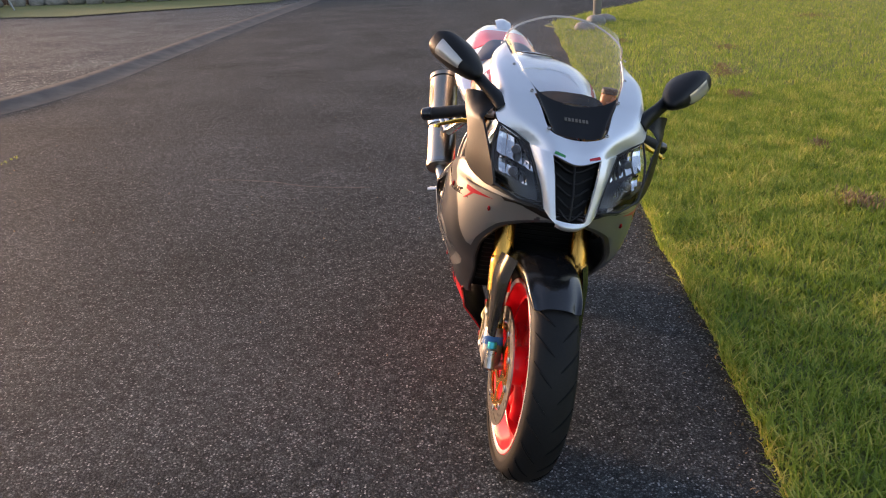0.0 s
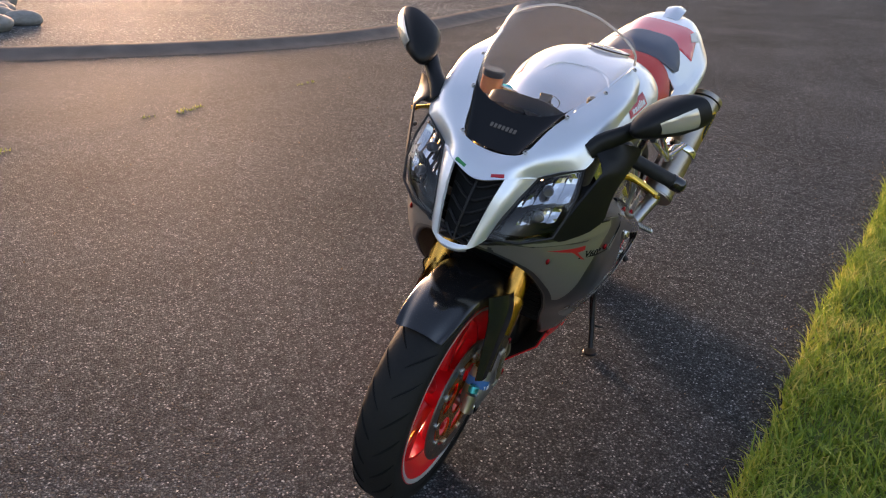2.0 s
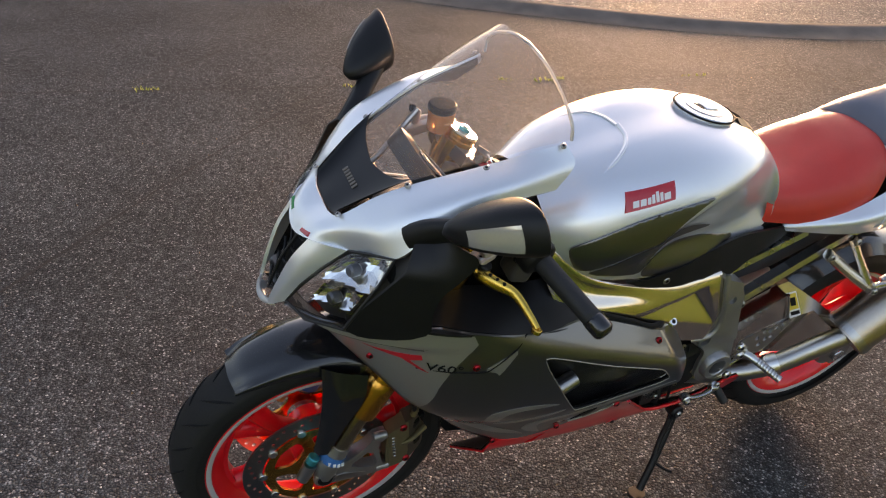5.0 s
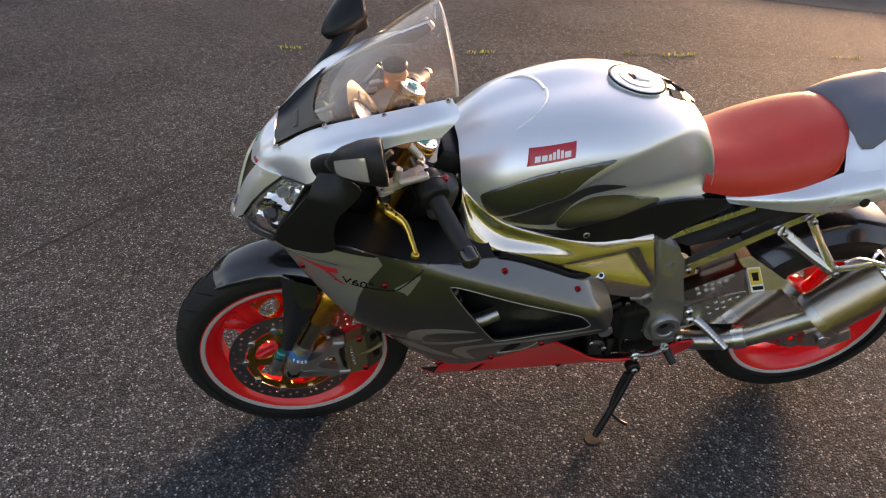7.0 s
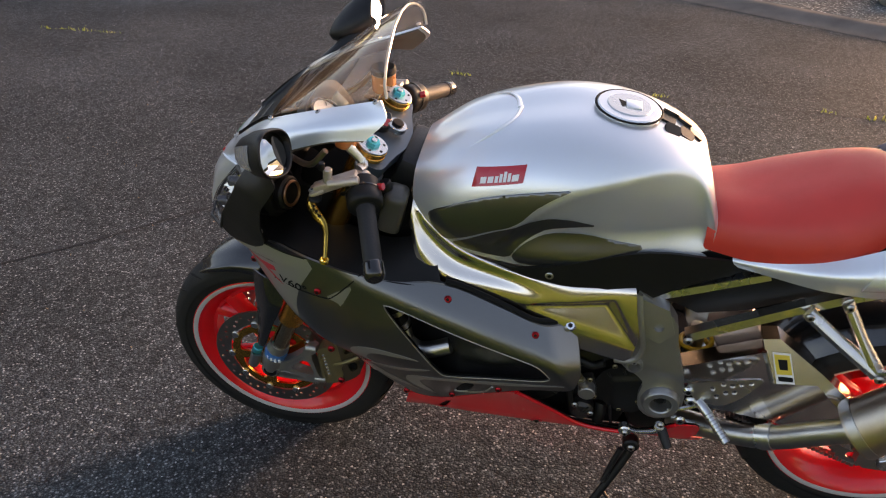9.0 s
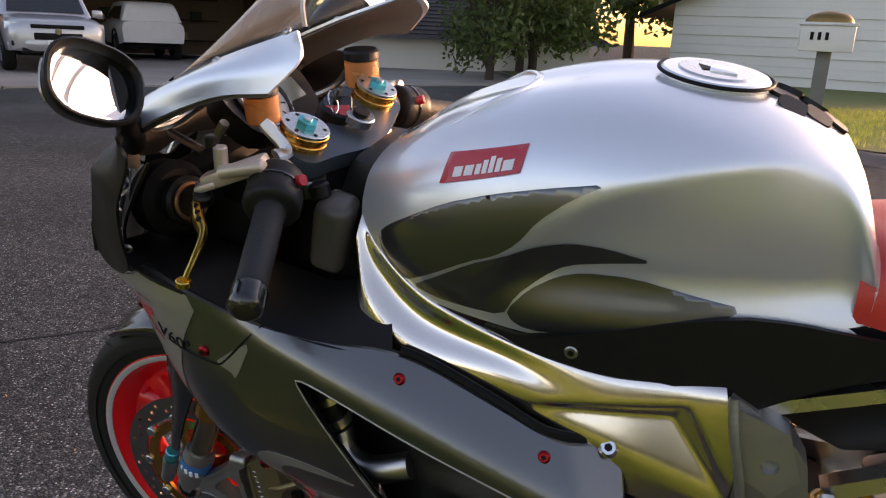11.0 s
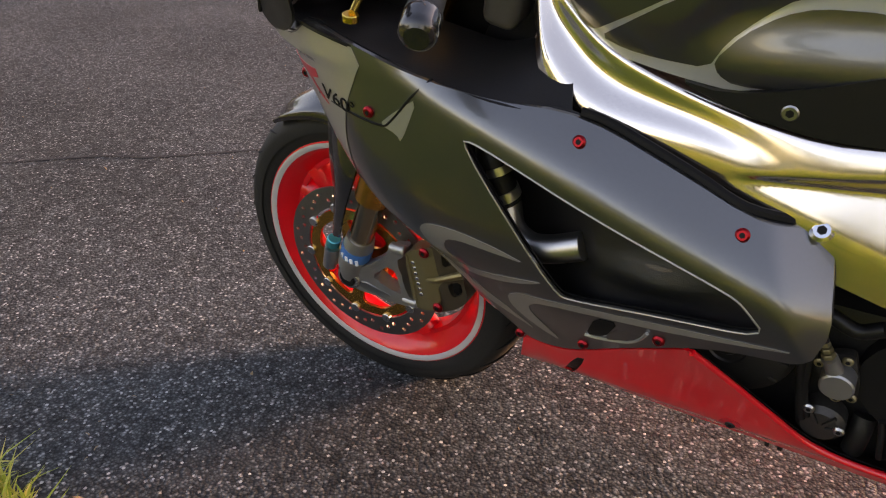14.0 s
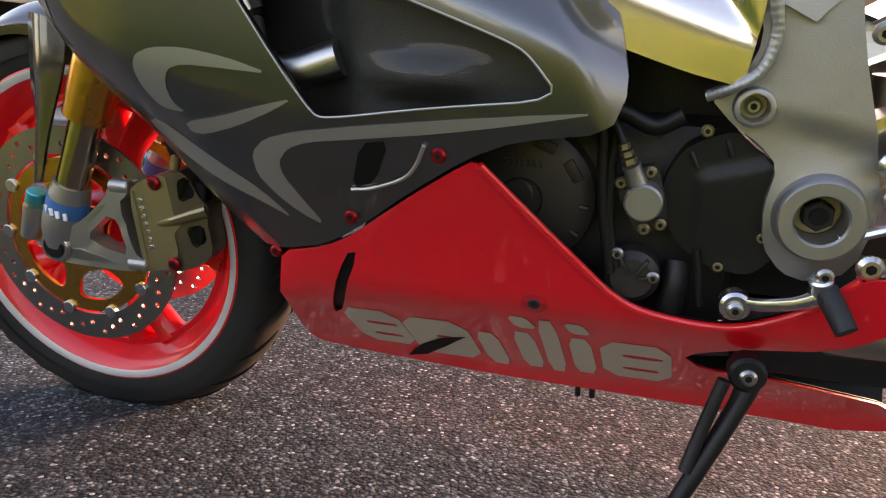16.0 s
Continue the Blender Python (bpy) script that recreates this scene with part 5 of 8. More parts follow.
def words(body, size):
    """A built-in-font line as a flat mesh; x runs along it, y up."""
    cu = bpy.data.curves.new("words", "FONT")
    cu.body, cu.size, cu.extrude = body, size, 0.0006
    ob = bpy.data.objects.new("words", cu)
    scene.collection.objects.link(ob)
    mesh = bpy.data.meshes.new_from_object(ob.evaluated_get(bpy.context.evaluated_depsgraph_get()))
    bm = bmesh.new()
    bm.from_mesh(mesh)
    bpy.data.objects.remove(ob)
    bpy.data.meshes.remove(mesh)
    bpy.data.curves.remove(cu)
    return bm


# ---- side fairing details ----
DECK = lambda lift: dict(thick=0.0006, step=0.008, lift=lift)
for s in (1, -1):
    lip = part("duct_lining", sheet(soft([(0.27, 0.755), (0.39, 0.735), (0.66, 0.63), (0.725, 0.555), (0.725, 0.52), (0.58, 0.50), (0.45, 0.465), (0.35, 0.56)], 1), lambda y, z: 0.222 - 0.12 * max(0, 0.50 - y) * 4 + 0.10 * max(0.0, 0.55 - z) + 0.016 * math.exp(-((y - 0.57) / 0.055) ** 2 - ((z - 0.562) / 0.016) ** 2), 0.004, (), 0.012, s), CARBON, bike, "satin black woven lining inside the air duct", 60)
    hose = part("coolant_pipe", tube([(s * 0.212, 0.378, 0.606), (s * 0.222, 0.388, 0.578), (s * 0.226, 0.412, 0.562), (s * 0.224, 0.440, 0.563), (s * 0.218, 0.480, 0.576)], 0.0180, 6, 20), STEEL, bike, "brushed metal coolant pipe in the duct")
    part("hose", tube([(s * 0.19, 0.352, 0.70), (s * 0.212, 0.360, 0.668), (s * 0.214, 0.368, 0.640), (s * 0.212, 0.378, 0.608)], 0.0195, 5, 16), MATT, hose, "black rubber hose")
    for a, b in (((0.213, 0.364, 0.658), (0.2135, 0.367, 0.648)), ((0.2135, 0.3725, 0.626), (0.2125, 0.3765, 0.614))):
        part("hose_clip", tube([(s * a[0], a[1], a[2]), (s * b[0], b[1], b[2])], 0.0210, 2, 16), SMOOTHALU, hose)
    part("fairing_crease", tube([(s * (flank(y, z) + 0.0005), y, z) for y, z in ((0.312, 0.772), (0.29, 0.752), (0.255, 0.715), (0.235, 0.705), (0.18, 0.71), (0.12, 0.715))], 0.0016, 4, 6), DARK, bike)
    for y, z in ((0.478, 0.720), (0.652, 0.650), (0.221, 0.719), (0.587, 0.495), (0.482, 0.414), (0.364, 0.345), (0.055, 0.712)):
        bolt((s * (flank(y, z) + 0.002), y, z), (s, 0, 0.5 if z > 0.6 and y > 0.4 else 0), 0.0075, REDANO, bike, "red anodised screw")
    bolt((s * (flank(0.716, 0.640) + 0.002), 0.718, 0.646), (s, 0, 1), 0.012, CHROME, bike)
    vent = soft([(0.511, 0.502), (0.540, 0.506), (0.518, 0.460), (0.491, 0.450)], 1)
    part("vent_slot", sheet(vent, flank, 0.004, (), 0.01, s, 0.0012), DARK, bike, "dark vent slot")
    part("vent_scoop", sheet(soft([(0.545, 0.503), (0.573, 0.503), (0.556, 0.474), (0.514, 0.454)], 1), lambda y, z: flank(y, z) - 0.10 * max(0.0, z - 0.455), 0.003, (), 0.01, s, 0.0035), GREY, bike)
    part("vent_lip", tube([(s * (flank(a, b) + 0.002), a, b) for a, b in ((0.491, 0.449), (0.514, 0.453), (0.548, 0.467), (0.564, 0.484), (0.574, 0.504))], 0.0022, 4, 8), PALE, bike)
    # graphics
    part("upper_graphic", sheet(soft([(0.04, 0.778), (0.09, 0.785), (0.134, 0.814), (0.225, 0.790), (0.180, 0.716), (0.165, 0.670), (0.160, 0.625), (0.148, 0.566), (0.113, 0.610), (0.078, 0.648), (0.047, 0.680), (0.0, 0.711), (-0.03, 0.727), (-0.075, 0.748), (-0.03, 0.772)], 1), flank, **DECK(0.0010), side=s), PALE, bike, "warm silver front of the fairing")
    part("graphic", sheet(soft([(0.300, 0.753), (0.262, 0.728), (0.236, 0.707), (0.262, 0.700), (0.268, 0.690)], 1), flank, **DECK(0.0010), side=s), PALE, bike)
    curl = [(0.430, 0.564), (0.387, 0.577), (0.339, 0.585), (0.303, 0.584), (0.280, 0.576), (0.271, 0.562), (0.273, 0.541), (0.284, 0.520), (0.317, 0.517), (0.305, 0.528), (0.306, 0.547), (0.315, 0.563), (0.335, 0.569), (0.379, 0.567)]
    wedge = [(0.308, 0.506), (0.362, 0.518), (0.415, 0.534), (0.450, 0.542), (0.426, 0.529), (0.379, 0.509), (0.331, 0.494), (0.310, 0.494)]
    spike = [(0.264, 0.506), (0.301, 0.480), (0.341, 0.457), (0.379, 0.435), (0.411, 0.401), (0.379, 0.418), (0.324, 0.438), (0.271, 0.466), (0.242, 0.496)]
    sweep = [(0.735, 0.544), (0.661, 0.537), (0.587, 0.529), (0.505, 0.518), (0.446, 0.509), (0.406, 0.498), (0.384, 0.479), (0.382, 0.454), (0.399, 0.431), (0.421, 0.412), (0.448, 0.398), (0.430, 0.429), (0.415, 0.456), (0.415, 0.473), (0.430, 0.489), (0.455, 0.499), (0.503, 0.505), (0.586, 0.516), (0.661, 0.529)]
    for shape, word in ((curl, "curling silver wave graphic"), (wedge, "silver wedge graphic"), (spike, "long silver spike graphic"), (sweep, "silver sweep graphic under the duct")):
        part("graphic", sheet(soft(shape, 1), flank, **dict(thick=0.0006, step=0.006, lift=0.0010), side=s), PALE, bike, word)
    arrow = part("model_mark", sheet([(0.040, 0.742), (0.125, 0.749), (0.128, 0.738), (0.108, 0.733), (0.142, 0.706), (0.128, 0.712), (0.096, 0.735)], flank, **DECK(0.0020), side=s), REDTAG, bike, "red angular mark outlined in black")
    bm = words("V60\u00b0", 0.025)
    for v in bm.verts:
        a, b = v.co.x * 1.3, v.co.y
        y = 0.133 + a + 0.1 * b if s > 0 else 0.212 - a - 0.1 * b
        z = 0.716 + b - 0.15 * (y - 0.131)
        v.co = (s * (flank(y, z) + 0.0018 + v.co.z), y, z)
    part("model_number", bm, DARK, arrow, "black engine number lettering", 0)
    marks = None
    # wide rounded blocks with slits, narrow bars between them
    for y0, y1, z0, z1, slits in ((0.428, 0.502, 0.186, 0.268, ((0.3, 0.62), (0.32, 0.28))), (0.503, 0.588, 0.172, 0.264, ((0.42, 0.55),)), (0.596, 0.624, 0.168, 0.248, ()), (0.643, 0.669, 0.173, 0.262, ()), (0.643, 0.667, 0.274, 0.298, ()),
                                  (0.675, 0.697, 0.170, 0.296, ()), (0.708, 0.735, 0.176, 0.264, ()), (0.705, 0.728, 0.275, 0.296, ()), (0.743, 0.824, 0.180, 0.266, ((0.3, 0.66), (0.32, 0.30)))):
        w, h = y1 - y0, z1 - z0
        gaps = [soft([(y0 + w * a, z0 + h * b + 0.004), (y0 + w * (1.15 - a), z0 + h * b + 0.003), (y0 + w * (1.15 - a), z0 + h * b - 0.004), (y0 + w * a, z0 + h * b - 0.003)], 1) for a, b in slits]
        shape = soft([(y0 - 0.004, z1), (y1 - 0.006, z1 + 0.001), (y1 + 0.004, z0), (y0 + 0.004, z0)], 1)
        bar = sheet(shape, flank, **DECK(0.0016), holes=gaps, side=s)
        marks = part("belly_bar", bar, CREAM, marks) if marks else part("belly_mark", bar, CREAM, bike, "row of cream blocks in place of a maker's name")

# ---- tank details ----
tank_at = skin(tank)
for s in (1, -1):
    wave = [(0.695, 0.971), (0.636, 0.961), (0.578, 0.947), (0.520, 0.927), (0.469, 0.900), (0.442, 0.883), (0.424, 0.866), (0.430, 0.845), (0.447, 0.819), (0.462, 0.814), (0.483, 0.827), (0.550, 0.866), (0.582, 0.879), (0.606, 0.897), (0.628, 0.927), (0.659, 0.952)]
    lick = [(0.746, 0.877), (0.696, 0.891), (0.658, 0.896), (0.620, 0.890), (0.597, 0.882), (0.550, 0.862), (0.500, 0.830), (0.470, 0.809), (0.500, 0.800), (0.535, 0.796), (0.585, 0.794), (0.600, 0.822), (0.626, 0.845), (0.654, 0.865), (0.697, 0.872)]
    tongue = [(0.840, 0.826), (0.785, 0.839), (0.724, 0.855), (0.671, 0.856), (0.643, 0.848), (0.612, 0.829), (0.590, 0.803), (0.595, 0.788), (0.610, 0.778), (0.67, 0.778), (0.741, 0.788), (0.80, 0.806)]
    for shape, word in ((wave, "graphite wave on the tank flank"), (lick, "graphite lick on the tank flank"), (tongue, "graphite tongue on the tank flank")):
        part("tank_graphic", sheet(soft(shape, 1), tank_at, **dict(thick=0.0006, step=0.005, lift=0.0034), side=s), GREY, tank, word, 70)
    badge = part("tank_badge", sheet([(0.516, 0.973), (0.607, 0.995), (0.603, 0.970), (0.510, 0.944)], tank_at, **DECK(0.0020), side=s), REDTAG, tank, "red badge with plain white bars", 70)
    for k, (a, b, h) in enumerate(((0.0, 1.0, 0.55), (1.25, 2.2, 0.55), (2.45, 3.0, 0.55), (3.2, 3.7, 0.7), (3.9, 4.4, 0.85), (4.6, 5.1, 0.7), (5.3, 6.4, 0.55))):
        y0, y1 = 0.526 + 0.0108 * a, 0.526 + 0.0108 * b
        z0, z1 = 0.953 + 0.27 * (y0 - 0.526), 0.953 + 0.27 * (y1 - 0.526)
        part("badge_bar", sheet([(y0, z0 + 0.017 * h), (y1, z1 + 0.017 * h), (y1 - 0.001, z1), (y0 - 0.001, z0)], tank_at, **DECK(0.0026), side=s), WHITETAG, badge, "", 0)
    # black cowl under the tank
    cowl = [(0.555, 0.780), (0.603, 0.771), (0.67, 0.784), (0.741, 0.806), (0.833, 0.824), (0.89, 0.822), (0.95, 0.812), (1.02, 0.802), (1.02, 0.775), (0.93, 0.745), (0.85, 0.700), (0.78, 0.735), (0.70, 0.738), (0.62, 0.752)]
    part("tank_cowl", sheet(soft(cowl, 1), lambda y, z: 0.178 - 0.17 * max(0, y - 0.70), 0.006, (), 0.025, s), MATT, bike, "black cowl below the tank", 60)
    bolt((s * 0.175, 0.666, 0.761), (s, 0, 0), 0.010, STEEL, bike)
top_at = lambda x, y: BVH.ray_cast(Vector((x, y, 2)), Vector((0, 0, -1)))[0].z
BVH = BVHTree.FromPolygons([v.co for v in tank.data.vertices], [p.vertices for p in tank.data.polygons])
slope = Matrix.Translation((0, 0.776, top_at(0, 0.776))) @ pose(0, 0, 0, -7)
cap = part("filler_cap", moved(drum((0, 0, 0.002), (0, 0, 1), 0.060, 0.010, 48, 0.25), slope), WHITE, tank, "round filler cap with a key slot")
part("cap_groove", moved(tube([(0.062 * math.cos(t), 0.062 * math.sin(t), 0.004) for t in np.linspace(0, math.tau, 24, endpoint=False)], 0.0022, 3, 8, closed=True), slope), DARK, cap)
part("cap_centre", moved(drum((0, 0, 0.006), (0, 0, 1), 0.042, 0.006, 40, 0.3), slope), SMOOTHALU, cap)
part("key_slot", moved(flat([(-0.012, -0.020), (0.014, -0.014), (0.0, 0.004)], 0.0098, 0.002), slope), DARK, cap, "", 0)
part("cap_flap", moved(block((0.030, 0.030, 0.003), Matrix.Translation((0, 0.008, 0.0095)), 0.001), slope), WHITE, cap)
for k, (x, y) in enumerate(((-0.032, 0.858), (0.0, 0.850), (0.032, 0.858), (-0.022, 0.885), (0.022, 0.885), (0.0, 0.905))):
    q = Matrix.Translation((x, y, top_at(x, y))) @ pose(0, 0, 0, -20 - 260 * (y - 0.85), 22 * x / 0.032, 0)
    part("tank_pad", moved(flat(soft([(-0.014, -0.016), (0.012, -0.018), (0.016, 0.012), (-0.010, 0.016)], 2), 0.004, 0.006), q), MATT, tank, "black stick-on tank pad" if k == 0 else "", 30)
for s in (1, -1):
    part("tank_crease", tube([(s * 0.105, 0.452, 0.952), (s * 0.098, 0.50, 0.983), (s * 0.075, 0.545, 1.010), (s * 0.040, 0.57, 1.017), (0, 0.578, 1.0185)], 0.008, 6, 10, 0.5), WHITE, tank, "", 70)

# ---- frame ----
def cast_x(y, z):
    """The cast plate's face: a lower panel, a ridge across it, a swelling round the pivot."""
    ledge = 0.537 - 0.22 * (y - 0.859)
    up = 1 / (1 + math.exp(min(60.0, max(-60.0, -(z - ledge) / 0.0022))))
    return 0.166 + 0.007 * up * min(1.0, max(0.0, (y - 0.862) / 0.05)) - 0.05 * up * max(0.0, z - ledge) + 0.012 * math.exp(-((y - 0.928) ** 2 + (z - 0.445) ** 2) / 0.0022)


def pressed(y, z):
    """Depth of the spar's pressed recess: an upward floor below a steep rim."""
    floor = 0.46 * (z - (0.680 - 0.385 * (y - 0.64)))
    walls = (floor, 1.1 * ((0.690 + 0.137 * (y - 0.634)) - z), 1.1 * ((0.848 - y) * 0.85 - (z - 0.615) * 0.42))
    k = 0.0022
    depth = -k * math.log(sum(math.exp(min(60.0, max(-60.0, -w / k))) for w in walls))
    return k * math.log1p(math.exp(min(60.0, depth / k)))



for s in (1, -1):
    spar_rows = [[(0.10, 0.385, 0.885), (0.125, 0.390, 0.876), (0.140, 0.390, 0.860), (0.146, 0.388, 0.845), (0.142, 0.383, 0.822)], [(0.130, 0.425, 0.842), (0.150, 0.425, 0.836), (0.153, 0.420, 0.812), (0.177, 0.416, 0.785), (0.182, 0.410, 0.762)],
                 [(0.146, 0.490, 0.794), (0.163, 0.490, 0.788), (0.166, 0.484, 0.762), (0.189, 0.478, 0.736), (0.196, 0.468, 0.705)], [(0.150, 0.600, 0.757), (0.168, 0.600, 0.751), (0.174, 0.598, 0.732), (0.190, 0.594, 0.706), (0.1975, 0.588, 0.645)],
                 [(0.150, 0.700, 0.739), (0.168, 0.700, 0.733), (0.182, 0.702, 0.704), (0.189, 0.702, 0.665), (0.1945, 0.700, 0.605)], [(0.142, 0.790, 0.741), (0.163, 0.792, 0.733), (0.176, 0.794, 0.700), (0.183, 0.797, 0.640), (0.1885, 0.790, 0.574)], [(0.138, 0.830, 0.741), (0.160, 0.835, 0.733), (0.172, 0.842, 0.700), (0.180, 0.855, 0.640), (0.1845, 0.846, 0.560)]]
    surf = loft(spar_rows, 18, 14)
    for v in surf.verts:
        v.co.x = s * (v.co.x - pressed(v.co.y, v.co.z))
    bmesh.ops.recalc_face_normals(surf, faces=surf.faces)
    bmesh.ops.solidify(surf, geom=surf.faces[:], thickness=0.006)
    spar = part("frame_spar", surf, POLISH, bike, "polished alloy frame spar with a pressed recess", 40)
    cast = [(0.835, 0.735), (0.865, 0.715), (0.925, 0.672), (0.938, 0.60), (0.966, 0.51), (0.978, 0.45), (0.965, 0.392), (0.93, 0.378), (0.905, 0.385), (0.885, 0.41), (0.880, 0.45), (0.887, 0.488), (0.868, 0.508), (0.845, 0.522), (0.820, 0.548), (0.845, 0.562), (0.860, 0.60), (0.848, 0.64)]
    plate = part("frame_casting", sheet(soft(cast, 1), cast_x, 0.035, [ring((0.928, 0.445), 0.0225, 28), ring((0.859, 0.541), 0.0125, 20)], 0.010, s), SILVER, bike, "grey cast frame plate", 40)
    part("pivot_boss", moved(turned([(0.172, 0.041), (0.186, 0.0385), (0.1885, 0.036), (0.1885, 0.0245), (0.186, 0.0225), (0.150, 0.0222), (0.150, 0.028)], 48, True), Matrix.Translation((0, 0.928, 0.445)) @ Matrix.Diagonal((s, 1, 1, 1))), SILVER, plate)
    part("pivot_washer", drum((s * 0.152, 0.928, 0.445), (1, 0, 0), 0.0220, 0.006, 32), BRASSY, plate, "brassy washer deep in the pivot")
    part("pivot_nut", drum((s * 0.163, 0.928, 0.445), (1, 0, 0), 0.0150, 0.018, 6, 0.1), ENGINE, plate)
    part("pivot_hole", drum((s * 0.1722, 0.928, 0.445), (1, 0, 0), 0.0085, 0.003, 20), DARK, plate)
    part("engine_bolt_ring", moved(turned([(0.164, 0.0185), (0.177, 0.0175), (0.178, 0.0160), (0.178, 0.0130), (0.172, 0.0122), (0.150, 0.0122), (0.150, 0.018)], 32, True), Matrix.Translation((0, 0.859, 0.541)) @ Matrix.Diagonal((s, 1, 1, 1))), SILVER, plate)
    part("bolt_washer", drum((s * 0.158, 0.859, 0.541), (1, 0, 0), 0.0120, 0.004, 24), BRASSY, plate)
    bolt((s * 0.163, 0.859, 0.541), (s, 0, 0), 0.0078, STEEL, plate)
    bead = spline([(s * 0.170, 0.842, 0.735), (s * 0.181, 0.849, 0.690), (s * 0.186, 0.860, 0.640), (s * 0.186, 0.866, 0.605), (s * 0.186, 0.858, 0.575), (s * 0.182, 0.838, 0.560), (s * 0.172, 0.818, 0.550)], 16)
    part("weld", tube(bead, [0.0062 + 0.0004 * math.sin(2.1 * k) for k in range(len(bead))], 1, 10, 0.7), SILVER, plate, "ribbed weld bead")
    part("frame_lug", sheet([(0.800, 0.700), (0.832, 0.724), (0.904, 0.698), (0.922, 0.644), (0.896, 0.616), (0.85, 0.640)], lambda y, z: 0.172 - 0.12 * (z - 0.66), 0.03, [ring((0.890, 0.655), 0.010, 14)], 0.012, s), SILVER, plate, "", 20)
    part("subframe_rail", sheet([(0.950, 0.612), (1.152, 0.725), (1.201, 0.750), (1.42, 0.850), (1.42, 0.833), (1.206, 0.734), (1.158, 0.709), (0.964, 0.599)], lambda y, z: 0.136 - 0.15 * (z - 0.672 - 0.46 * (y - 1.06)), 0.022, (), 0.03, s), SMOOTHALU, bike, "square alloy subframe rail", 20)
    part("subframe_rail", sheet([(0.840, 0.696), (0.961, 0.746), (1.071, 0.792), (1.075, 0.778), (0.965, 0.731), (0.846, 0.682)], lambda y, z: 0.136 - 0.15 * (z - 0.738 - 0.41 * (y - 0.96)), 0.020, (), 0.03, s), SMOOTHALU, bike, "", 20)
    for y, z in ((0.957, 0.606), (0.848, 0.690)):
        bolt((s * 0.148, y, z), (s, 0, 0), 0.010, STEEL, bike)
    part("under_seat_panel", sheet([(0.83, 0.715), (0.88, 0.800), (0.96, 0.812), (1.06, 0.815), (1.20, 0.820), (1.34, 0.845), (1.36, 0.826), (1.20, 0.742), (1.15, 0.716), (1.06, 0.664), (0.97, 0.640), (0.90, 0.672)], lambda y, z: 0.108 + 0.10 * (z - 0.75), 0.006, (), 0.03, s), MATT, bike, "black panel under the seat", 40)
    # rider's foot controls
    peg = part("rider_peg", tube([(s * 0.185, 1.00, 0.472), (s * 0.205, 1.015, 0.468), (s * 0.262, 1.055, 0.446)], [0.009, 0.010, 0.009], 5, 12, 0.75), SMOOTHALU, bike, "knurled alloy rider's foot peg")
    for k in range(8):
        part("knurl", drum((s * (0.212 + 0.006 * k), 1.020 + 0.0042 * k, 0.466 - 0.0023 * k), (0.7, 0.5, -0.3), 0.0108, 0.002, 10), STEEL, peg)
    heel = soft([(0.967, 0.510), (0.992, 0.525), (1.105, 0.554), (1.116, 0.548), (1.079, 0.493), (1.047, 0.467), (0.996, 0.472)], 1)
    part("heel_plate", sheet(heel, lambda y, z: 0.182 - 0.10 * (z - 0.51), 0.005, [ring(q, 0.0062, 12) for q in ((1.022, 0.513), (1.040, 0.528), (1.058, 0.527), (1.074, 0.534), (1.092, 0.540), (1.033, 0.493), (1.049, 0.506), (1.065, 0.510))], 0.007, s), SMOOTHALU, bike, "drilled alloy heel plate", 20)
    for y, z in ((0.975, 0.500), (0.975, 0.405), (0.985, 0.47)):
        bolt((s * 0.186, y, z), (s, 0, 0), 0.012, SMOOTHALU, bike)
    hanger = part("passenger_hanger", join(tube([(s * 0.150, 1.154, 0.722), (s * 0.175, 1.222, 0.676), (s * 0.198, 1.292, 0.634)], [0.011, 0.011, 0.013], 4, 8, 1.3), tube([(s * 0.148, 1.214, 0.756), (s * 0.175, 1.252, 0.695), (s * 0.198, 1.294, 0.634)], [0.010, 0.009, 0.012], 4, 8, 1.3)), SMOOTHALU, bike, "triangular alloy passenger peg hanger")
    part("passenger_peg", tube([(s * 0.203, 1.296, 0.640), (s * 0.222, 1.325, 0.662), (s * 0.238, 1.350, 0.684)], [0.012, 0.011, 0.009], 4, 10, 0.7), SMOOTHALU, hanger)
    for y, z in ((1.154, 0.722), (1.214, 0.756), (1.292, 0.634)):
        bolt((s * 0.165 if y < 1.25 else s * 0.216, y, z), (s, 0, 0), 0.009, STEEL, hanger)
    # exhaust
    can_a, can_b = Vector((s * 0.205, 1.305, 0.475)), Vector((s * 0.225, 1.590, 0.785))
    can_way = (can_b - can_a).normalized()
    can = part("silencer", tube([can_a, can_a + can_way * 0.012, can_a + can_way * 0.03, can_b - can_way * 0.03, can_b - can_way * 0.008, can_b], [0.050, 0.059, 0.060, 0.060, 0.058, 0.050], 3, 36), TITAN, bike, "round titanium silencer")
    for d in (0.004, 0.43):
        part("silencer_band", tube([can_a + can_way * d, can_a + can_way * (d + 0.018)], 0.0625, 2, 36), STEEL if d < 0.1 else TITAN, can)
    part("silencer_clamp", tube([can_a + can_way * 0.186, can_a + can_way * 0.190, can_a + can_way * 0.212, can_a + can_way * 0.216], [0.0615, 0.0660, 0.0660, 0.0615], 2, 36), CHROME, can, "bright clamp round the silencer")
    part("clamp_link", tube([can_a + can_way * 0.201 + Vector((s * 0.02, -0.045, 0.048)), Vector((s * 0.205, 1.345, 0.668)), Vector((s * 0.200, 1.318, 0.652))], [0.010, 0.009, 0.011], 4, 10, 0.7), SMOOTHALU, can)
    part("outlet", tube([can_b - can_way * 0.01, can_b + can_way * 0.02], [0.030, 0.030], 2, 28), MATT, can, "dark outlet pipe")
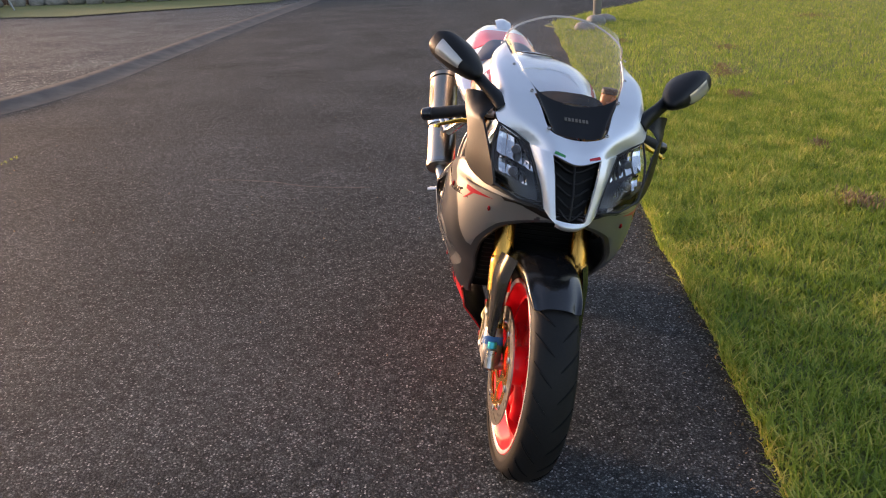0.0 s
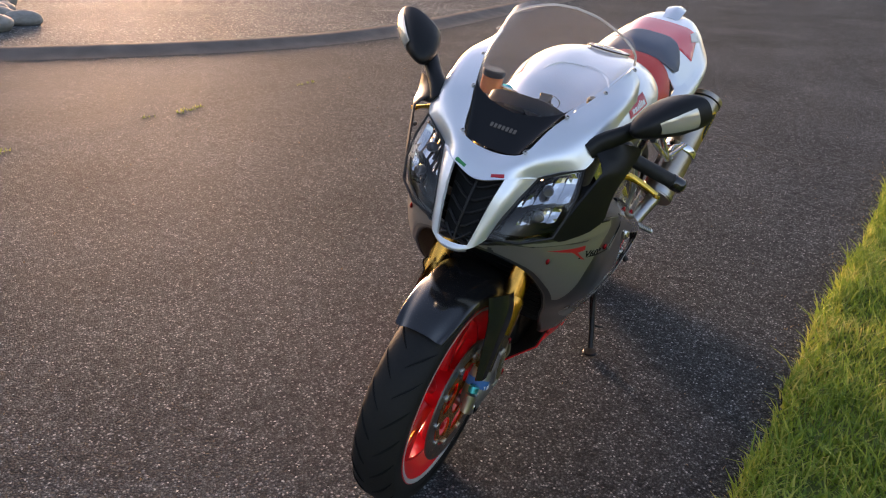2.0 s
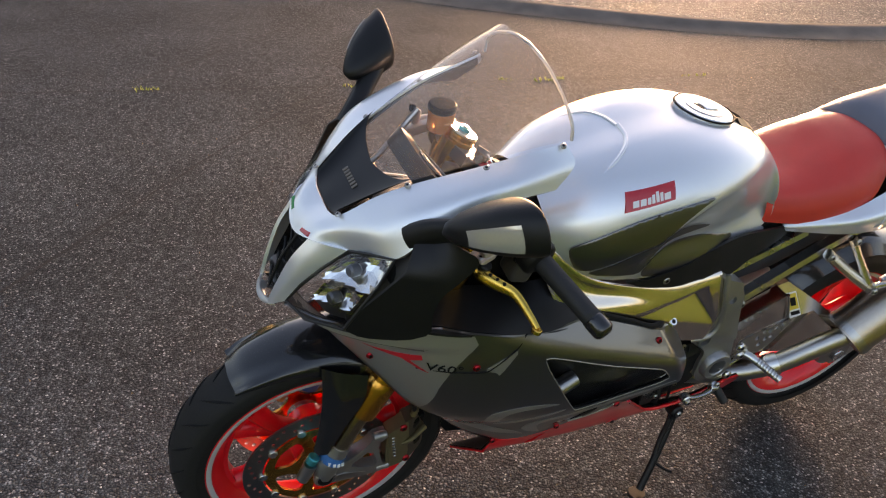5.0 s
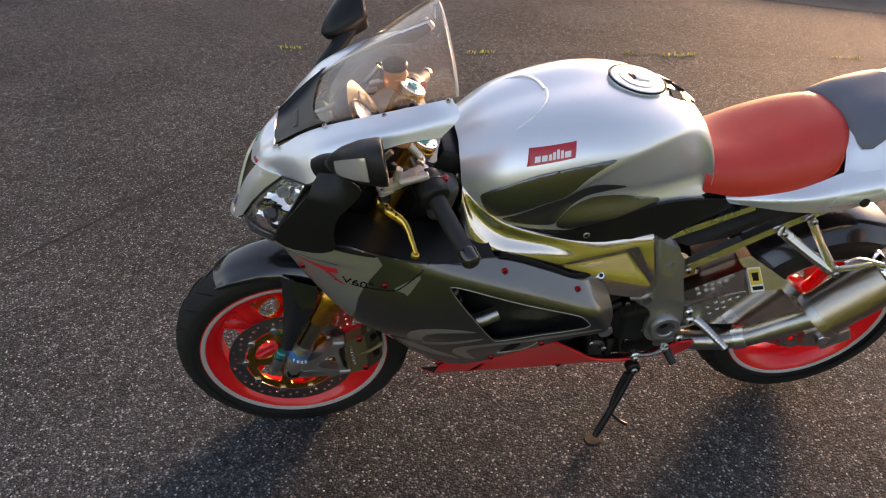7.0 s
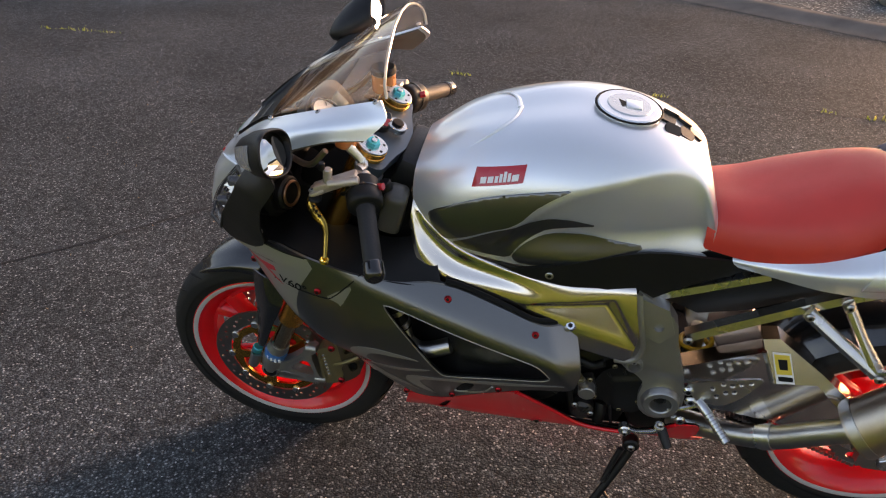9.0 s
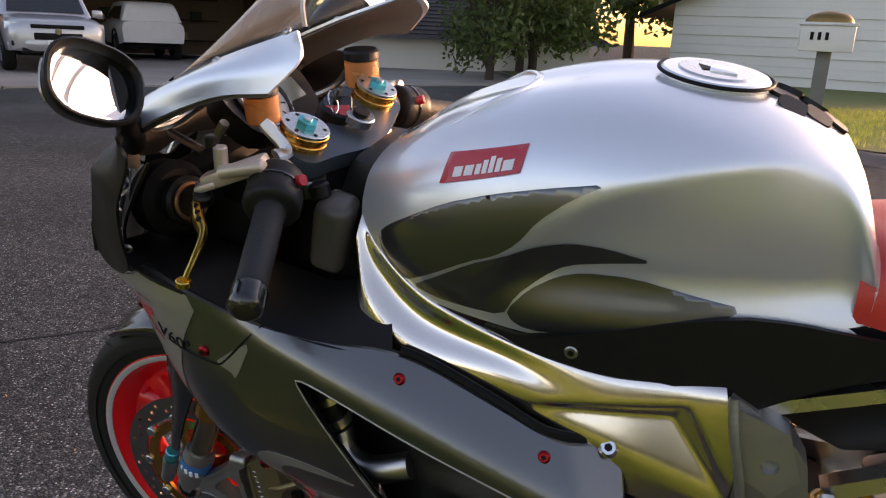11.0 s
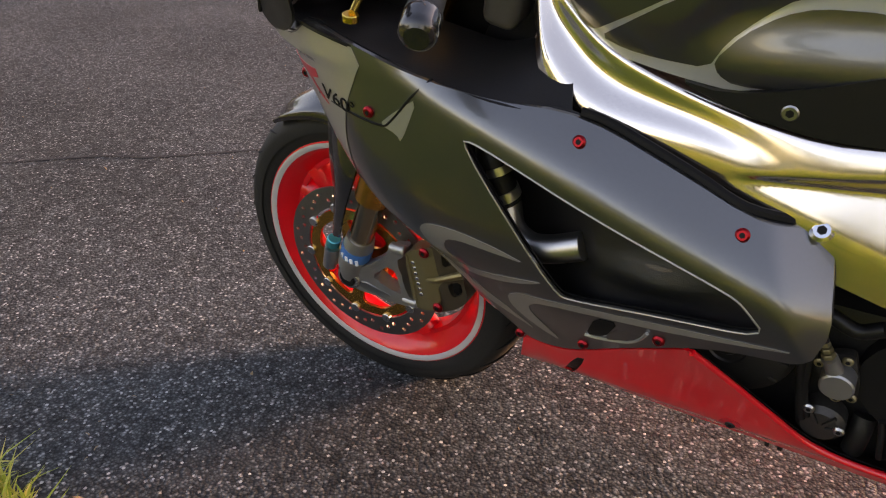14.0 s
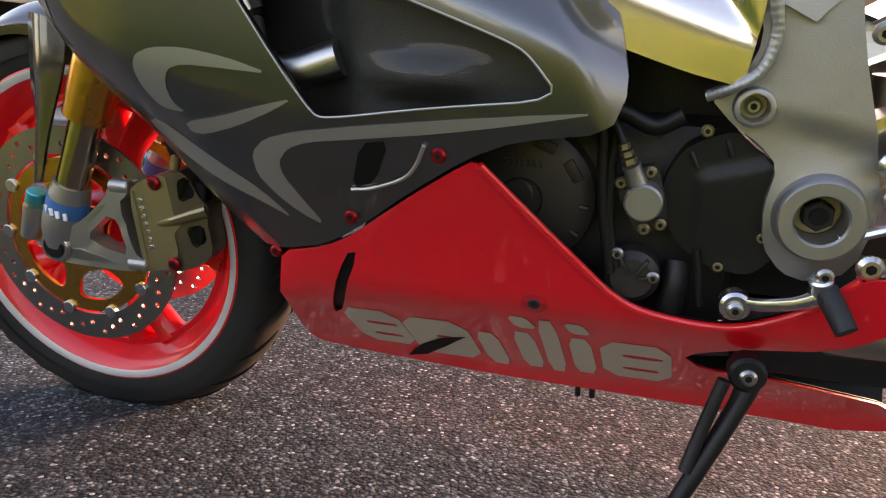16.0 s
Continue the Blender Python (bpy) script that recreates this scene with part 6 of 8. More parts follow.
    side_way = (Vector((s, 0, 0)) - can_way * can_way.x * s).normalized()
    top_way = can_way.cross(side_way) * s
    for name, mat, k, r in (("maker_plate", SPRING, 1.0, 0.0606), ("plate_field", ENGINE, 0.86, 0.0611)):
        oval_rows = []
        for u in np.linspace(-1, 1, 17):
            w = max(0.0, 1 - abs(u) ** 2.4) ** 0.5 * 0.42 * k
            oval_rows.append([can_a + can_way * (0.335 + 0.068 * u * k) + (side_way * math.cos(a) + top_way * math.sin(a)) * r for a in (-0.25 + w * v for v in np.linspace(-1, 1, 9))])
        part(name, grid(oval_rows), mat, can, "yellow-edged dark oval plate" if k == 1 else "", 60)
    for k in range(6):
        a, u = -0.25, 0.300 + 0.013 * k
        part("plate_bar", drum(can_a + can_way * u + (side_way * math.cos(a) + top_way * math.sin(a)) * 0.0612, side_way * math.cos(a) + top_way * math.sin(a), 0.0042, 0.001, 4, 0.05), YELLOW, can)
    part("link_pipe", tube([(s * 0.07, 0.98, 0.285), (s * 0.12, 1.08, 0.315), (s * 0.158, 1.17, 0.358), (s * 0.185, 1.25, 0.425), tuple(can_a)], 0.026, 6, 24), STEEL, can, "polished steel link pipe")
    part("pipe_clamp", tube([(s * 0.152, 1.155, 0.350), (s * 0.163, 1.18, 0.366)], 0.029, 2, 24), SMOOTHALU, can)
    # swing arm
    arm = [(0.94, 0.500), (1.01, 0.500), (1.14, 0.520), (1.23, 0.530), (1.30, 0.468), (1.44, 0.365), (1.475, 0.335), (1.465, 0.290), (1.41, 0.285), (1.30, 0.345), (1.12, 0.388), (0.95, 0.400)]
    swing = part("swing_arm", sheet(soft(arm, 1), lambda y, z: 0.136 + 0.10 * (z - 0.45), 0.045, (), 0.03, s), POLISH, bike, "polished alloy swing arm", 25)
    part("arm_brace", sheet([(0.945, 0.522), (1.107, 0.598), (1.140, 0.519), (1.02, 0.484), (0.96, 0.480)], lambda y, z: 0.146 - 0.02 * (z - 0.52), 0.04, (), 0.03, s), POLISH, swing, "polished brace plate", 25)
    part("arm_brace", sheet([(1.109, 0.599), (1.142, 0.603), (1.235, 0.547), (1.302, 0.500), (1.304, 0.464), (1.228, 0.526), (1.142, 0.519)], lambda y, z: 0.151 - 0.55 * (z - 0.52), 0.04, (), 0.03, s), POLISH, swing, "polished brace plate", 25)
    part("arm_weld", tube([(s * 0.143, 1.107, 0.599), (s * 0.1465, 1.124, 0.560), (s * 0.1500, 1.141, 0.519)], 0.005, 6, 8), SMOOTHALU, swing)
    if s > 0:
        on_brace = lambda lift: (lambda y, z: 0.151 - 0.55 * (z - 0.52) + lift)
        part("sticker", sheet([(1.131, 0.578), (1.166, 0.579), (1.184, 0.524), (1.149, 0.521)], on_brace(0.0015), 0.001, (), 0.02, s), WHITETAG, swing, "white and yellow sticker with plain bars", 0)
        part("sticker_patch", sheet([(1.134, 0.575), (1.164, 0.576), (1.176, 0.541), (1.146, 0.539)], on_brace(0.0023), 0.001, (), 0.02, s), YELLOW, swing, "", 0)
        part("sticker_bar", sheet([(1.143, 0.567), (1.161, 0.568), (1.166, 0.549), (1.150, 0.549)], on_brace(0.0031), 0.001, (), 0.02, s), DARK, swing, "", 0)
        part("sticker_bar", sheet([(1.149, 0.535), (1.178, 0.536), (1.180, 0.528), (1.152, 0.527)], on_brace(0.0023), 0.001, (), 0.02, s), DARK, swing, "", 0)
    part("axle_block", sheet(soft([(1.37, 0.355), (1.47, 0.355), (1.48, 0.29), (1.37, 0.288)], 1), level(0.148), 0.02, (), 0.02, s), STEEL, swing)
    part("axle_nut", drum((s * 0.152, 1.425, 0.322), (1, 0, 0), 0.020, 0.018, 6, 0.1), SMOOTHALU, swing)

# ---- engine ----
COVER = surface("dark_cover_casting", (0.05, 0.046, 0.042), 0.42, 0.5, vary=0.2, scale=70, bump=0.15)
core = part("engine", block((0.26, 0.34, 0.24), Matrix.Translation((0, 0.70, 0.40)), 0.03), ENGINE, bike, "black cast engine with bolted covers")
part("front_cylinder", block((0.22, 0.18, 0.26), Matrix.Translation((0, 0.55, 0.52)) @ pose(0, 0, 0, 25), 0.03), ENGINE, core)
part("rear_cylinder", block((0.20, 0.18, 0.26), Matrix.Translation((0, 0.80, 0.58)) @ pose(0, 0, 0, -25), 0.03), ENGINE, core)
part("gearbox", block((0.20, 0.20, 0.16), Matrix.Translation((0, 0.90, 0.40)), 0.03), ENGINE, core)
part("airbox", block((0.18, 0.36, 0.10), Matrix.Translation((0, 0.64, 0.78)), 0.03), DARK, bike)
part("steering_head", block((0.16, 0.12, 0.24), Matrix.Translation((0, 0.36, 0.80)) @ pose(0, 0, 0, -24), 0.02), ENGINE, bike)
for s in (1, -1):
    cover = part("alternator_cover", moved(turned([(0.100, 0.079), (0.138, 0.079), (0.146, 0.076), (0.150, 0.070), (0.1535, 0.060), (0.156, 0.045), (0.157, 0.024), (0.1545, 0.022), (0.1545, 0.0)], 56), Matrix.Translation((0, 0.648, 0.432)) @ Matrix.Diagonal((s, 1, 1, 1))), COVER, core, "round dark alternator cover", 30)
    part("cover_cap", drum((s * 0.1575, 0.646, 0.438), (1, 0, 0), 0.0165, 0.006, 28, 0.3), COVER, cover)
    for a, d in ((32, 0.062), (-4, 0.066), (-30, 0.066), (68, 0.062)):
        part("cover_lug", block((0.010, 0.012, 0.024 if a > 20 else 0.005), Matrix.Translation((s * 0.150, 0.648 + d * math.cos(radians(a)), 0.432 + d * math.sin(radians(a)))) @ pose(0, 0, 0, a), 0.002), COVER, cover)
    for k in range(7):
        part("cast_bar", block((0.002, 0.004, 0.008), Matrix.Translation((s * 0.1565, 0.632 + 0.006 * k, 0.471)), 0.0005, 1), COVER, cover)
    spro = soft([(0.788, 0.462), (0.803, 0.494), (0.823, 0.507), (0.850, 0.516), (0.862, 0.505), (0.885, 0.487), (0.891, 0.464), (0.891, 0.425), (0.900, 0.398), (0.880, 0.375), (0.843, 0.379), (0.811, 0.396), (0.793, 0.423)], 2)

    def cover_face(y, z):
        """A raised inner field above and behind a rounded ridge."""
        k = min((y - 0.822) * 1.0, 0.474 + 0.30 * (y - 0.831) - z)
        return 0.154 + 0.006 / (1 + math.exp(-max(-40, min(40, k / 0.0018))))
    sc = part("sprocket_cover", sheet(spro, cover_face, 0.03, (), 0.006, s), MATT, core, "black sprocket cover with a raised field", 50)
    for (y0, z0), (y1, z1) in (((0.811, 0.493), (0.819, 0.478)), ((0.843, 0.507), (0.848, 0.491))):
        part("cover_rib", tube([(s * 0.1545, y0, z0), (s * 0.1555, 0.5 * (y0 + y1), 0.5 * (z0 + z1)), (s * 0.1545, y1, z1)], 0.0028, 3, 8), ENGINE, sc)
    slave = part("clutch_slave", drum((s * 0.172, 0.772, 0.447), (1, 0, 0), 0.0185, 0.030, 36, 0.12), SILVER, core, "round grey clutch cylinder")
    part("slave_flange", sheet(soft([(0.744, 0.464), (0.752, 0.468), (0.768, 0.478), (0.782, 0.480), (0.786, 0.468), (0.794, 0.44), (0.796, 0.420), (0.786, 0.414), (0.770, 0.408), (0.760, 0.424), (0.748, 0.446)], 1), level(0.163), 0.012, (), 0.012, s), COVER, slave, "", 30)
    part("slave_neck", tube([(s * 0.176, 0.766, 0.462), (s * 0.178, 0.760, 0.476), (s * 0.180, 0.757, 0.483)], [0.010, 0.009, 0.009], 3, 14), SILVER, slave)
    for k in range(3):
        part("union", drum((s * 0.180, 0.7555 - 0.003 * k, 0.486 + 0.007 * k), (0, -0.4, 1), 0.0078 - 0.001 * k, 0.0062, 6, 0.15), BRASSY, slave, "brass hydraulic union")
    part("clutch_hose", tube([(s * 0.180, 0.748, 0.503), (s * 0.178, 0.742, 0.516), (s * 0.172, 0.733, 0.530), (s * 0.16, 0.722, 0.560)], [0.0055, 0.004, 0.0035, 0.0035], 4, 10), MATT, slave)
    for y, z in ((0.776, 0.474), (0.749, 0.461), (0.775, 0.416), (0.790, 0.422)):
        bolt((s * 0.168, y, z), (s, 0, 0), 0.0062, BRASSY, slave)
    st = part("water_pump", drum((s * 0.150, 0.768, 0.362), (1, 0, 0), 0.028, 0.036, 32, 0.25), COVER, core, "dark grey water pump housing")
    for a in (10, 55, 120):
        part("pump_rib", block((0.006, 0.020, 0.004), Matrix.Translation((s * 0.169, 0.768 + 0.016 * math.cos(radians(a)), 0.362 + 0.016 * math.sin(radians(a)))) @ pose(0, 0, 0, a), 0.001), COVER, st)
    for y, z in ((0.789, 0.366), (0.752, 0.388)):
        bolt((s * 0.170, y, z), (s, 0, 0), 0.0068, STEEL, st)
    part("coolant_elbow", tube([(s * 0.140, 0.812, 0.375), (s * 0.150, 0.811, 0.352), (s * 0.150, 0.809, 0.325)], 0.013, 4, 14), MATT, st)
    for y, z in ((0.823, 0.515), (0.849, 0.381), (0.896, 0.406), (0.885, 0.415)):
        bolt((s * 0.158, y, z), (s, 0, 0), 0.0062, BRASSY, core)
    for line, w in (([(0.726, 0.540), (0.729, 0.500), (0.732, 0.453), (0.738, 0.410), (0.746, 0.366)], 0.0062), ([(0.742, 0.540), (0.740, 0.500), (0.739, 0.470), (0.742, 0.412), (0.752, 0.372)], 0.0050), ([(0.826, 0.400), (0.831, 0.376), (0.835, 0.350), (0.837, 0.340)], 0.0035), ([(0.715, 0.532), (0.745, 0.530), (0.775, 0.518), (0.80, 0.53)], 0.009)):
        part("breather_hose", tube([(s * 0.166, y, z) for y, z in line], w, 5, 10), MATT, core)
for y in (0.712, 0.731):
    part("drain_tube", tube([(0.004, y - 0.004, 0.175), (0.004, y, 0.150), (0.004, y + 0.001, 0.118)], 0.0045, 3, 8), MATT, core, "short black drain tube")
for s in (1, -1):
    if s > 0:
        part("scrape", sheet([(0.481, 0.156), (0.513, 0.196), (0.543, 0.219), (0.578, 0.231), (0.550, 0.203), (0.512, 0.166)], flank, 0.0006, (), 0.01, s, 0.0030), DARK, bike, "dark scrape across the belly", 0)
    # the bolt recess is a flat disc, its shade put in as darker red
    part("belly_recess_shade", sheet(ring((0.672, 0.326), 0.014, 20), lambda y, z: flank(y, z), 0.001, (), 0.008, s, 0.0012), REDTAG, bike, "flat darker red disc drawing the shaded recess of a belly bolt", 0)
    bolt((s * (flank(0.672, 0.326) + 0.001), 0.672, 0.327), (s, 0, 0), 0.0065, ENGINE, bike)
part("header_pipe", tube([(0.0, 0.42, 0.50), (0.05, 0.37, 0.38), (0.05, 0.42, 0.24), (0.04, 0.60, 0.215), (0.0, 0.98, 0.24)], 0.022, 6, 18), STEEL, core)
part("catch_box", block((0.17, 0.20, 0.10), Matrix.Translation((0, 0.98, 0.27)), 0.03), ENGINE, core)

# ---- shock, chain, hugger, stand, shifter, tail details ----
shock = part("shock_absorber", tube([(0.05, 0.99, 0.36), (0.05, 0.995, 0.56)], 0.018, 2, 16), STEEL, bike, "shock absorber with a yellow spring")
coil = [(0.055 + 0.033 * math.cos(a), 0.995 + 0.033 * math.sin(a), 0.375 + 0.165 * a / (math.tau * 5.5)) for a in np.linspace(0, math.tau * 5.5, 70)]
part("spring", tube(coil, 0.0058, 1, 8), SPRING, shock, "yellow coil spring")
part("shock_mount", block((0.05, 0.095, 0.075), Matrix.Translation((0.065, 1.062, 0.585)) @ pose(0, 0, 0, 28), 0.010), surface("bare_casting", (0.48, 0.38, 0.34), 0.4, 0.6, bump=0.1), bike, "pinkish bare alloy mounting block")
part("hugger", loft([both([(0, 1.425 + r * math.sin(radians(a)), 0.322 + r * math.cos(radians(a))), (0.06, 1.425 + (r - 0.008) * math.sin(radians(a)), 0.322 + (r - 0.008) * math.cos(radians(a))), (0.098, 1.425 + (r - 0.04) * math.sin(radians(a)), 0.322 + (r - 0.04) * math.cos(radians(a)))]) for a, r in ((-60, 0.345), (-40, 0.345), (-20, 0.345), (0, 0.345), (20, 0.342))], 5, 5, 0.003), GLOSS, bike, "black rear wheel hugger", 60)
part("chain_guard", tube([(0.10, 0.95, 0.505), (0.105, 1.15, 0.485), (0.105, 1.38, 0.415)], [0.012, 0.014, 0.010], 5, 8, 0.5), MATT, bike)
chain = []
for k in range(46):
    for y0, z0, y1, z1 in ((0.93, 0.475, 1.41, 0.425), (0.93, 0.405, 1.41, 0.222)):
        u = k / 46
        chain.append(block((0.014, 0.0075, 0.009), Matrix.Translation((0.088, y0 + (y1 - y0) * u, z0 + (z1 - z0) * u)), 0.0))
part("chain", join(*chain), STEEL, bike, "greasy drive chain", 0)["kind"] = "stuff"
part("rear_sprocket", sheet([((0.102 if k % 2 else 0.095) * math.cos(math.tau * k / 84) + 1.425, (0.102 if k % 2 else 0.095) * math.sin(math.tau * k / 84) + 0.322) for k in range(84)], level(0.092), 0.006, [ring((1.425, 0.322), 0.05, 24)] + [ring((1.425 + 0.074 * math.cos(math.tau * k / 6), 0.322 + 0.074 * math.sin(math.tau * k / 6)), 0.012, 10) for k in range(6)], 0.02), STEEL, bike, "", 20)
part("rear_disc", sheet(ring((1.425, 0.322), 0.110, 48), level(-0.075), 0.005, [ring((1.425, 0.322), 0.065, 30)], 0.02), DISC, bike, "", 20)
part("rear_caliper", block((0.04, 0.09, 0.05), Matrix.Translation((0.115, 1.49, 0.29)) @ pose(0, 0, 0, 25), 0.008), SMOOTHALU, bike)
stand_foot = Vector((0.236, 0.798, 0.058))
stand = part("side_stand", tube([(0.150, 0.900, 0.262), (0.168, 0.885, 0.225), (0.205, 0.842, 0.140), (0.232, 0.805, 0.070)], [0.013, 0.0105, 0.0095, 0.0095], 5, 12), MATT, bike, "black steel side stand")
part("stand_foot", moved(drum((0, 0, 0), (0, 0, 1), 0.024, 0.010, 20, 0.3), Matrix.Translation(stand_foot) @ pose(0, 0, 0, 0, -10.8, 0)), MATT, stand)
part("stand_lever", tube([(0.205, 0.842, 0.140), (0.225, 0.865, 0.125), (0.235, 0.885, 0.118)], 0.0045, 4, 8), MATT, stand)
part("stand_pivot", drum((0.158, 0.892, 0.270), (1, 0, 0.1), 0.019, 0.030, 24, 0.2), MATT, stand)
bolt((0.175, 0.892, 0.271), (1, 0, 0.1), 0.009, STEEL, stand)
part("stand_spring", tube([(0.175, 0.87, 0.265), (0.185, 0.855, 0.21), (0.200, 0.842, 0.165)], 0.007, 4, 10), ENGINE, stand)
shift = part("gear_lever", join(tube([(0.190, 0.866, 0.357), (0.193, 0.876, 0.360), (0.197, 0.890, 0.362), (0.198, 0.915, 0.367), (0.196, 0.934, 0.374)], [0.011, 0.0085, 0.0085, 0.0085, 0.010], 5, 12, 0.7), drum((0.190, 0.866, 0.357), (1, 0, 0), 0.0145, 0.020, 20, 0.2), drum((0.196, 0.936, 0.384), (0.3, -0.2, 1), 0.011, 0.026, 18, 0.2)), SMOOTHALU, bike, "alloy gear lever with a rubber peg")
part("shift_peg", tube([(0.198, 0.940, 0.384), (0.213, 0.949, 0.370), (0.226, 0.957, 0.357)], [0.011, 0.0105, 0.010], 4, 14), GRIP, shift, "black rubber toe peg")
for y, z in ((0.866, 0.355), (0.936, 0.398)):
    bolt((0.202, y, z), (1, 0, 0), 0.008, STEEL, shift)
part("shift_rod", tube([(0.182, 0.945, 0.428), (0.178, 0.98, 0.438), (0.172, 1.02, 0.455)], 0.005, 3, 8), SMOOTHALU, shift)
for s in (1, -1):
    rail = [[(0.112, 1.000, 0.812), (0.126, 1.000, 0.805), (0.122, 1.000, 0.792)], [(0.140, 1.08, 0.826), (0.152, 1.08, 0.812), (0.142, 1.08, 0.788)], [(0.150, 1.16, 0.848), (0.178, 1.16, 0.830), (0.160, 1.16, 0.785)], [(0.150, 1.245, 0.888), (0.193, 1.245, 0.852), (0.170, 1.245, 0.790)], [(0.155, 1.31, 0.910), (0.200, 1.31, 0.868), (0.165, 1.31, 0.800)]]
    part("seat_side_panel", loft([[(s * x, y, z) for x, y, z in r] for r in rail], 6, 6, 0.004), WHITE, bike, "silver-white side panel under the seat", 60)
    part("panel_button", drum((s * 0.199, 1.282, 0.838), (1, 0, 0.2), 0.012, 0.008, 20, 0.3), ENGINE, bike)
tail_ob = next(o for o in bike.children if o.name == "tail_fairing")
TAIL = BVHTree.FromPolygons([v.co for v in tail_ob.data.vertices], [p.vertices for p in tail_ob.data.polygons])


def laid(name, outline, material, parent, lift, label=""):
    """A thin patch over an (x, y) outline, laid on the tail from above."""
    def height(x, y):
        place = TAIL.ray_cast(Vector((x, y, 2)), Vector((0, 0, -1)))[0]
        return place.z if place else 0.95
    bm = sheet(outline, lambda a, b: height(a, b), 0.0015, (), 0.015, 1, lift)
    for v in bm.verts:
        v.co = Vector((v.co.y, v.co.z, v.co.x))
    return part(name, bm, material, parent, label, 70)


laid("passenger_pad", soft([(-0.075, 1.262), (0.075, 1.262), (0.128, 1.268), (0.138, 1.300), (0.098, 1.385), (0.04, 1.408), (-0.04, 1.408), (-0.098, 1.385), (-0.138, 1.300), (-0.128, 1.268)], 1), PAD, tail_ob, 0.010, "grey-blue passenger seat cover")
laid("tail_graphic", [(-0.028, 1.405), (0.028, 1.405), (0.088, 1.38), (0.150, 1.42), (0.12, 1.58), (0.06, 1.56), (-0.06, 1.56), (-0.12, 1.58), (-0.150, 1.42), (-0.088, 1.38)], RED, tail_ob, 0.002, "red graphic on the tail")
laid("tail_graphic", [(0.118, 1.50), (0.135, 1.56), (0.11, 1.60), (0.10, 1.53)], WHITETAG, tail_ob, 0.004)
part("tail_light", block((0.09, 0.012, 0.045), Matrix.Translation((0, 1.742, 1.00)) @ pose(0, 0, 0, -15), 0.005), surface("tail_light_red", (0.45, 0.01, 0.01), 0.15, 0.0, 0.8), bike, "red tail light")
part("tail_fin", loft([both([(0, 1.60, 1.052), (0.03, 1.60, 1.048)]), both([(0, 1.67, 1.085), (0.035, 1.67, 1.075)]), both([(0, 1.735, 1.085), (0.03, 1.735, 1.075)])], 4, 4, 0.006), WHITE, bike, "", 60)
part("rear_tray", block((0.20, 0.50, 0.03), Matrix.Translation((0, 1.35, 0.79)) @ pose(0, 0, 0, 15), 0.01), DARK, bike)
part("number_hanger", block((0.10, 0.02, 0.22), Matrix.Translation((0, 1.72, 0.86)) @ pose(0, 0, 0, 30), 0.006), MATT, bike)
# ---- surroundings ----
BRICK = surface("buff_brick", (0.56, 0.46, 0.37), 0.85, other=(0.45, 0.36, 0.28), scale=8, bump=0.4)
MORTAR = surface("mortar", (0.42, 0.38, 0.33), 0.9, vary=0.2, bump=0.3)
BOARD = surface("white_weatherboard", (0.80, 0.78, 0.72), 0.6, vary=0.08, scale=4)
RENDERED = surface("grey_rendered_wall", (0.17, 0.155, 0.14), 0.85, vary=0.15, scale=4, bump=0.3)
WHITEPAINT = surface("white_trim_paint", (0.72, 0.71, 0.68), 0.5, vary=0.06)
TILE = surface("brown_roof_tile", (0.055, 0.045, 0.042), 0.75, vary=0.3, scale=5, bump=0.4)
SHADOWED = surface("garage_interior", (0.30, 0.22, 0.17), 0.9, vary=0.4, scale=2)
DOORWOOD = surface("brown_door", (0.10, 0.075, 0.06), 0.45, vary=0.2, scale=5)
ROOMWALL = surface("orange_room_wall", (0.42, 0.20, 0.07), 0.8, vary=0.2, scale=2)
BINGREEN = surface("dark_green_bin_plastic", (0.022, 0.045, 0.025), 0.5, vary=0.2, scale=8)
LIDGREEN = surface("bright_green_lid_plastic", (0.02, 0.34, 0.16), 0.45, vary=0.1, scale=8)
UTEPAINT = surface("silver_car_paint", (0.52, 0.53, 0.54), 0.3, 0.6, 1.0, vary=0.06, scale=4)
CARGLASS = surface("dark_car_glass", (0.015, 0.018, 0.02), 0.06, 0.0, 0.5, vary=0.1)
PLY = surface("plywood", (0.42, 0.34, 0.22), 0.7, other=(0.34, 0.27, 0.17), scale=6)
GALV = surface("galvanised_steel", (0.40, 0.42, 0.44), 0.45, 0.8, vary=0.2, scale=12)
FENCEWOOD = surface("brown_fence_timber", (0.10, 0.055, 0.035), 0.85, vary=0.3, scale=6, bump=0.4)
POSTWOOD = surface("weathered_round_post", (0.20, 0.195, 0.175), 0.8, vary=0.2, scale=10)
BARK = surface("bark", (0.07, 0.055, 0.04), 0.9, vary=0.4, scale=12, bump=0.8)
COPPER = surface("aged_copper", (0.28, 0.17, 0.06), 0.4, 0.8, vary=0.2)
CURTAIN = surface("grey_curtain", (0.22, 0.23, 0.25), 0.8, vary=0.15, scale=10)


def leafy(name, a, b):
    m, n, l, bsdf = nodes(name)
    geo, ramp = n.new("ShaderNodeNewGeometry"), n.new("ShaderNodeValToRGB")
    ramp.color_ramp.elements[0].color, ramp.color_ramp.elements[1].color = (*a, 1), (*b, 1)
    l.new(geo.outputs["Random Per Island"], ramp.inputs[0])
    l.new(ramp.outputs[0], bsdf.inputs["Base Color"])
    bsdf.inputs["Roughness"].default_value = 0.6
    thin, mix = n.new("ShaderNodeBsdfTranslucent"), n.new("ShaderNodeMixShader")
    mix.inputs[0].default_value = 0.45
    l.new(ramp.outputs[0], thin.inputs["Color"])
    l.new(bsdf.outputs[0], mix.inputs[1])
    l.new(thin.outputs[0], mix.inputs[2])
    l.new(mix.outputs[0], n["Material Output"].inputs["Surface"])
    return m


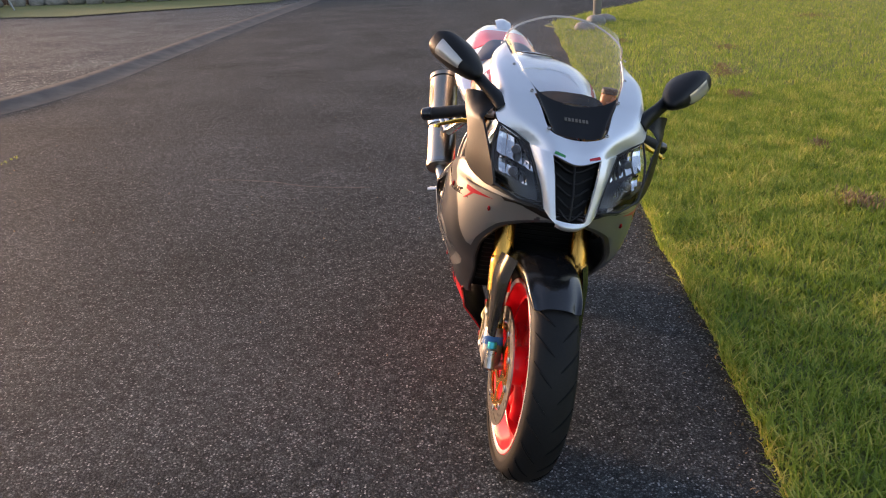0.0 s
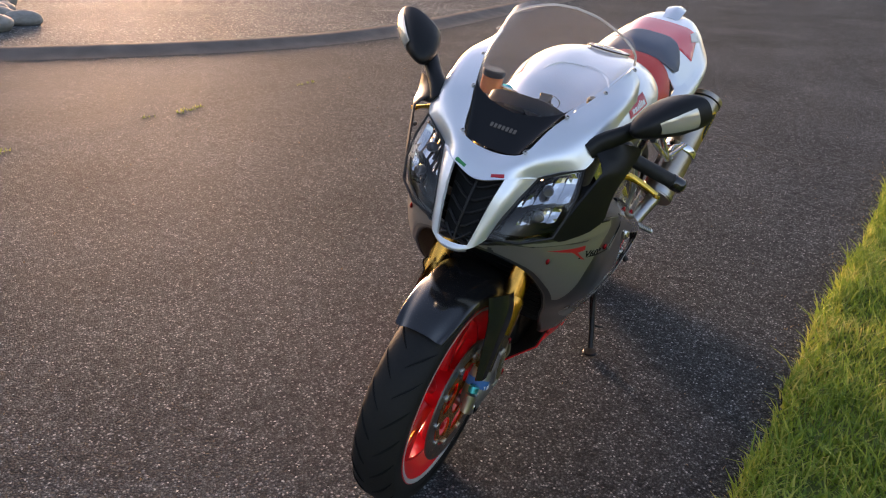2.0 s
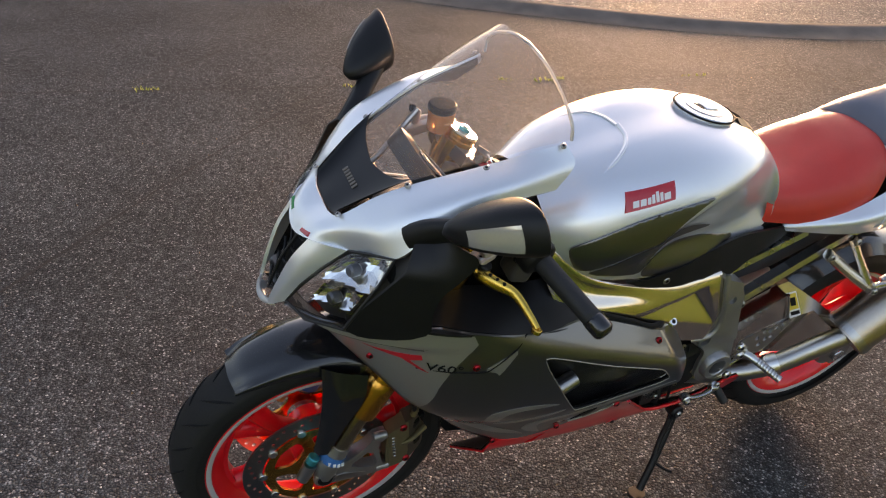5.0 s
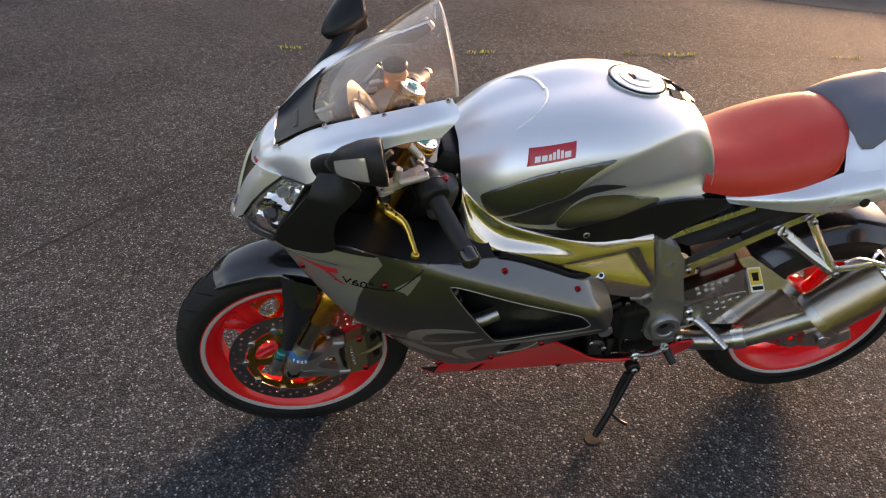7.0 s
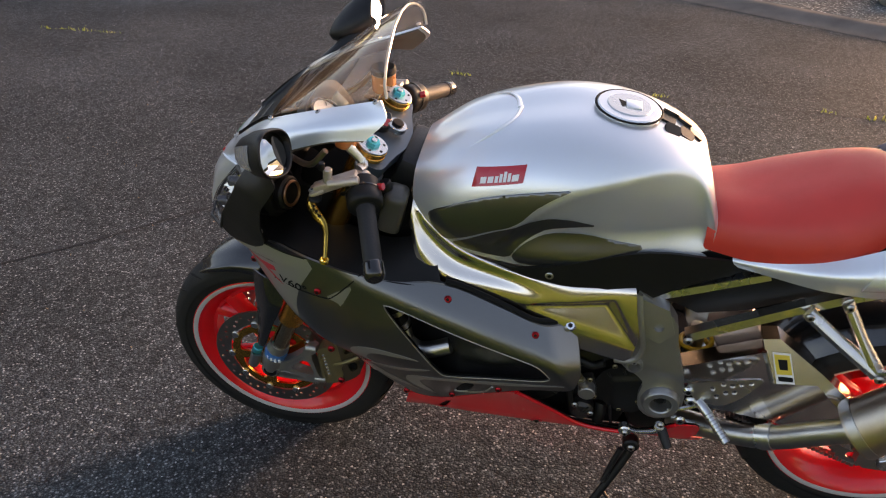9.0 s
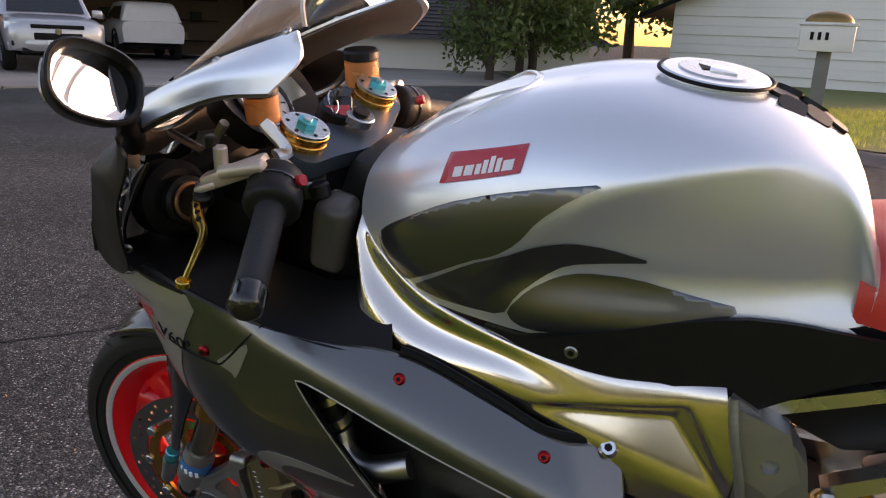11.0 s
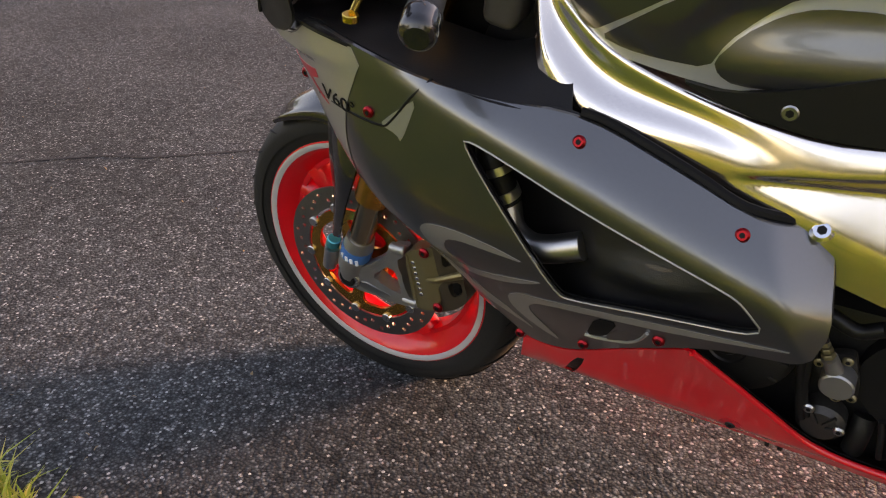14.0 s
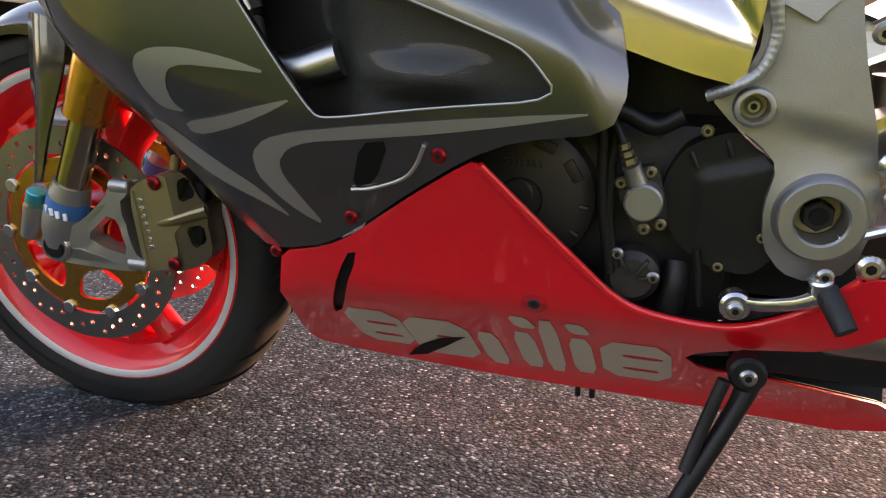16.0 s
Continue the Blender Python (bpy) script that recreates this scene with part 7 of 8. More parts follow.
LEAF = leafy("dark_leaf", (0.05, 0.085, 0.022), (0.13, 0.19, 0.05))
BRIGHTLEAF = leafy("yellow_green_leaf", (0.10, 0.15, 0.02), (0.22, 0.24, 0.04))


def tree(name, label, tall, wide, leaf, seed, n=5200, size=0.11):
    """A tapered trunk with limbs and a crown of many small leaves in uneven clumps."""
    r = np.random.default_rng(seed)
    ob = thing(name, Matrix(), label, "tree")
    wood = [tube([(0, 0, 0), (0.1, 0.05, tall * 0.3), (0.0, 0.1, tall * 0.62)], [tall * 0.03, tall * 0.022, tall * 0.01], 5, 9)]
    clumps = []
    for k in range(22):
        a, h = r.uniform(0, math.tau), r.uniform(0.28, 0.98) * tall
        reach = wide * (1 - abs(h / tall - 0.55) * 1.1) * r.uniform(0.35, 1.0)
        c = np.array((reach * math.cos(a), reach * math.sin(a), h))
        clumps.append((c, wide * r.uniform(0.25, 0.42)))
        wood.append(tube([(0, 0.05, tall * r.uniform(0.2, 0.5)), tuple(c * np.array((0.5, 0.5, 0.85))), tuple(c)], [tall * 0.011, tall * 0.007, tall * 0.003], 3, 5))
    part("trunk", join(*wood), BARK, ob)
    which = r.integers(0, len(clumps), n)
    centre = np.array([clumps[k][0] for k in which])
    ball = r.normal(0, 1, (n, 3))
    ball /= np.linalg.norm(ball, axis=1)[:, None]
    p = centre + ball * (np.array([clumps[k][1] for k in which]) * r.uniform(0.35, 1.05, n))[:, None]
    p[:, 2] = np.maximum(p[:, 2], 0.15 * tall)
    u = r.normal(0, 1, (n, 3))
    u /= np.linalg.norm(u, axis=1)[:, None]
    w = np.cross(u, ball)
    w /= np.linalg.norm(w, axis=1)[:, None] + 1e-9
    s = size * r.uniform(0.6, 1.4, n)[:, None]
    v = np.stack((p - u * s, p + w * s * 0.5, p + u * s, p - w * s * 0.5), 1).reshape(-1, 3)
    mesh = bpy.data.meshes.new("crown")
    mesh.from_pydata(v, [], (np.arange(n)[:, None] * 4 + np.arange(4)).tolist())
    tagged(link("crown", mesh, leaf, ob, "", 0), kind="stuff")
    return ob


EYE_END = Vector((1.08, 0.755, 0))


def out(dx, dy, d, z=0.0, turn=0.0):
    """A pose d metres from the last standpoint along (dx, dy), facing back to it."""
    k = math.hypot(dx, dy)
    p = EYE_END + Vector((dx, dy, 0)) * (d / k)
    return Matrix.Translation((p.x, p.y, z)) @ pose(0, 0, 0, 0, 0, math.degrees(math.atan2(-dy, -dx)) + 90 + turn)


# own house: x runs to the right as seen, y away
home = out(-0.616, -0.788, 22.0)
yard = home @ Matrix.Translation((0, -6, 0))
pad = [(-14, -3.6), (-2.2, -3.7), (-0.6, -3.3), (0.2, -2.6), (3, -2.2), (14, -1.5), (14, 9), (-14, 9)]
tagged(part("yard", moved(flat(pad, 0.03, 0.04), yard), surface("grey_yard_concrete", (0.29, 0.27, 0.245), 0.85, vary=0.3, scale=3, bump=0.3), smooth=0), "grey concrete yard in front of the house", "yard", kind="structure")
tagged(part("verge", moved(flat([(-14, -4.3), (-2.6, -4.2), (-0.2, -3.2), (0.4, -2.7), (-0.3, -2.4), (-3, -2.6), (-14, -2.7)], 0.045, 0.05), yard), GRAVEL, smooth=0), "stony verge with weeds at the edge of the yard", "verge", kind="structure")
weeds = []
for cx, cy, sx, n in ((-1.1, -3.0, 0.22, 260), (-0.5, -2.9, 0.35, 160), (-2.9, -3.5, 0.3, 160), (-4.5, -3.6, 0.8, 120)):
    for _ in range(n):
        q = yard @ Vector((rng.normal(cx, sx), rng.normal(cy, 0.18), 0.04))
        weeds.append(tuple(q))
blades("verge_weeds", np.array(weeds), "green weeds on the verge", (0.03, 0.10), 11)


def brick_wall(name, x0, x1, z1, label, thick=0.11):
    """Courses of pale bricks with recessed joints, each brick a piece of the wall."""
    core = part(name, block((x1 - x0, thick, z1), Matrix.Translation(((x0 + x1) / 2, thick / 2 + 0.006, z1 / 2)), 0.0), MORTAR, None, "", 0)
    core.matrix_basis = home @ Matrix.Translation((0, 0, 0.03))
    tagged(core, label, "wall", kind="structure")
    bw, bh = 0.39, 0.19
    one = bpy.data.meshes.new("brick")
    bm = block((bw - 0.012, 0.03, bh - 0.012), Matrix(), 0.003, 1)
    bm.to_mesh(one)
    bm.free()
    one.materials.append(BRICK)
    for j in range(int(z1 / bh)):
        x = x0 + (bw / 2 if j % 2 else 0.0)
        while x + bw <= x1 + 0.01:
            b = new("brick", one)
            b.parent, b.location = core, (x + bw / 2, 0.0, bh * (j + 0.5))
            x += bw
    return core


brick_wall("wall_house_entry", -2.10, -1.62, 3.3, "pale concrete brick wall beside the entry")
brick_wall("wall_house_middle", 0.10, 0.95, 3.3, "pale concrete brick wall between entry and garage")
wall_left = part("wall_house_left", join(block((3.9, 0.14, 0.9), Matrix.Translation((-4.05, 0.07, 0.45)), 0.0), block((0.45, 0.14, 2.5), Matrix.Translation((-2.32, 0.07, 2.15)), 0.0), block((3.9, 0.14, 0.9), Matrix.Translation((-4.05, 0.07, 2.95)), 0.0)), RENDERED, None, "", 0)
wall_left.matrix_basis = home @ Matrix.Translation((0, 0, 0.03))
tagged(wall_left, "grey-brown house wall round a wide window", "wall", kind="structure")
wing = part("wall_house_wing", block((6, 5, 3.6), Matrix.Translation((-7.05, -0.3, 1.8)), 0.0), RENDERED, None, "", 0)
wing.matrix_basis = home @ Matrix.Translation((0, 0, 0.03))
tagged(wing, "grey-brown projecting wing of the house", "wall", kind="structure")
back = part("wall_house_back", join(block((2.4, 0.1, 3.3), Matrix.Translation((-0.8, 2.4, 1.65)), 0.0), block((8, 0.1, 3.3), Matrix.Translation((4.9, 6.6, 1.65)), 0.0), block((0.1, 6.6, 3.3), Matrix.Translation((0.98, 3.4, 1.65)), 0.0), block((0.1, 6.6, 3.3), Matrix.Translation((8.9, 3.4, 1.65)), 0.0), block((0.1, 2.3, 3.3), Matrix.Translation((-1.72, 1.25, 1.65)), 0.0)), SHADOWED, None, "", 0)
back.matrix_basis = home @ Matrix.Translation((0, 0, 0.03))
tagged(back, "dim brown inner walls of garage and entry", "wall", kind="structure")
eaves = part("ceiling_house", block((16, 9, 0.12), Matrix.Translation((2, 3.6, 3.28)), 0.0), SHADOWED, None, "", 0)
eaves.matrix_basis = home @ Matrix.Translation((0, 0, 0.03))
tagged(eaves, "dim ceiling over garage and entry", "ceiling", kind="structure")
band = part("trim_house", join(block((0.10, 0.06, 3.0), Matrix.Translation((-1.86, -0.05, 1.6)) @ pose(0, 0, 0, 0, 3, 0), 0.02), block((0.10, 0.08, 3.3), Matrix.Translation((-3.62, -0.34, 1.6)) @ pose(0, 0, 0, 0, 1.5, 0), 0.02), block((0.07, 0.1, 3.0), Matrix.Translation((0.98, -0.02, 1.5)), 0.01)), WHITEPAINT, None, "", 0)
band.matrix_basis = home @ Matrix.Translation((0, 0, 0.03))
tagged(band, "white painted down pipes and garage edge", "trim", kind="structure")
lintel = part("lintel_house", block((8.1, 0.12, 0.18), Matrix.Translation((5.0, 0.04, 2.64)), 0.0), BRICK, None, "", 0)
lintel.matrix_basis = home @ Matrix.Translation((0, 0, 0.03))
tagged(lintel, "pale brick course over the garage opening", "wall", kind="structure")
fascia = part("fascia_house", block((13.4, 0.05, 0.75), Matrix.Translation((2.4, -0.02, 3.10)), 0.0), BOARD, None, "", 0)
fascia.matrix_basis = home @ Matrix.Translation((0, 0, 0.03))
tagged(fascia, "cream weatherboards above garage and entry", "wall", kind="structure")
for k in range(4):
    b = part("weatherboard", block((13.4, 0.025, 0.19), Matrix.Translation((2.4, -0.062, 2.82 + 0.18 * k)) @ pose(0, 0, 0, -5), 0.004, 1), BOARD, fascia, "", 0)
roof = thing("house_roof", home @ Matrix.Translation((0, 0, 0.03)), "dark tiled roof over the house", "roof")
part("roof_slope", grid([[(-12, -0.22, 3.56), (10, -0.22, 3.56)], [(-12, 4.5, 5.0), (10, 4.5, 5.0)], [(-12, 10, 3.56), (10, 10, 3.56)]]), TILE, roof, "", 0)
part("gutter", tube([(-12, -0.24, 3.58), (10, -0.24, 3.58)], 0.06, 2, 8), WHITEPAINT, roof)
win = thing("house_window", home @ Matrix.Translation((-3.05, 0.02, 1.0)), "wide house window with grey curtains", "window")
for x, z, w, h in ((0, 0, 1.55, 0.06), (0, 1.6, 1.55, 0.06), (-0.76, 0.8, 0.06, 1.6), (0.76, 0.8, 0.06, 1.6), (-0.12, 0.8, 0.05, 1.6)):
    part("frame", block((w, 0.07, h), Matrix.Translation((x, 0, z)), 0.006, 1), DOORWOOD, win)
part("pane", block((1.5, 0.008, 1.56), Matrix.Translation((0, 0.03, 0.8)), 0.0), LENS, win)
for x, w in ((0.35, 0.7), (-0.55, 0.3)):
    part("curtain", grid([[(x - w / 2 + w * k / 24, 0.16 + 0.02 * math.sin(k * 1.4), z) for k in range(25)] for z in (0.02, 1.55)]), CURTAIN, win)
part("sill", block((1.7, 0.16, 0.05), Matrix.Translation((0, -0.05, -0.05)), 0.008, 1), WHITEPAINT, win)
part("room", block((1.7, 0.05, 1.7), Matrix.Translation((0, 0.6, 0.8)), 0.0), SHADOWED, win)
entry = thing("entry_door", home @ Matrix.Translation((-1.05, 0.6, 0.06)), "open brown entry door with a small plate", "door")
part("leaf", block((0.62, 0.05, 2.15), Matrix.Translation((-0.25, 0, 1.1)), 0.008, 1), DOORWOOD, entry)
part("plate", block((0.2, 0.01, 0.1), Matrix.Translation((-0.2, -0.032, 1.35)), 0.002, 1), WHITETAG, entry)
for k in range(3):
    part("plate_bar", block((0.035, 0.006, 0.05), Matrix.Translation((-0.26 + 0.06 * k, -0.04, 1.35)), 0.0), DARK, entry)
part("frame", join(block((0.07, 0.12, 2.35), Matrix.Translation((-0.6, 0, 1.15)), 0.0), block((0.07, 0.12, 2.35), Matrix.Translation((1.08, 0, 1.15)), 0.0), block((1.75, 0.12, 0.07), Matrix.Translation((0.24, 0, 2.35)), 0.0)), DARK, entry)
part("sidelight", block((0.95, 0.01, 2.2), Matrix.Translation((0.57, 0.02, 1.15)), 0.0), LENS, entry)
part("step", block((1.8, 0.5, 0.16), Matrix.Translation((0.24, -0.4, 0.02)), 0.01), CONCRETE, entry)
room = thing("entry_room", home @ Matrix.Translation((-0.5, 1.9, 0.03)), "warm orange lit hall behind the entry door", "room")
part("hall_wall", block((1.5, 0.05, 2.4), Matrix.Translation((0, 0, 1.2)), 0.0), ROOMWALL, room)
part("cupboard", block((0.45, 0.35, 1.6), Matrix.Translation((0.4, -0.4, 0.8)), 0.01), DARK, room)
hall = new("hall_lamp", bpy.data.lights.new("hall_lamp", "POINT"))
hall.data.energy, hall.data.color, hall.data.shadow_soft_size = 4, (1.0, 0.62, 0.30), 0.1
hall.matrix_basis = home @ Matrix.Translation((-0.5, 1.3, 2.1))
lamp = thing("wall_lamp", home @ Matrix.Translation((0.62, -0.03, 2.05)), "small brass wall lamp on the brick wall", "lamp")
part("lamp_body", block((0.14, 0.10, 0.14), Matrix(), 0.02), COPPER, lamp)

# wheelie bin
bin_at = out(-0.538, -0.843, 13.6, 0.04, 12)
wb = thing("wheelie_bin", bin_at, "dark green wheelie bin with a bright green lid", "bin")
part("body", loft([[(x * k, y * k, z) for x, y in soft([(-0.29, -0.34), (0.29, -0.34), (0.29, 0.34), (-0.29, 0.34)], 2)] for z, k in ((0.04, 0.74), (0.1, 0.78), (0.5, 0.88), (0.95, 0.98), (0.98, 1.04), (1.0, 1.04))], 2, 1, wrap=True, caps=True), BINGREEN, wb, "", 40)
part("lid", loft([[(x * k, y * k - 0.02, z) for x, y in soft([(-0.29, -0.36), (0.29, -0.36), (0.29, 0.36), (-0.29, 0.36)], 2)] for z, k in ((1.0, 1.06), (1.03, 1.07), (1.07, 0.95), (1.085, 0.7))], 2, 1, wrap=True, caps=True), LIDGREEN, wb, "bright green lid", 40)
part("handle", tube([(-0.25, 0.40, 0.98), (0.25, 0.40, 0.98)], 0.018, 2, 8), BINGREEN, wb)
part("badge", block((0.09, 0.01, 0.05), Matrix.Translation((0.02, -0.352, 0.9)), 0.002, 1), WHITETAG, wb)
for x in (-0.27, 0.27):
    part("wheel", drum((x, 0.30, 0.10), (1, 0, 0), 0.10, 0.05, 20), RUBBER, wb)

# flat-deck trailer beside the entry
tr = thing("trailer", out(-0.560, -0.828, 17.6, 0.03, -14), "small galvanised trailer with a plywood deck and tail board", "trailer")
part("deck", block((1.9, 1.3, 0.10), Matrix.Translation((0, 0, 0.42)), 0.01), GALV, tr)
part("side_board", block((1.85, 0.03, 0.34), Matrix.Translation((0, -0.60, 0.66)), 0.005, 1), PLY, tr, "pale plywood side")
part("tail_board", block((0.04, 1.2, 0.5), Matrix.Translation((0.93, 0, 0.72)) @ pose(0, 0, 0, 0, -25, 0), 0.005, 1), GALV, tr)
for y in (0.20, 0.72):
    part("wheel", drum((0.72, y, 0.25), (0, 1, 0), 0.25, 0.16, 28), RUBBER, tr)
    part("mudguard", tube([(0.36, y, 0.36), (0.42, y, 0.58), (0.72, y, 0.66), (1.02, y, 0.54), (1.05, y, 0.36)], 0.07, 4, 8, 0.25), GALV, tr)
part("drawbar", tube([(-0.9, 0.0, 0.40), (-1.7, 0, 0.36)], 0.04, 2, 8), GALV, tr)
part("leg", tube([(-0.6, -0.5, 0.4), (-0.35, -0.5, 0.02)], 0.02, 2, 8), GALV, tr)
fire = thing("plank_pile", out(-0.505, -0.863, 16.0, 0.03, 5), "low pile of old brown planks", "timber")
for k in range(7):
    part("plank", block((1.5, 0.14, 0.04), Matrix.Translation((0.08 * (k % 3), 0.13 * (k % 4) - 0.2, 0.03 + 0.042 * (k // 4))) @ pose(0, 0, 0, 0, 0, 7 * (k % 3) - 6), 0.004, 1), FENCEWOOD, fire)


def road_wheel(car, x, y, r):
    w = part("wheel", drum((x, y, r), (1, 0, 0), r, 0.24, 36, 0.18), RUBBER, car)
    s = 1 if x > 0 else -1
    part("rim", moved(turned([(0.125, 0.19), (0.118, 0.22), (0.10, 0.225), (0.10, 0.05), (0.115, 0.04)], 32), Matrix.Translation((x, y, r)) @ Matrix.Diagonal((s, 1, 1, 1))), SMOOTHALU, w)
    for k in range(6):
        a = math.tau * k / 6
        part("rim_spoke", tube([(x + s * 0.112, y + 0.03 * math.cos(a), r + 0.03 * math.sin(a)), (x + s * 0.118, y + 0.20 * math.cos(a), r + 0.20 * math.sin(a))], [0.03, 0.022], 2, 6, 0.4), UTEPAINT, w)


def car(name, m, label, paint, long=5.0, wide=0.92, high=1.78, pickup=True):
    """A car facing -y: lofted body, cabin, glass, lamps, grille, bars, wheels."""
    ob = thing(name, m, label, "car")
    n = -long / 2
    rows = []
    for y, w, zl, zs, zt in ((n, 0.80, 0.48, 0.80, 0.92), (n + 0.10, 0.93, 0.42, 0.86, 1.00), (n + 0.45, 1.0, 0.42, 0.95, 1.06), (n + 1.25, 1.0, 0.42, 1.0, 1.13), (n + 2.0, 1.0, 0.42, 1.02, 1.14), (-n - 0.6, 1.0, 0.44, 1.02, 1.12), (-n, 0.95, 0.5, 1.0, 1.08)):
        rows.append(both([(0, y, zt), (wide * w * 0.72, y, zt - 0.015), (wide * w * 0.95, y, zs), (wide * w, y, (zl + zs) / 2 + 0.05), (wide * w * 0.96, y, zl)]))
    part("body", loft(rows, 4, 4, caps=True), paint, ob, "", 50)
    cab = []
    c1 = 0.55 if pickup else -n - 0.15
    for y, w, z in ((n + 1.20, 0.90, 1.10), (n + 1.85, 0.80, high - 0.06), (n + 2.3, 0.78, high), (c1 - 0.25, 0.77, high - 0.03), (c1, 0.82, 1.10)):
        cab.append(both([(0, y, z), (wide * w * 0.75, y, z - 0.012), (wide * w, y, max(1.08, z - 0.07)), (wide * 0.93, y, 1.08)]))
    part("cabin", loft(cab, 4, 4, caps=True), paint, ob, "", 50)
    part("windscreen", loft([[(x, n + 1.26, 1.145) for x in (-0.72, 0, 0.72)], [(x, n + 1.79 - 0.0, high - 0.115) for x in (-0.64, 0, 0.64)]], 3, 4), CARGLASS, ob, "dark windscreen", 30).location = (0, -0.028, 0.022)
    for s in (1, -1):
        part("side_glass", grid([[(s * (wide * 0.93 + 0.006), n + 1.55, 1.12), (s * (wide * 0.93 + 0.006), c1 - 0.25, 1.12)], [(s * (wide * 0.80 + 0.012), n + 1.98, high - 0.14), (s * (wide * 0.80 + 0.012), c1 - 0.45, high - 0.14)]]), CARGLASS, ob, "", 0)
        part("door_mirror", block((0.22, 0.11, 0.16), Matrix.Translation((s * (wide + 0.12), n + 1.60, 1.17)), 0.035), paint, ob)
        part("headlamp", loft([[(s * 0.50, n + 0.045, 0.93), (s * 0.72, n + 0.07, 0.945), (s * 0.885, n + 0.26, 0.96)], [(s * 0.52, n + 0.025, 0.82), (s * 0.72, n + 0.06, 0.80), (s * 0.895, n + 0.22, 0.82)]], 3, 4, 0.02), surface("car_headlamp", (0.72, 0.74, 0.76), 0.15, 0.2, 0.8) if "car_headlamp" not in bpy.data.materials else bpy.data.materials["car_headlamp"], ob, "clear headlamp")
        part("fog_lamp", block((0.24, 0.04, 0.10), Matrix.Translation((s * 0.70, n + 0.05, 0.56)), 0.015), DARK, ob)
        for y in (n + 0.95, -n - 1.05):
            road_wheel(ob, s * (wide - 0.10), y, 0.37)
            part("wheel_arch", tube([(s * (wide + 0.004), y - 0.44, 0.42), (s * (wide + 0.006), y - 0.33, 0.72), (s * (wide + 0.006), y, 0.84), (s * (wide + 0.006), y + 0.33, 0.72), (s * (wide + 0.004), y + 0.44, 0.42)], 0.035, 5, 8), MATT, ob)
    part("grille_upper", block((0.95, 0.05, 0.075), Matrix.Translation((0, n - 0.002, 0.885)), 0.015), DARK, ob, "dark upper grille")
    part("grille_lower", block((0.86, 0.05, 0.13), Matrix.Translation((0, n - 0.006, 0.70)), 0.02), DARK, ob, "dark lower grille")
    part("badge", drum((0, n - 0.03, 0.80), (0, 1, 0), 0.06, 0.02, 24), CHROME, ob)
    part("bumper", loft([both([(0, n - 0.03, 0.62), (0.5, n - 0.02, 0.62), (0.86, n + 0.16, 0.62)]), both([(0, n - 0.04, 0.52), (0.5, n - 0.03, 0.52), (0.88, n + 0.15, 0.52)]), both([(0, n + 0.02, 0.42), (0.5, n + 0.03, 0.42), (0.86, n + 0.18, 0.42)])], 3, 4, 0.02), paint, ob, "", 50)
    part("skirt", block((1.3, 0.06, 0.12), Matrix.Translation((0, n + 0.05, 0.44)), 0.02), MATT, ob)
    pl = part("number_plate", block((0.42, 0.012, 0.14), Matrix.Translation((0, n - 0.052, 0.56)), 0.003, 1), WHITETAG, ob, "white number plate with plain dark bars")
    for k, w in enumerate((0.02, 0.045, 0.02, 0.045, 0.045, 0.035, 0.035)):
        part("plate_bar", block((w, 0.006, 0.075), Matrix.Translation((-0.16 + 0.053 * k, n - 0.06, 0.56)), 0.0), DARK, pl)
    part("underbody", block((1.4, long - 0.8, 0.16), Matrix.Translation((0, 0, 0.40)), 0.03), DARK, ob)
    if pickup:
        part("tray_rail", tube([(-0.88, 0.6, 1.14), (-0.88, -n - 0.05, 1.12), (0.88, -n - 0.05, 1.12), (0.88, 0.6, 1.14)], 0.03, 3, 8), MATT, ob)
    return ob


car("pickup_truck", out(-0.670, -0.742, 19.3, 0.03, 7.5), "silver double-cab pickup truck with a dark grille, parked in the yard", UTEPAINT)
car("white_car", home @ Matrix.Translation((4.5, 3.0, 0.03)) @ pose(0, 0, 0, 0, 0, 180), "white hatchback parked inside the garage", WHITEPAINT, 4.3, 0.88, 1.62, False)
shelf = thing("garage_shelf", home @ Matrix.Translation((5.5, 6.2, 0.03)), "brown shelf against the garage wall", "shelf")
for z in (0.5, 1.2, 1.9):
    part("board", block((4.5, 0.4, 0.04), Matrix.Translation((0, 0, z)), 0.0), FENCEWOOD, shelf)
for k in range(9):
    part("box", block((0.35, 0.3, 0.28), Matrix.Translation((-2 + 0.5 * k, 0, (0.66, 1.36, 2.06)[k % 3])), 0.01), (PLY, BINGREEN, REDTAG)[k % 3], shelf)

# neighbours
low = thing("neighbour_house", out(-0.932, -0.362, 24, -1.2, 4), "low neighbouring house with a dark brown tiled roof", "house")
part("wall", block((9, 7, 2.2), Matrix.Translation((0.6, 3.5, 1.1)), 0.0), BOARD, low)
for k in range(12):
    u0, u1 = k / 12, (k + 1) / 12 + 0.012
    part("roof_course", grid([[(-4.6 + 2.2 * u0, -0.6 + 4.2 * u0, 2.15 + 1.55 * u0 + 0.03), (5.8 - 2.2 * u0, -0.6 + 4.2 * u0, 2.15 + 1.55 * u0 + 0.03)], [(-4.6 + 2.2 * u1, -0.6 + 4.2 * u1, 2.15 + 1.55 * u1), (5.8 - 2.2 * u1, -0.6 + 4.2 * u1, 2.15 + 1.55 * u1)]]), TILE, low, "", 0)
part("roof_back", grid([[(-4.6, 7.8, 2.15), (5.8, 7.8, 2.15)], [(-2.4, 3.6, 3.7), (3.6, 3.6, 3.7)]]), TILE, low, "", 0)
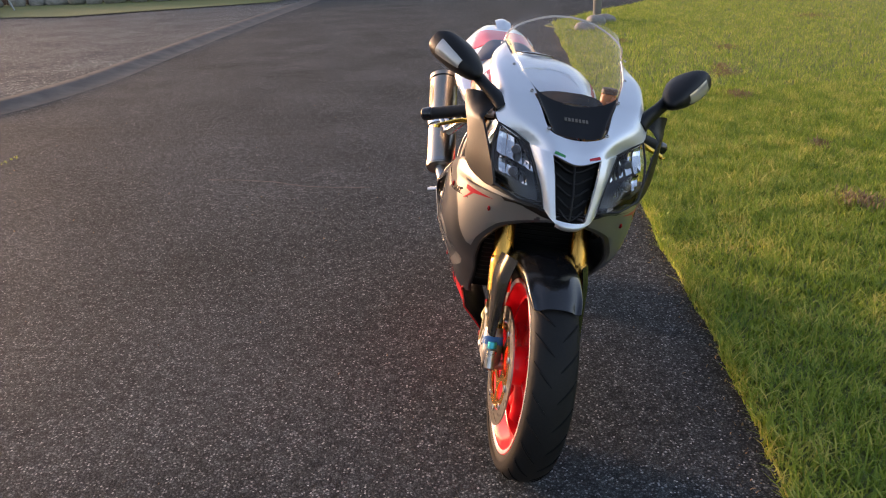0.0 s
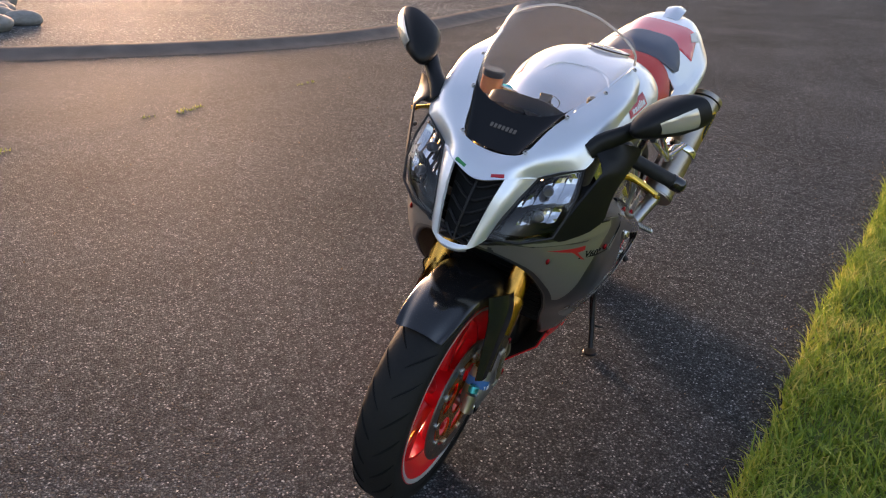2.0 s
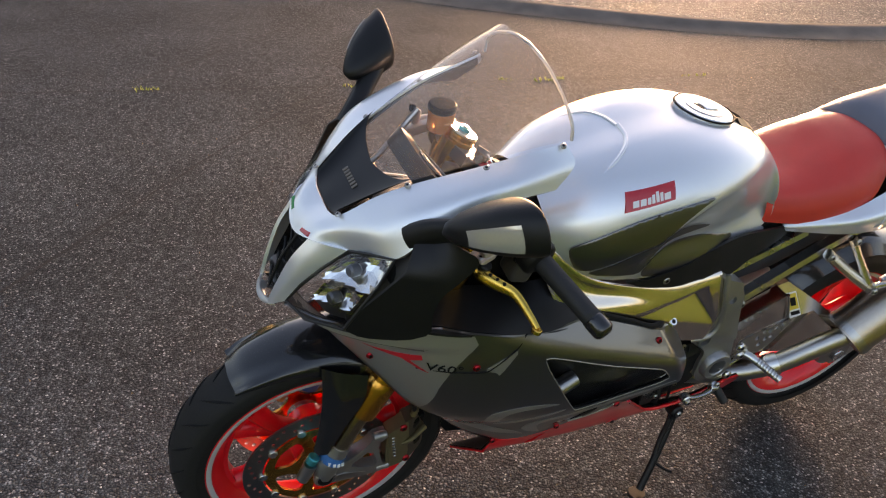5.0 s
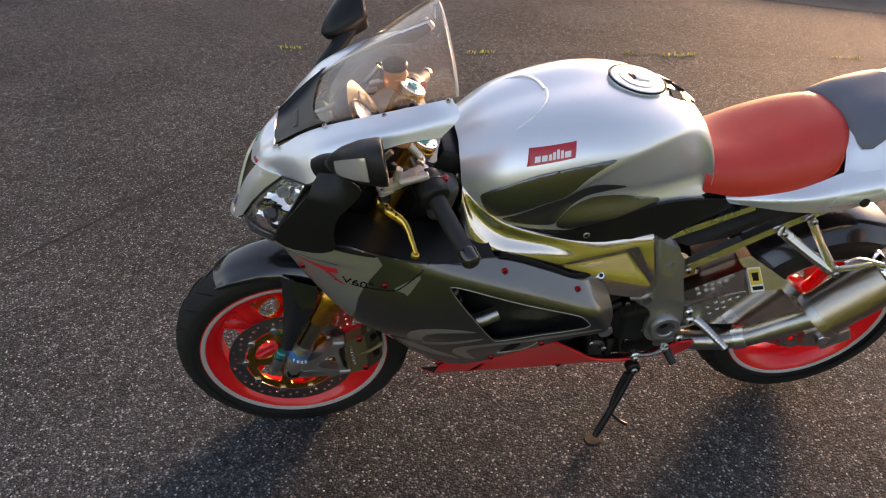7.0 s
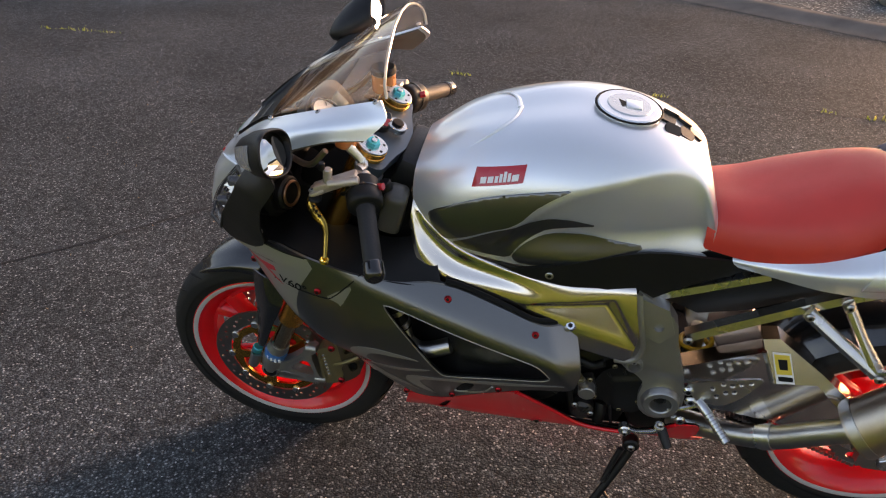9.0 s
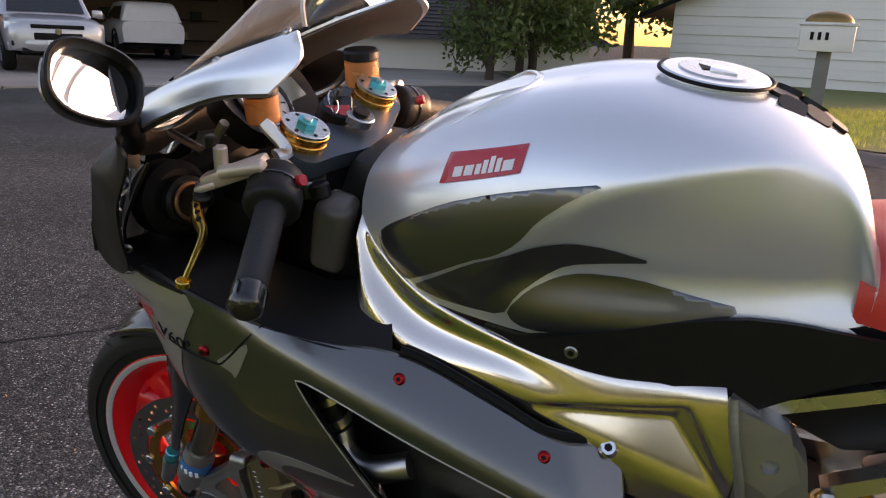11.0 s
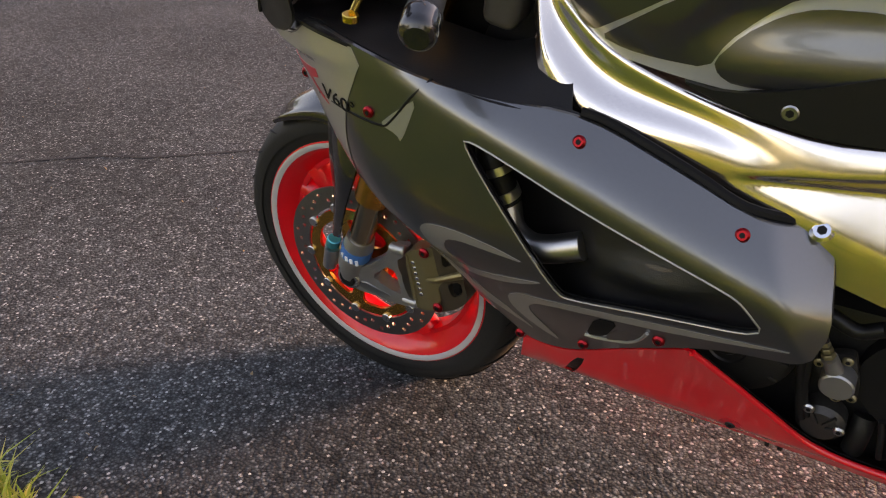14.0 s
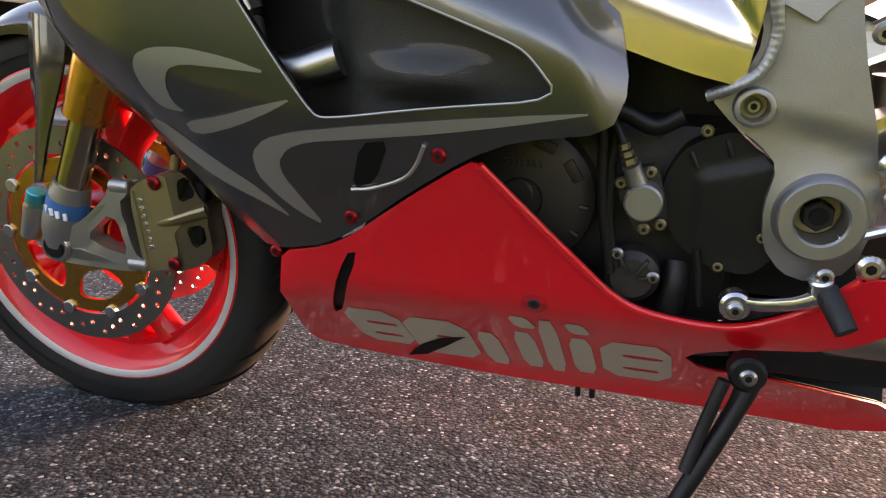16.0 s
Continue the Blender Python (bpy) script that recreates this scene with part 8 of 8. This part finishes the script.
for s, x in ((-1, -4.6), (1, 5.8)):
    part("roof_hip", grid([[(x, -0.6, 2.15), (x, 7.8, 2.15)], [(x - s * 2.2, 3.59, 3.7), (x - s * 2.2, 3.61, 3.7)]]), TILE, low, "", 0)
gable = thing("gable_house", out(-0.998, 0.075, 24, -0.2, -8), "white weatherboard house with a dark gable roof", "house")
for k in range(17):
    w = 5.0 if k < 9 else max(0.3, 5.0 - (k - 9) * 0.62)
    part("weatherboard", block((2 * w, 0.05, 0.27), Matrix.Translation((1.5, 0.02 * (k % 2), 0.14 + 0.27 * k)) @ pose(0, 0, 0, -4), 0.006, 1), BOARD, gable)
part("wall_core", block((9.6, 6, 2.5), Matrix.Translation((1.5, 3.2, 1.25)), 0.0), BOARD, gable)
for s in (1, -1):
    part("roof_slope", grid([[(1.5, -0.5, 4.75), (1.5, 7, 4.75)], [(1.5 + s * 5.9, -0.5, 2.15), (1.5 + s * 5.9, 7, 2.15)]]), TILE, gable, "", 0)
    part("barge_board", tube([(1.5, -0.5, 4.72), (1.5 + s * 5.9, -0.5, 2.12)], 0.09, 2, 4), DARK, gable, "", 10)
far_house = thing("balcony_house", out(-0.925, -0.381, 55, 0.4, 6), "distant pale house with a balcony", "house")
part("wall", block((7, 6, 5.5), Matrix.Translation((0, 3, 2.75)), 0.0), BOARD, far_house)
part("roof", grid([[(-4, -0.6, 5.5), (4, -0.6, 5.5)], [(-4, 3, 6.9), (4, 3, 6.9)], [(-4, 6.6, 5.5), (4, 6.6, 5.5)]]), TILE, far_house, "", 0)
part("balcony", block((6, 1.4, 0.15), Matrix.Translation((0, -0.7, 2.6)), 0.0), WHITEPAINT, far_house)
part("balcony_rail", join(*[block((0.05, 0.05, 0.9), Matrix.Translation((-3 + 0.3 * k, -1.35, 3.1)), 0.0) for k in range(21)], block((6, 0.06, 0.06), Matrix.Translation((0, -1.35, 3.55)), 0.0)), WHITEPAINT, far_house)
for x in (-2.2, 0, 2.2):
    w = part("window", block((1.3, 0.1, 1.5), Matrix.Translation((x, -0.02, 3.8)), 0.0), CARGLASS, far_house)
    part("window", block((1.3, 0.1, 1.3), Matrix.Translation((x, -0.02, 1.3)), 0.0), CARGLASS, far_house)
car("distant_car", out(-0.940, -0.341, 46, 0.6, 60), "distant white car parked by the road", WHITEPAINT, 4.3, 0.88, 1.5, False)

box = thing("letter_box", out(-0.994, 0.109, 14.0, 0.0, 0), "white letter box with a small copper dome on a post", "letter box")
part("post", block((0.22, 0.22, 1.08), Matrix.Translation((0, 0, 0.54)), 0.01), POSTWOOD, box)
part("box", block((0.80, 0.5, 0.44), Matrix.Translation((0, 0, 1.29)), 0.02), BOARD, box)
part("cornice", block((0.86, 0.56, 0.05), Matrix.Translation((0, 0, 1.50)), 0.012), WHITEPAINT, box)
part("dome", loft([[(0.30 * k * math.cos(t) * 1.2, 0.24 * k * math.sin(t), 1.52 + h) for t in (math.tau * q / 16 for q in range(16))] for k, h in ((1, 0), (0.96, 0.06), (0.75, 0.13), (0.35, 0.175), (0.05, 0.19))], 3, 1, wrap=True, caps=True), COPPER, box, "copper dome", 60)
for k in range(3):
    part("number_bar", block((0.05, 0.01, 0.12), Matrix.Translation((-0.22 + 0.11 * k, -0.254, 1.31)), 0.0), DARK, box)

trees = [("shade_tree", "dense dark green tree with an uneven crown", 5.2, 2.6, LEAF, 21, 6500, 0.10), ("tall_tree", "tall dark green tree", 9.0, 3.6, LEAF, 22, 6500, 0.17), ("yellow_shrub", "yellow-green rounded shrub beside the neighbouring roof", 1.8, 1.2, BRIGHTLEAF, 23, 2600, 0.07)]
made = [tree(*t) for t in trees]
spots = [(0, -0.957, -0.290, 19.5, -0.6, 0.85), (0, -0.972, -0.235, 21, -0.5, 0.95), (1, -0.985, -0.172, 30, 0, 1.0), (1, -0.993, -0.115, 32, 0, 0.9), (1, -0.999, -0.05, 33, 0, 0.85), (1, -0.978, -0.21, 38, 0, 1.1), (1, -0.96, -0.28, 42, 0, 1.0), (1, -0.943, -0.333, 60, 0, 1.2),
         (1, -1.0, 0.02, 36, 0, 0.8), (0, -0.968, -0.250, 24, 0, 0.9), (2, -0.930, -0.367, 34, 0.3, 0.9), (2, -0.94, -0.342, 36, 0.3, 0.8), (1, -0.91, -0.415, 62, 0, 1.2), (1, -0.3, -0.95, 45, 0, 1.1), (1, 0.2, -0.98, 40, 0, 1.0), (1, 0.6, -0.8, 38, 0, 1.1), (1, 0.9, -0.4, 42, 0, 1.0), (1, 1.0, 0.05, 40, 0, 1.1), (1, 0.9, 0.45, 44, 0, 1.2), (1, 0.55, 0.83, 46, 0, 1.2), (1, 0.25, 0.97, 55, 0, 1.2), (1, -0.05, 1.0, 60, 0, 1.1), (1, -0.99, 0.14, 40, 0, 0.6)]
for k, (which, dx, dy, d, z, s) in enumerate(spots):
    m = out(dx, dy, d, z, 47 * k) @ Matrix.Diagonal((s, s, s, 1))
    ob = made[which] if which in (0, 1, 2) and not any(q[0] == which for q in spots[:k]) else None
    if ob:
        ob.matrix_basis = m
    else:
        copy_thing(made[which], m).scale = (s, s, s)
hedge_rows = np.random.default_rng(77)
hp = []
for _ in range(16000):
    a = hedge_rows.uniform(-2.7, 1.2)
    d = hedge_rows.uniform(60, 75)
    hp.append((d * math.cos(a), d * math.sin(a), abs(hedge_rows.normal(0, 1)) * (2.6 + 1.4 * math.sin(5 * a) + 0.8 * math.sin(13 * a))))
hp = np.array(hp)
hu = hedge_rows.normal(0, 1, (len(hp), 3)) * 0.5
hw = hedge_rows.normal(0, 1, (len(hp), 3)) * 0.4
mesh = bpy.data.meshes.new("far_woods")
mesh.from_pydata(np.stack((hp - hu, hp + hw, hp + hu, hp - hw), 1).reshape(-1, 3), [], (np.arange(len(hp))[:, None] * 4 + np.arange(4)).tolist())
tagged(link("far_woods", mesh, LEAF, None, "distant dark belt of trees", 0), "", "woods", kind="stuff")

# ---- beyond the kerb, and past the lawn ----
def stone(m, seed, label="smooth grey river stone", group="border stones"):
    r = np.random.default_rng(seed)
    bm = bmesh.new()
    bmesh.ops.create_icosphere(bm, subdivisions=3, radius=1)
    ph = r.uniform(0, 6, 4)
    for v in bm.verts:
        c = v.co
        v.co = c * (1 + 0.10 * math.sin(2.2 * c.x + ph[0]) + 0.08 * math.sin(2.7 * c.y + ph[1]) + 0.06 * math.sin(3.1 * c.z + ph[2]))
    ob = part("river_stone", bm, STONE, None, label, 60)
    ob.matrix_basis = m
    return tagged(ob, "", "stone", group)


for k, (x, y, s) in enumerate(((-7.75, 4.05, 0.17), (-7.95, 4.5, 0.16), (-8.35, 4.42, 0.19), (-8.7, 4.62, 0.2), (-9.0, 4.95, 0.17), (-9.3, 5.0, 0.19), (-9.75, 5.4, 0.21), (-10.2, 5.7, 0.18))):
    stone(Matrix.Translation((x, y, 0.10 + s * 0.25)) @ pose(0, 0, 0, 0, 0, 40 * k) @ Matrix.Diagonal((s * 1.35, s, s * 0.62, 1)), 30 + k)
for k in range(14):
    s = 0.26 + 0.10 * ((k * 7) % 5) / 5
    stone(Matrix.Translation((-8.2 - 0.78 * k, 29.0 + 0.25 * math.sin(k), 0.12 + s * 0.4)) @ pose(0, 0, 0, 0, 0, 53 * k) @ Matrix.Diagonal((s * 1.3, s, s * 0.9, 1)), 60 + k, "rough grey border rock", "border rocks")
for k, (x, y, s) in enumerate(((2.95, 11.9, 0.15), (3.36, 12.75, 0.17), (3.62, 13.3, 0.16), (3.12, 12.5, 0.09))):
    stone(Matrix.Translation((x, y, 0.03 + s * 0.3)) @ pose(0, 0, 0, 0, 0, 80 * k) @ Matrix.Diagonal((s * 1.4, s, s * 0.7, 1)), 90 + k, "dark rock at the foot of the post", "post rocks")
pole = thing("lamp_post", Matrix.Translation((3.62, 13.75, 0.02)), "weathered grey round street post on the lawn", "post")
part("pole", tube([(0, 0, 0), (0, 0, 3), (0, 0, 6.5)], [0.085, 0.08, 0.06], 3, 20), POSTWOOD, pole)
part("bracket", tube([(0, 0, 6.4), (-0.3, -0.1, 6.8), (-1.0, -0.3, 6.95)], 0.03, 4, 8), GALV, pole)
part("lantern", block((0.5, 0.16, 0.1), Matrix.Translation((-1.15, -0.34, 6.93)) @ pose(0, 0, 0, 0, 0, 17), 0.03), GALV, pole)
tagged(part("lawn_across_path", flat([(3.6, 26.6), (5.2, 26.3), (7.4, 27.5), (9.6, 29.8), (14.5, 36.2), (21.5, 45.5), (40, 70), (40, 90), (4.2, 60)], 0.022, 0.03), SOIL, smooth=0), "lawn on the far side of the path", "lawn", kind="structure")
verge = np.column_stack((rng.uniform(3.7, 14, 26000), rng.uniform(26, 36, 26000), np.full(26000, 0.02)))
verge = verge[verge[:, 1] > np.interp(verge[:, 0], (3.6, 5.2, 7.4, 9.6, 14.5), (26.8, 26.5, 27.7, 30.0, 36.4))]
blades("grass_across_path", verge, "green grass on the far side of the path", (0.04, 0.09), 15)
fence = thing("timber_fence", Matrix.Translation((-8, 30.3, 0.1)), "brown timber fence behind the gravel yard", "fence")
plank = bpy.data.meshes.new("board")
bm = block((0.19, 0.03, 1.7), Matrix.Translation((0, 0, 0.85)), 0.004, 1)
bm.to_mesh(plank)
bm.free()
plank.materials.append(FENCEWOOD)
for k in range(110):
    b = new("board", plank)
    b.parent, b.location, b.rotation_euler = fence, (4.5 - 0.2 * k, 0.01 * (k % 2), 0.02 * math.sin(k * 1.7)), (0, 0.008 * math.sin(k * 2.3), 0)
for z in (0.4, 1.3):
    part("rail", block((22.2, 0.06, 0.10), Matrix.Translation((-6.4, 0.06, z)), 0.0), FENCEWOOD, fence)
boat = thing("boat_trailer", Matrix.Translation((-17.5, 25.8, 0.09)), "white boat hull on a galvanised trailer in the gravel yard", "boat trailer")
part("hull", loft([[(xx, -0.9 * k, 0.95), (xx, -0.72 * k, 0.62 + h), (xx, 0, 0.45 + h), (xx, 0.72 * k, 0.62 + h), (xx, 0.9 * k, 0.95)] for xx, k, h in ((-3.5, 1, 0), (-1, 1, 0), (1.5, 0.8, 0.05), (3.2, 0.1, 0.35))], 5, 4, 0.03), WHITEPAINT, boat, "", 50)
part("frame", tube([(-3.4, -0.7, 0.42), (1.5, -0.6, 0.42), (4.0, 0, 0.42)], 0.05, 3, 8), GALV, boat)
for y in (-0.95, 0.95):
    part("wheel", drum((-1.2, y, 0.28), (0, 1, 0), 0.28, 0.16, 28), RUBBER, boat)
part("jockey_leg", tube([(3.6, 0, 0.45), (3.75, 0, 0.02)], 0.03, 2, 8), GALV, boat)
far_grass = np.column_stack((rng.uniform(-14, -8.0, 30000), rng.uniform(-1, 7, 30000), np.full(30000, 0.085)))
edge_y = np.interp(far_grass[:, 0], beyond[:, 0], beyond[:, 1])
keep = (far_grass[:, 1] > edge_y + 0.05) & (far_grass[:, 1] < 4.25 + (far_grass[:, 0] + 8.1) * -0.695)
blades("grass_beyond_kerb", far_grass[keep], "short green grass beyond the kerb", (0.03, 0.08), 12)
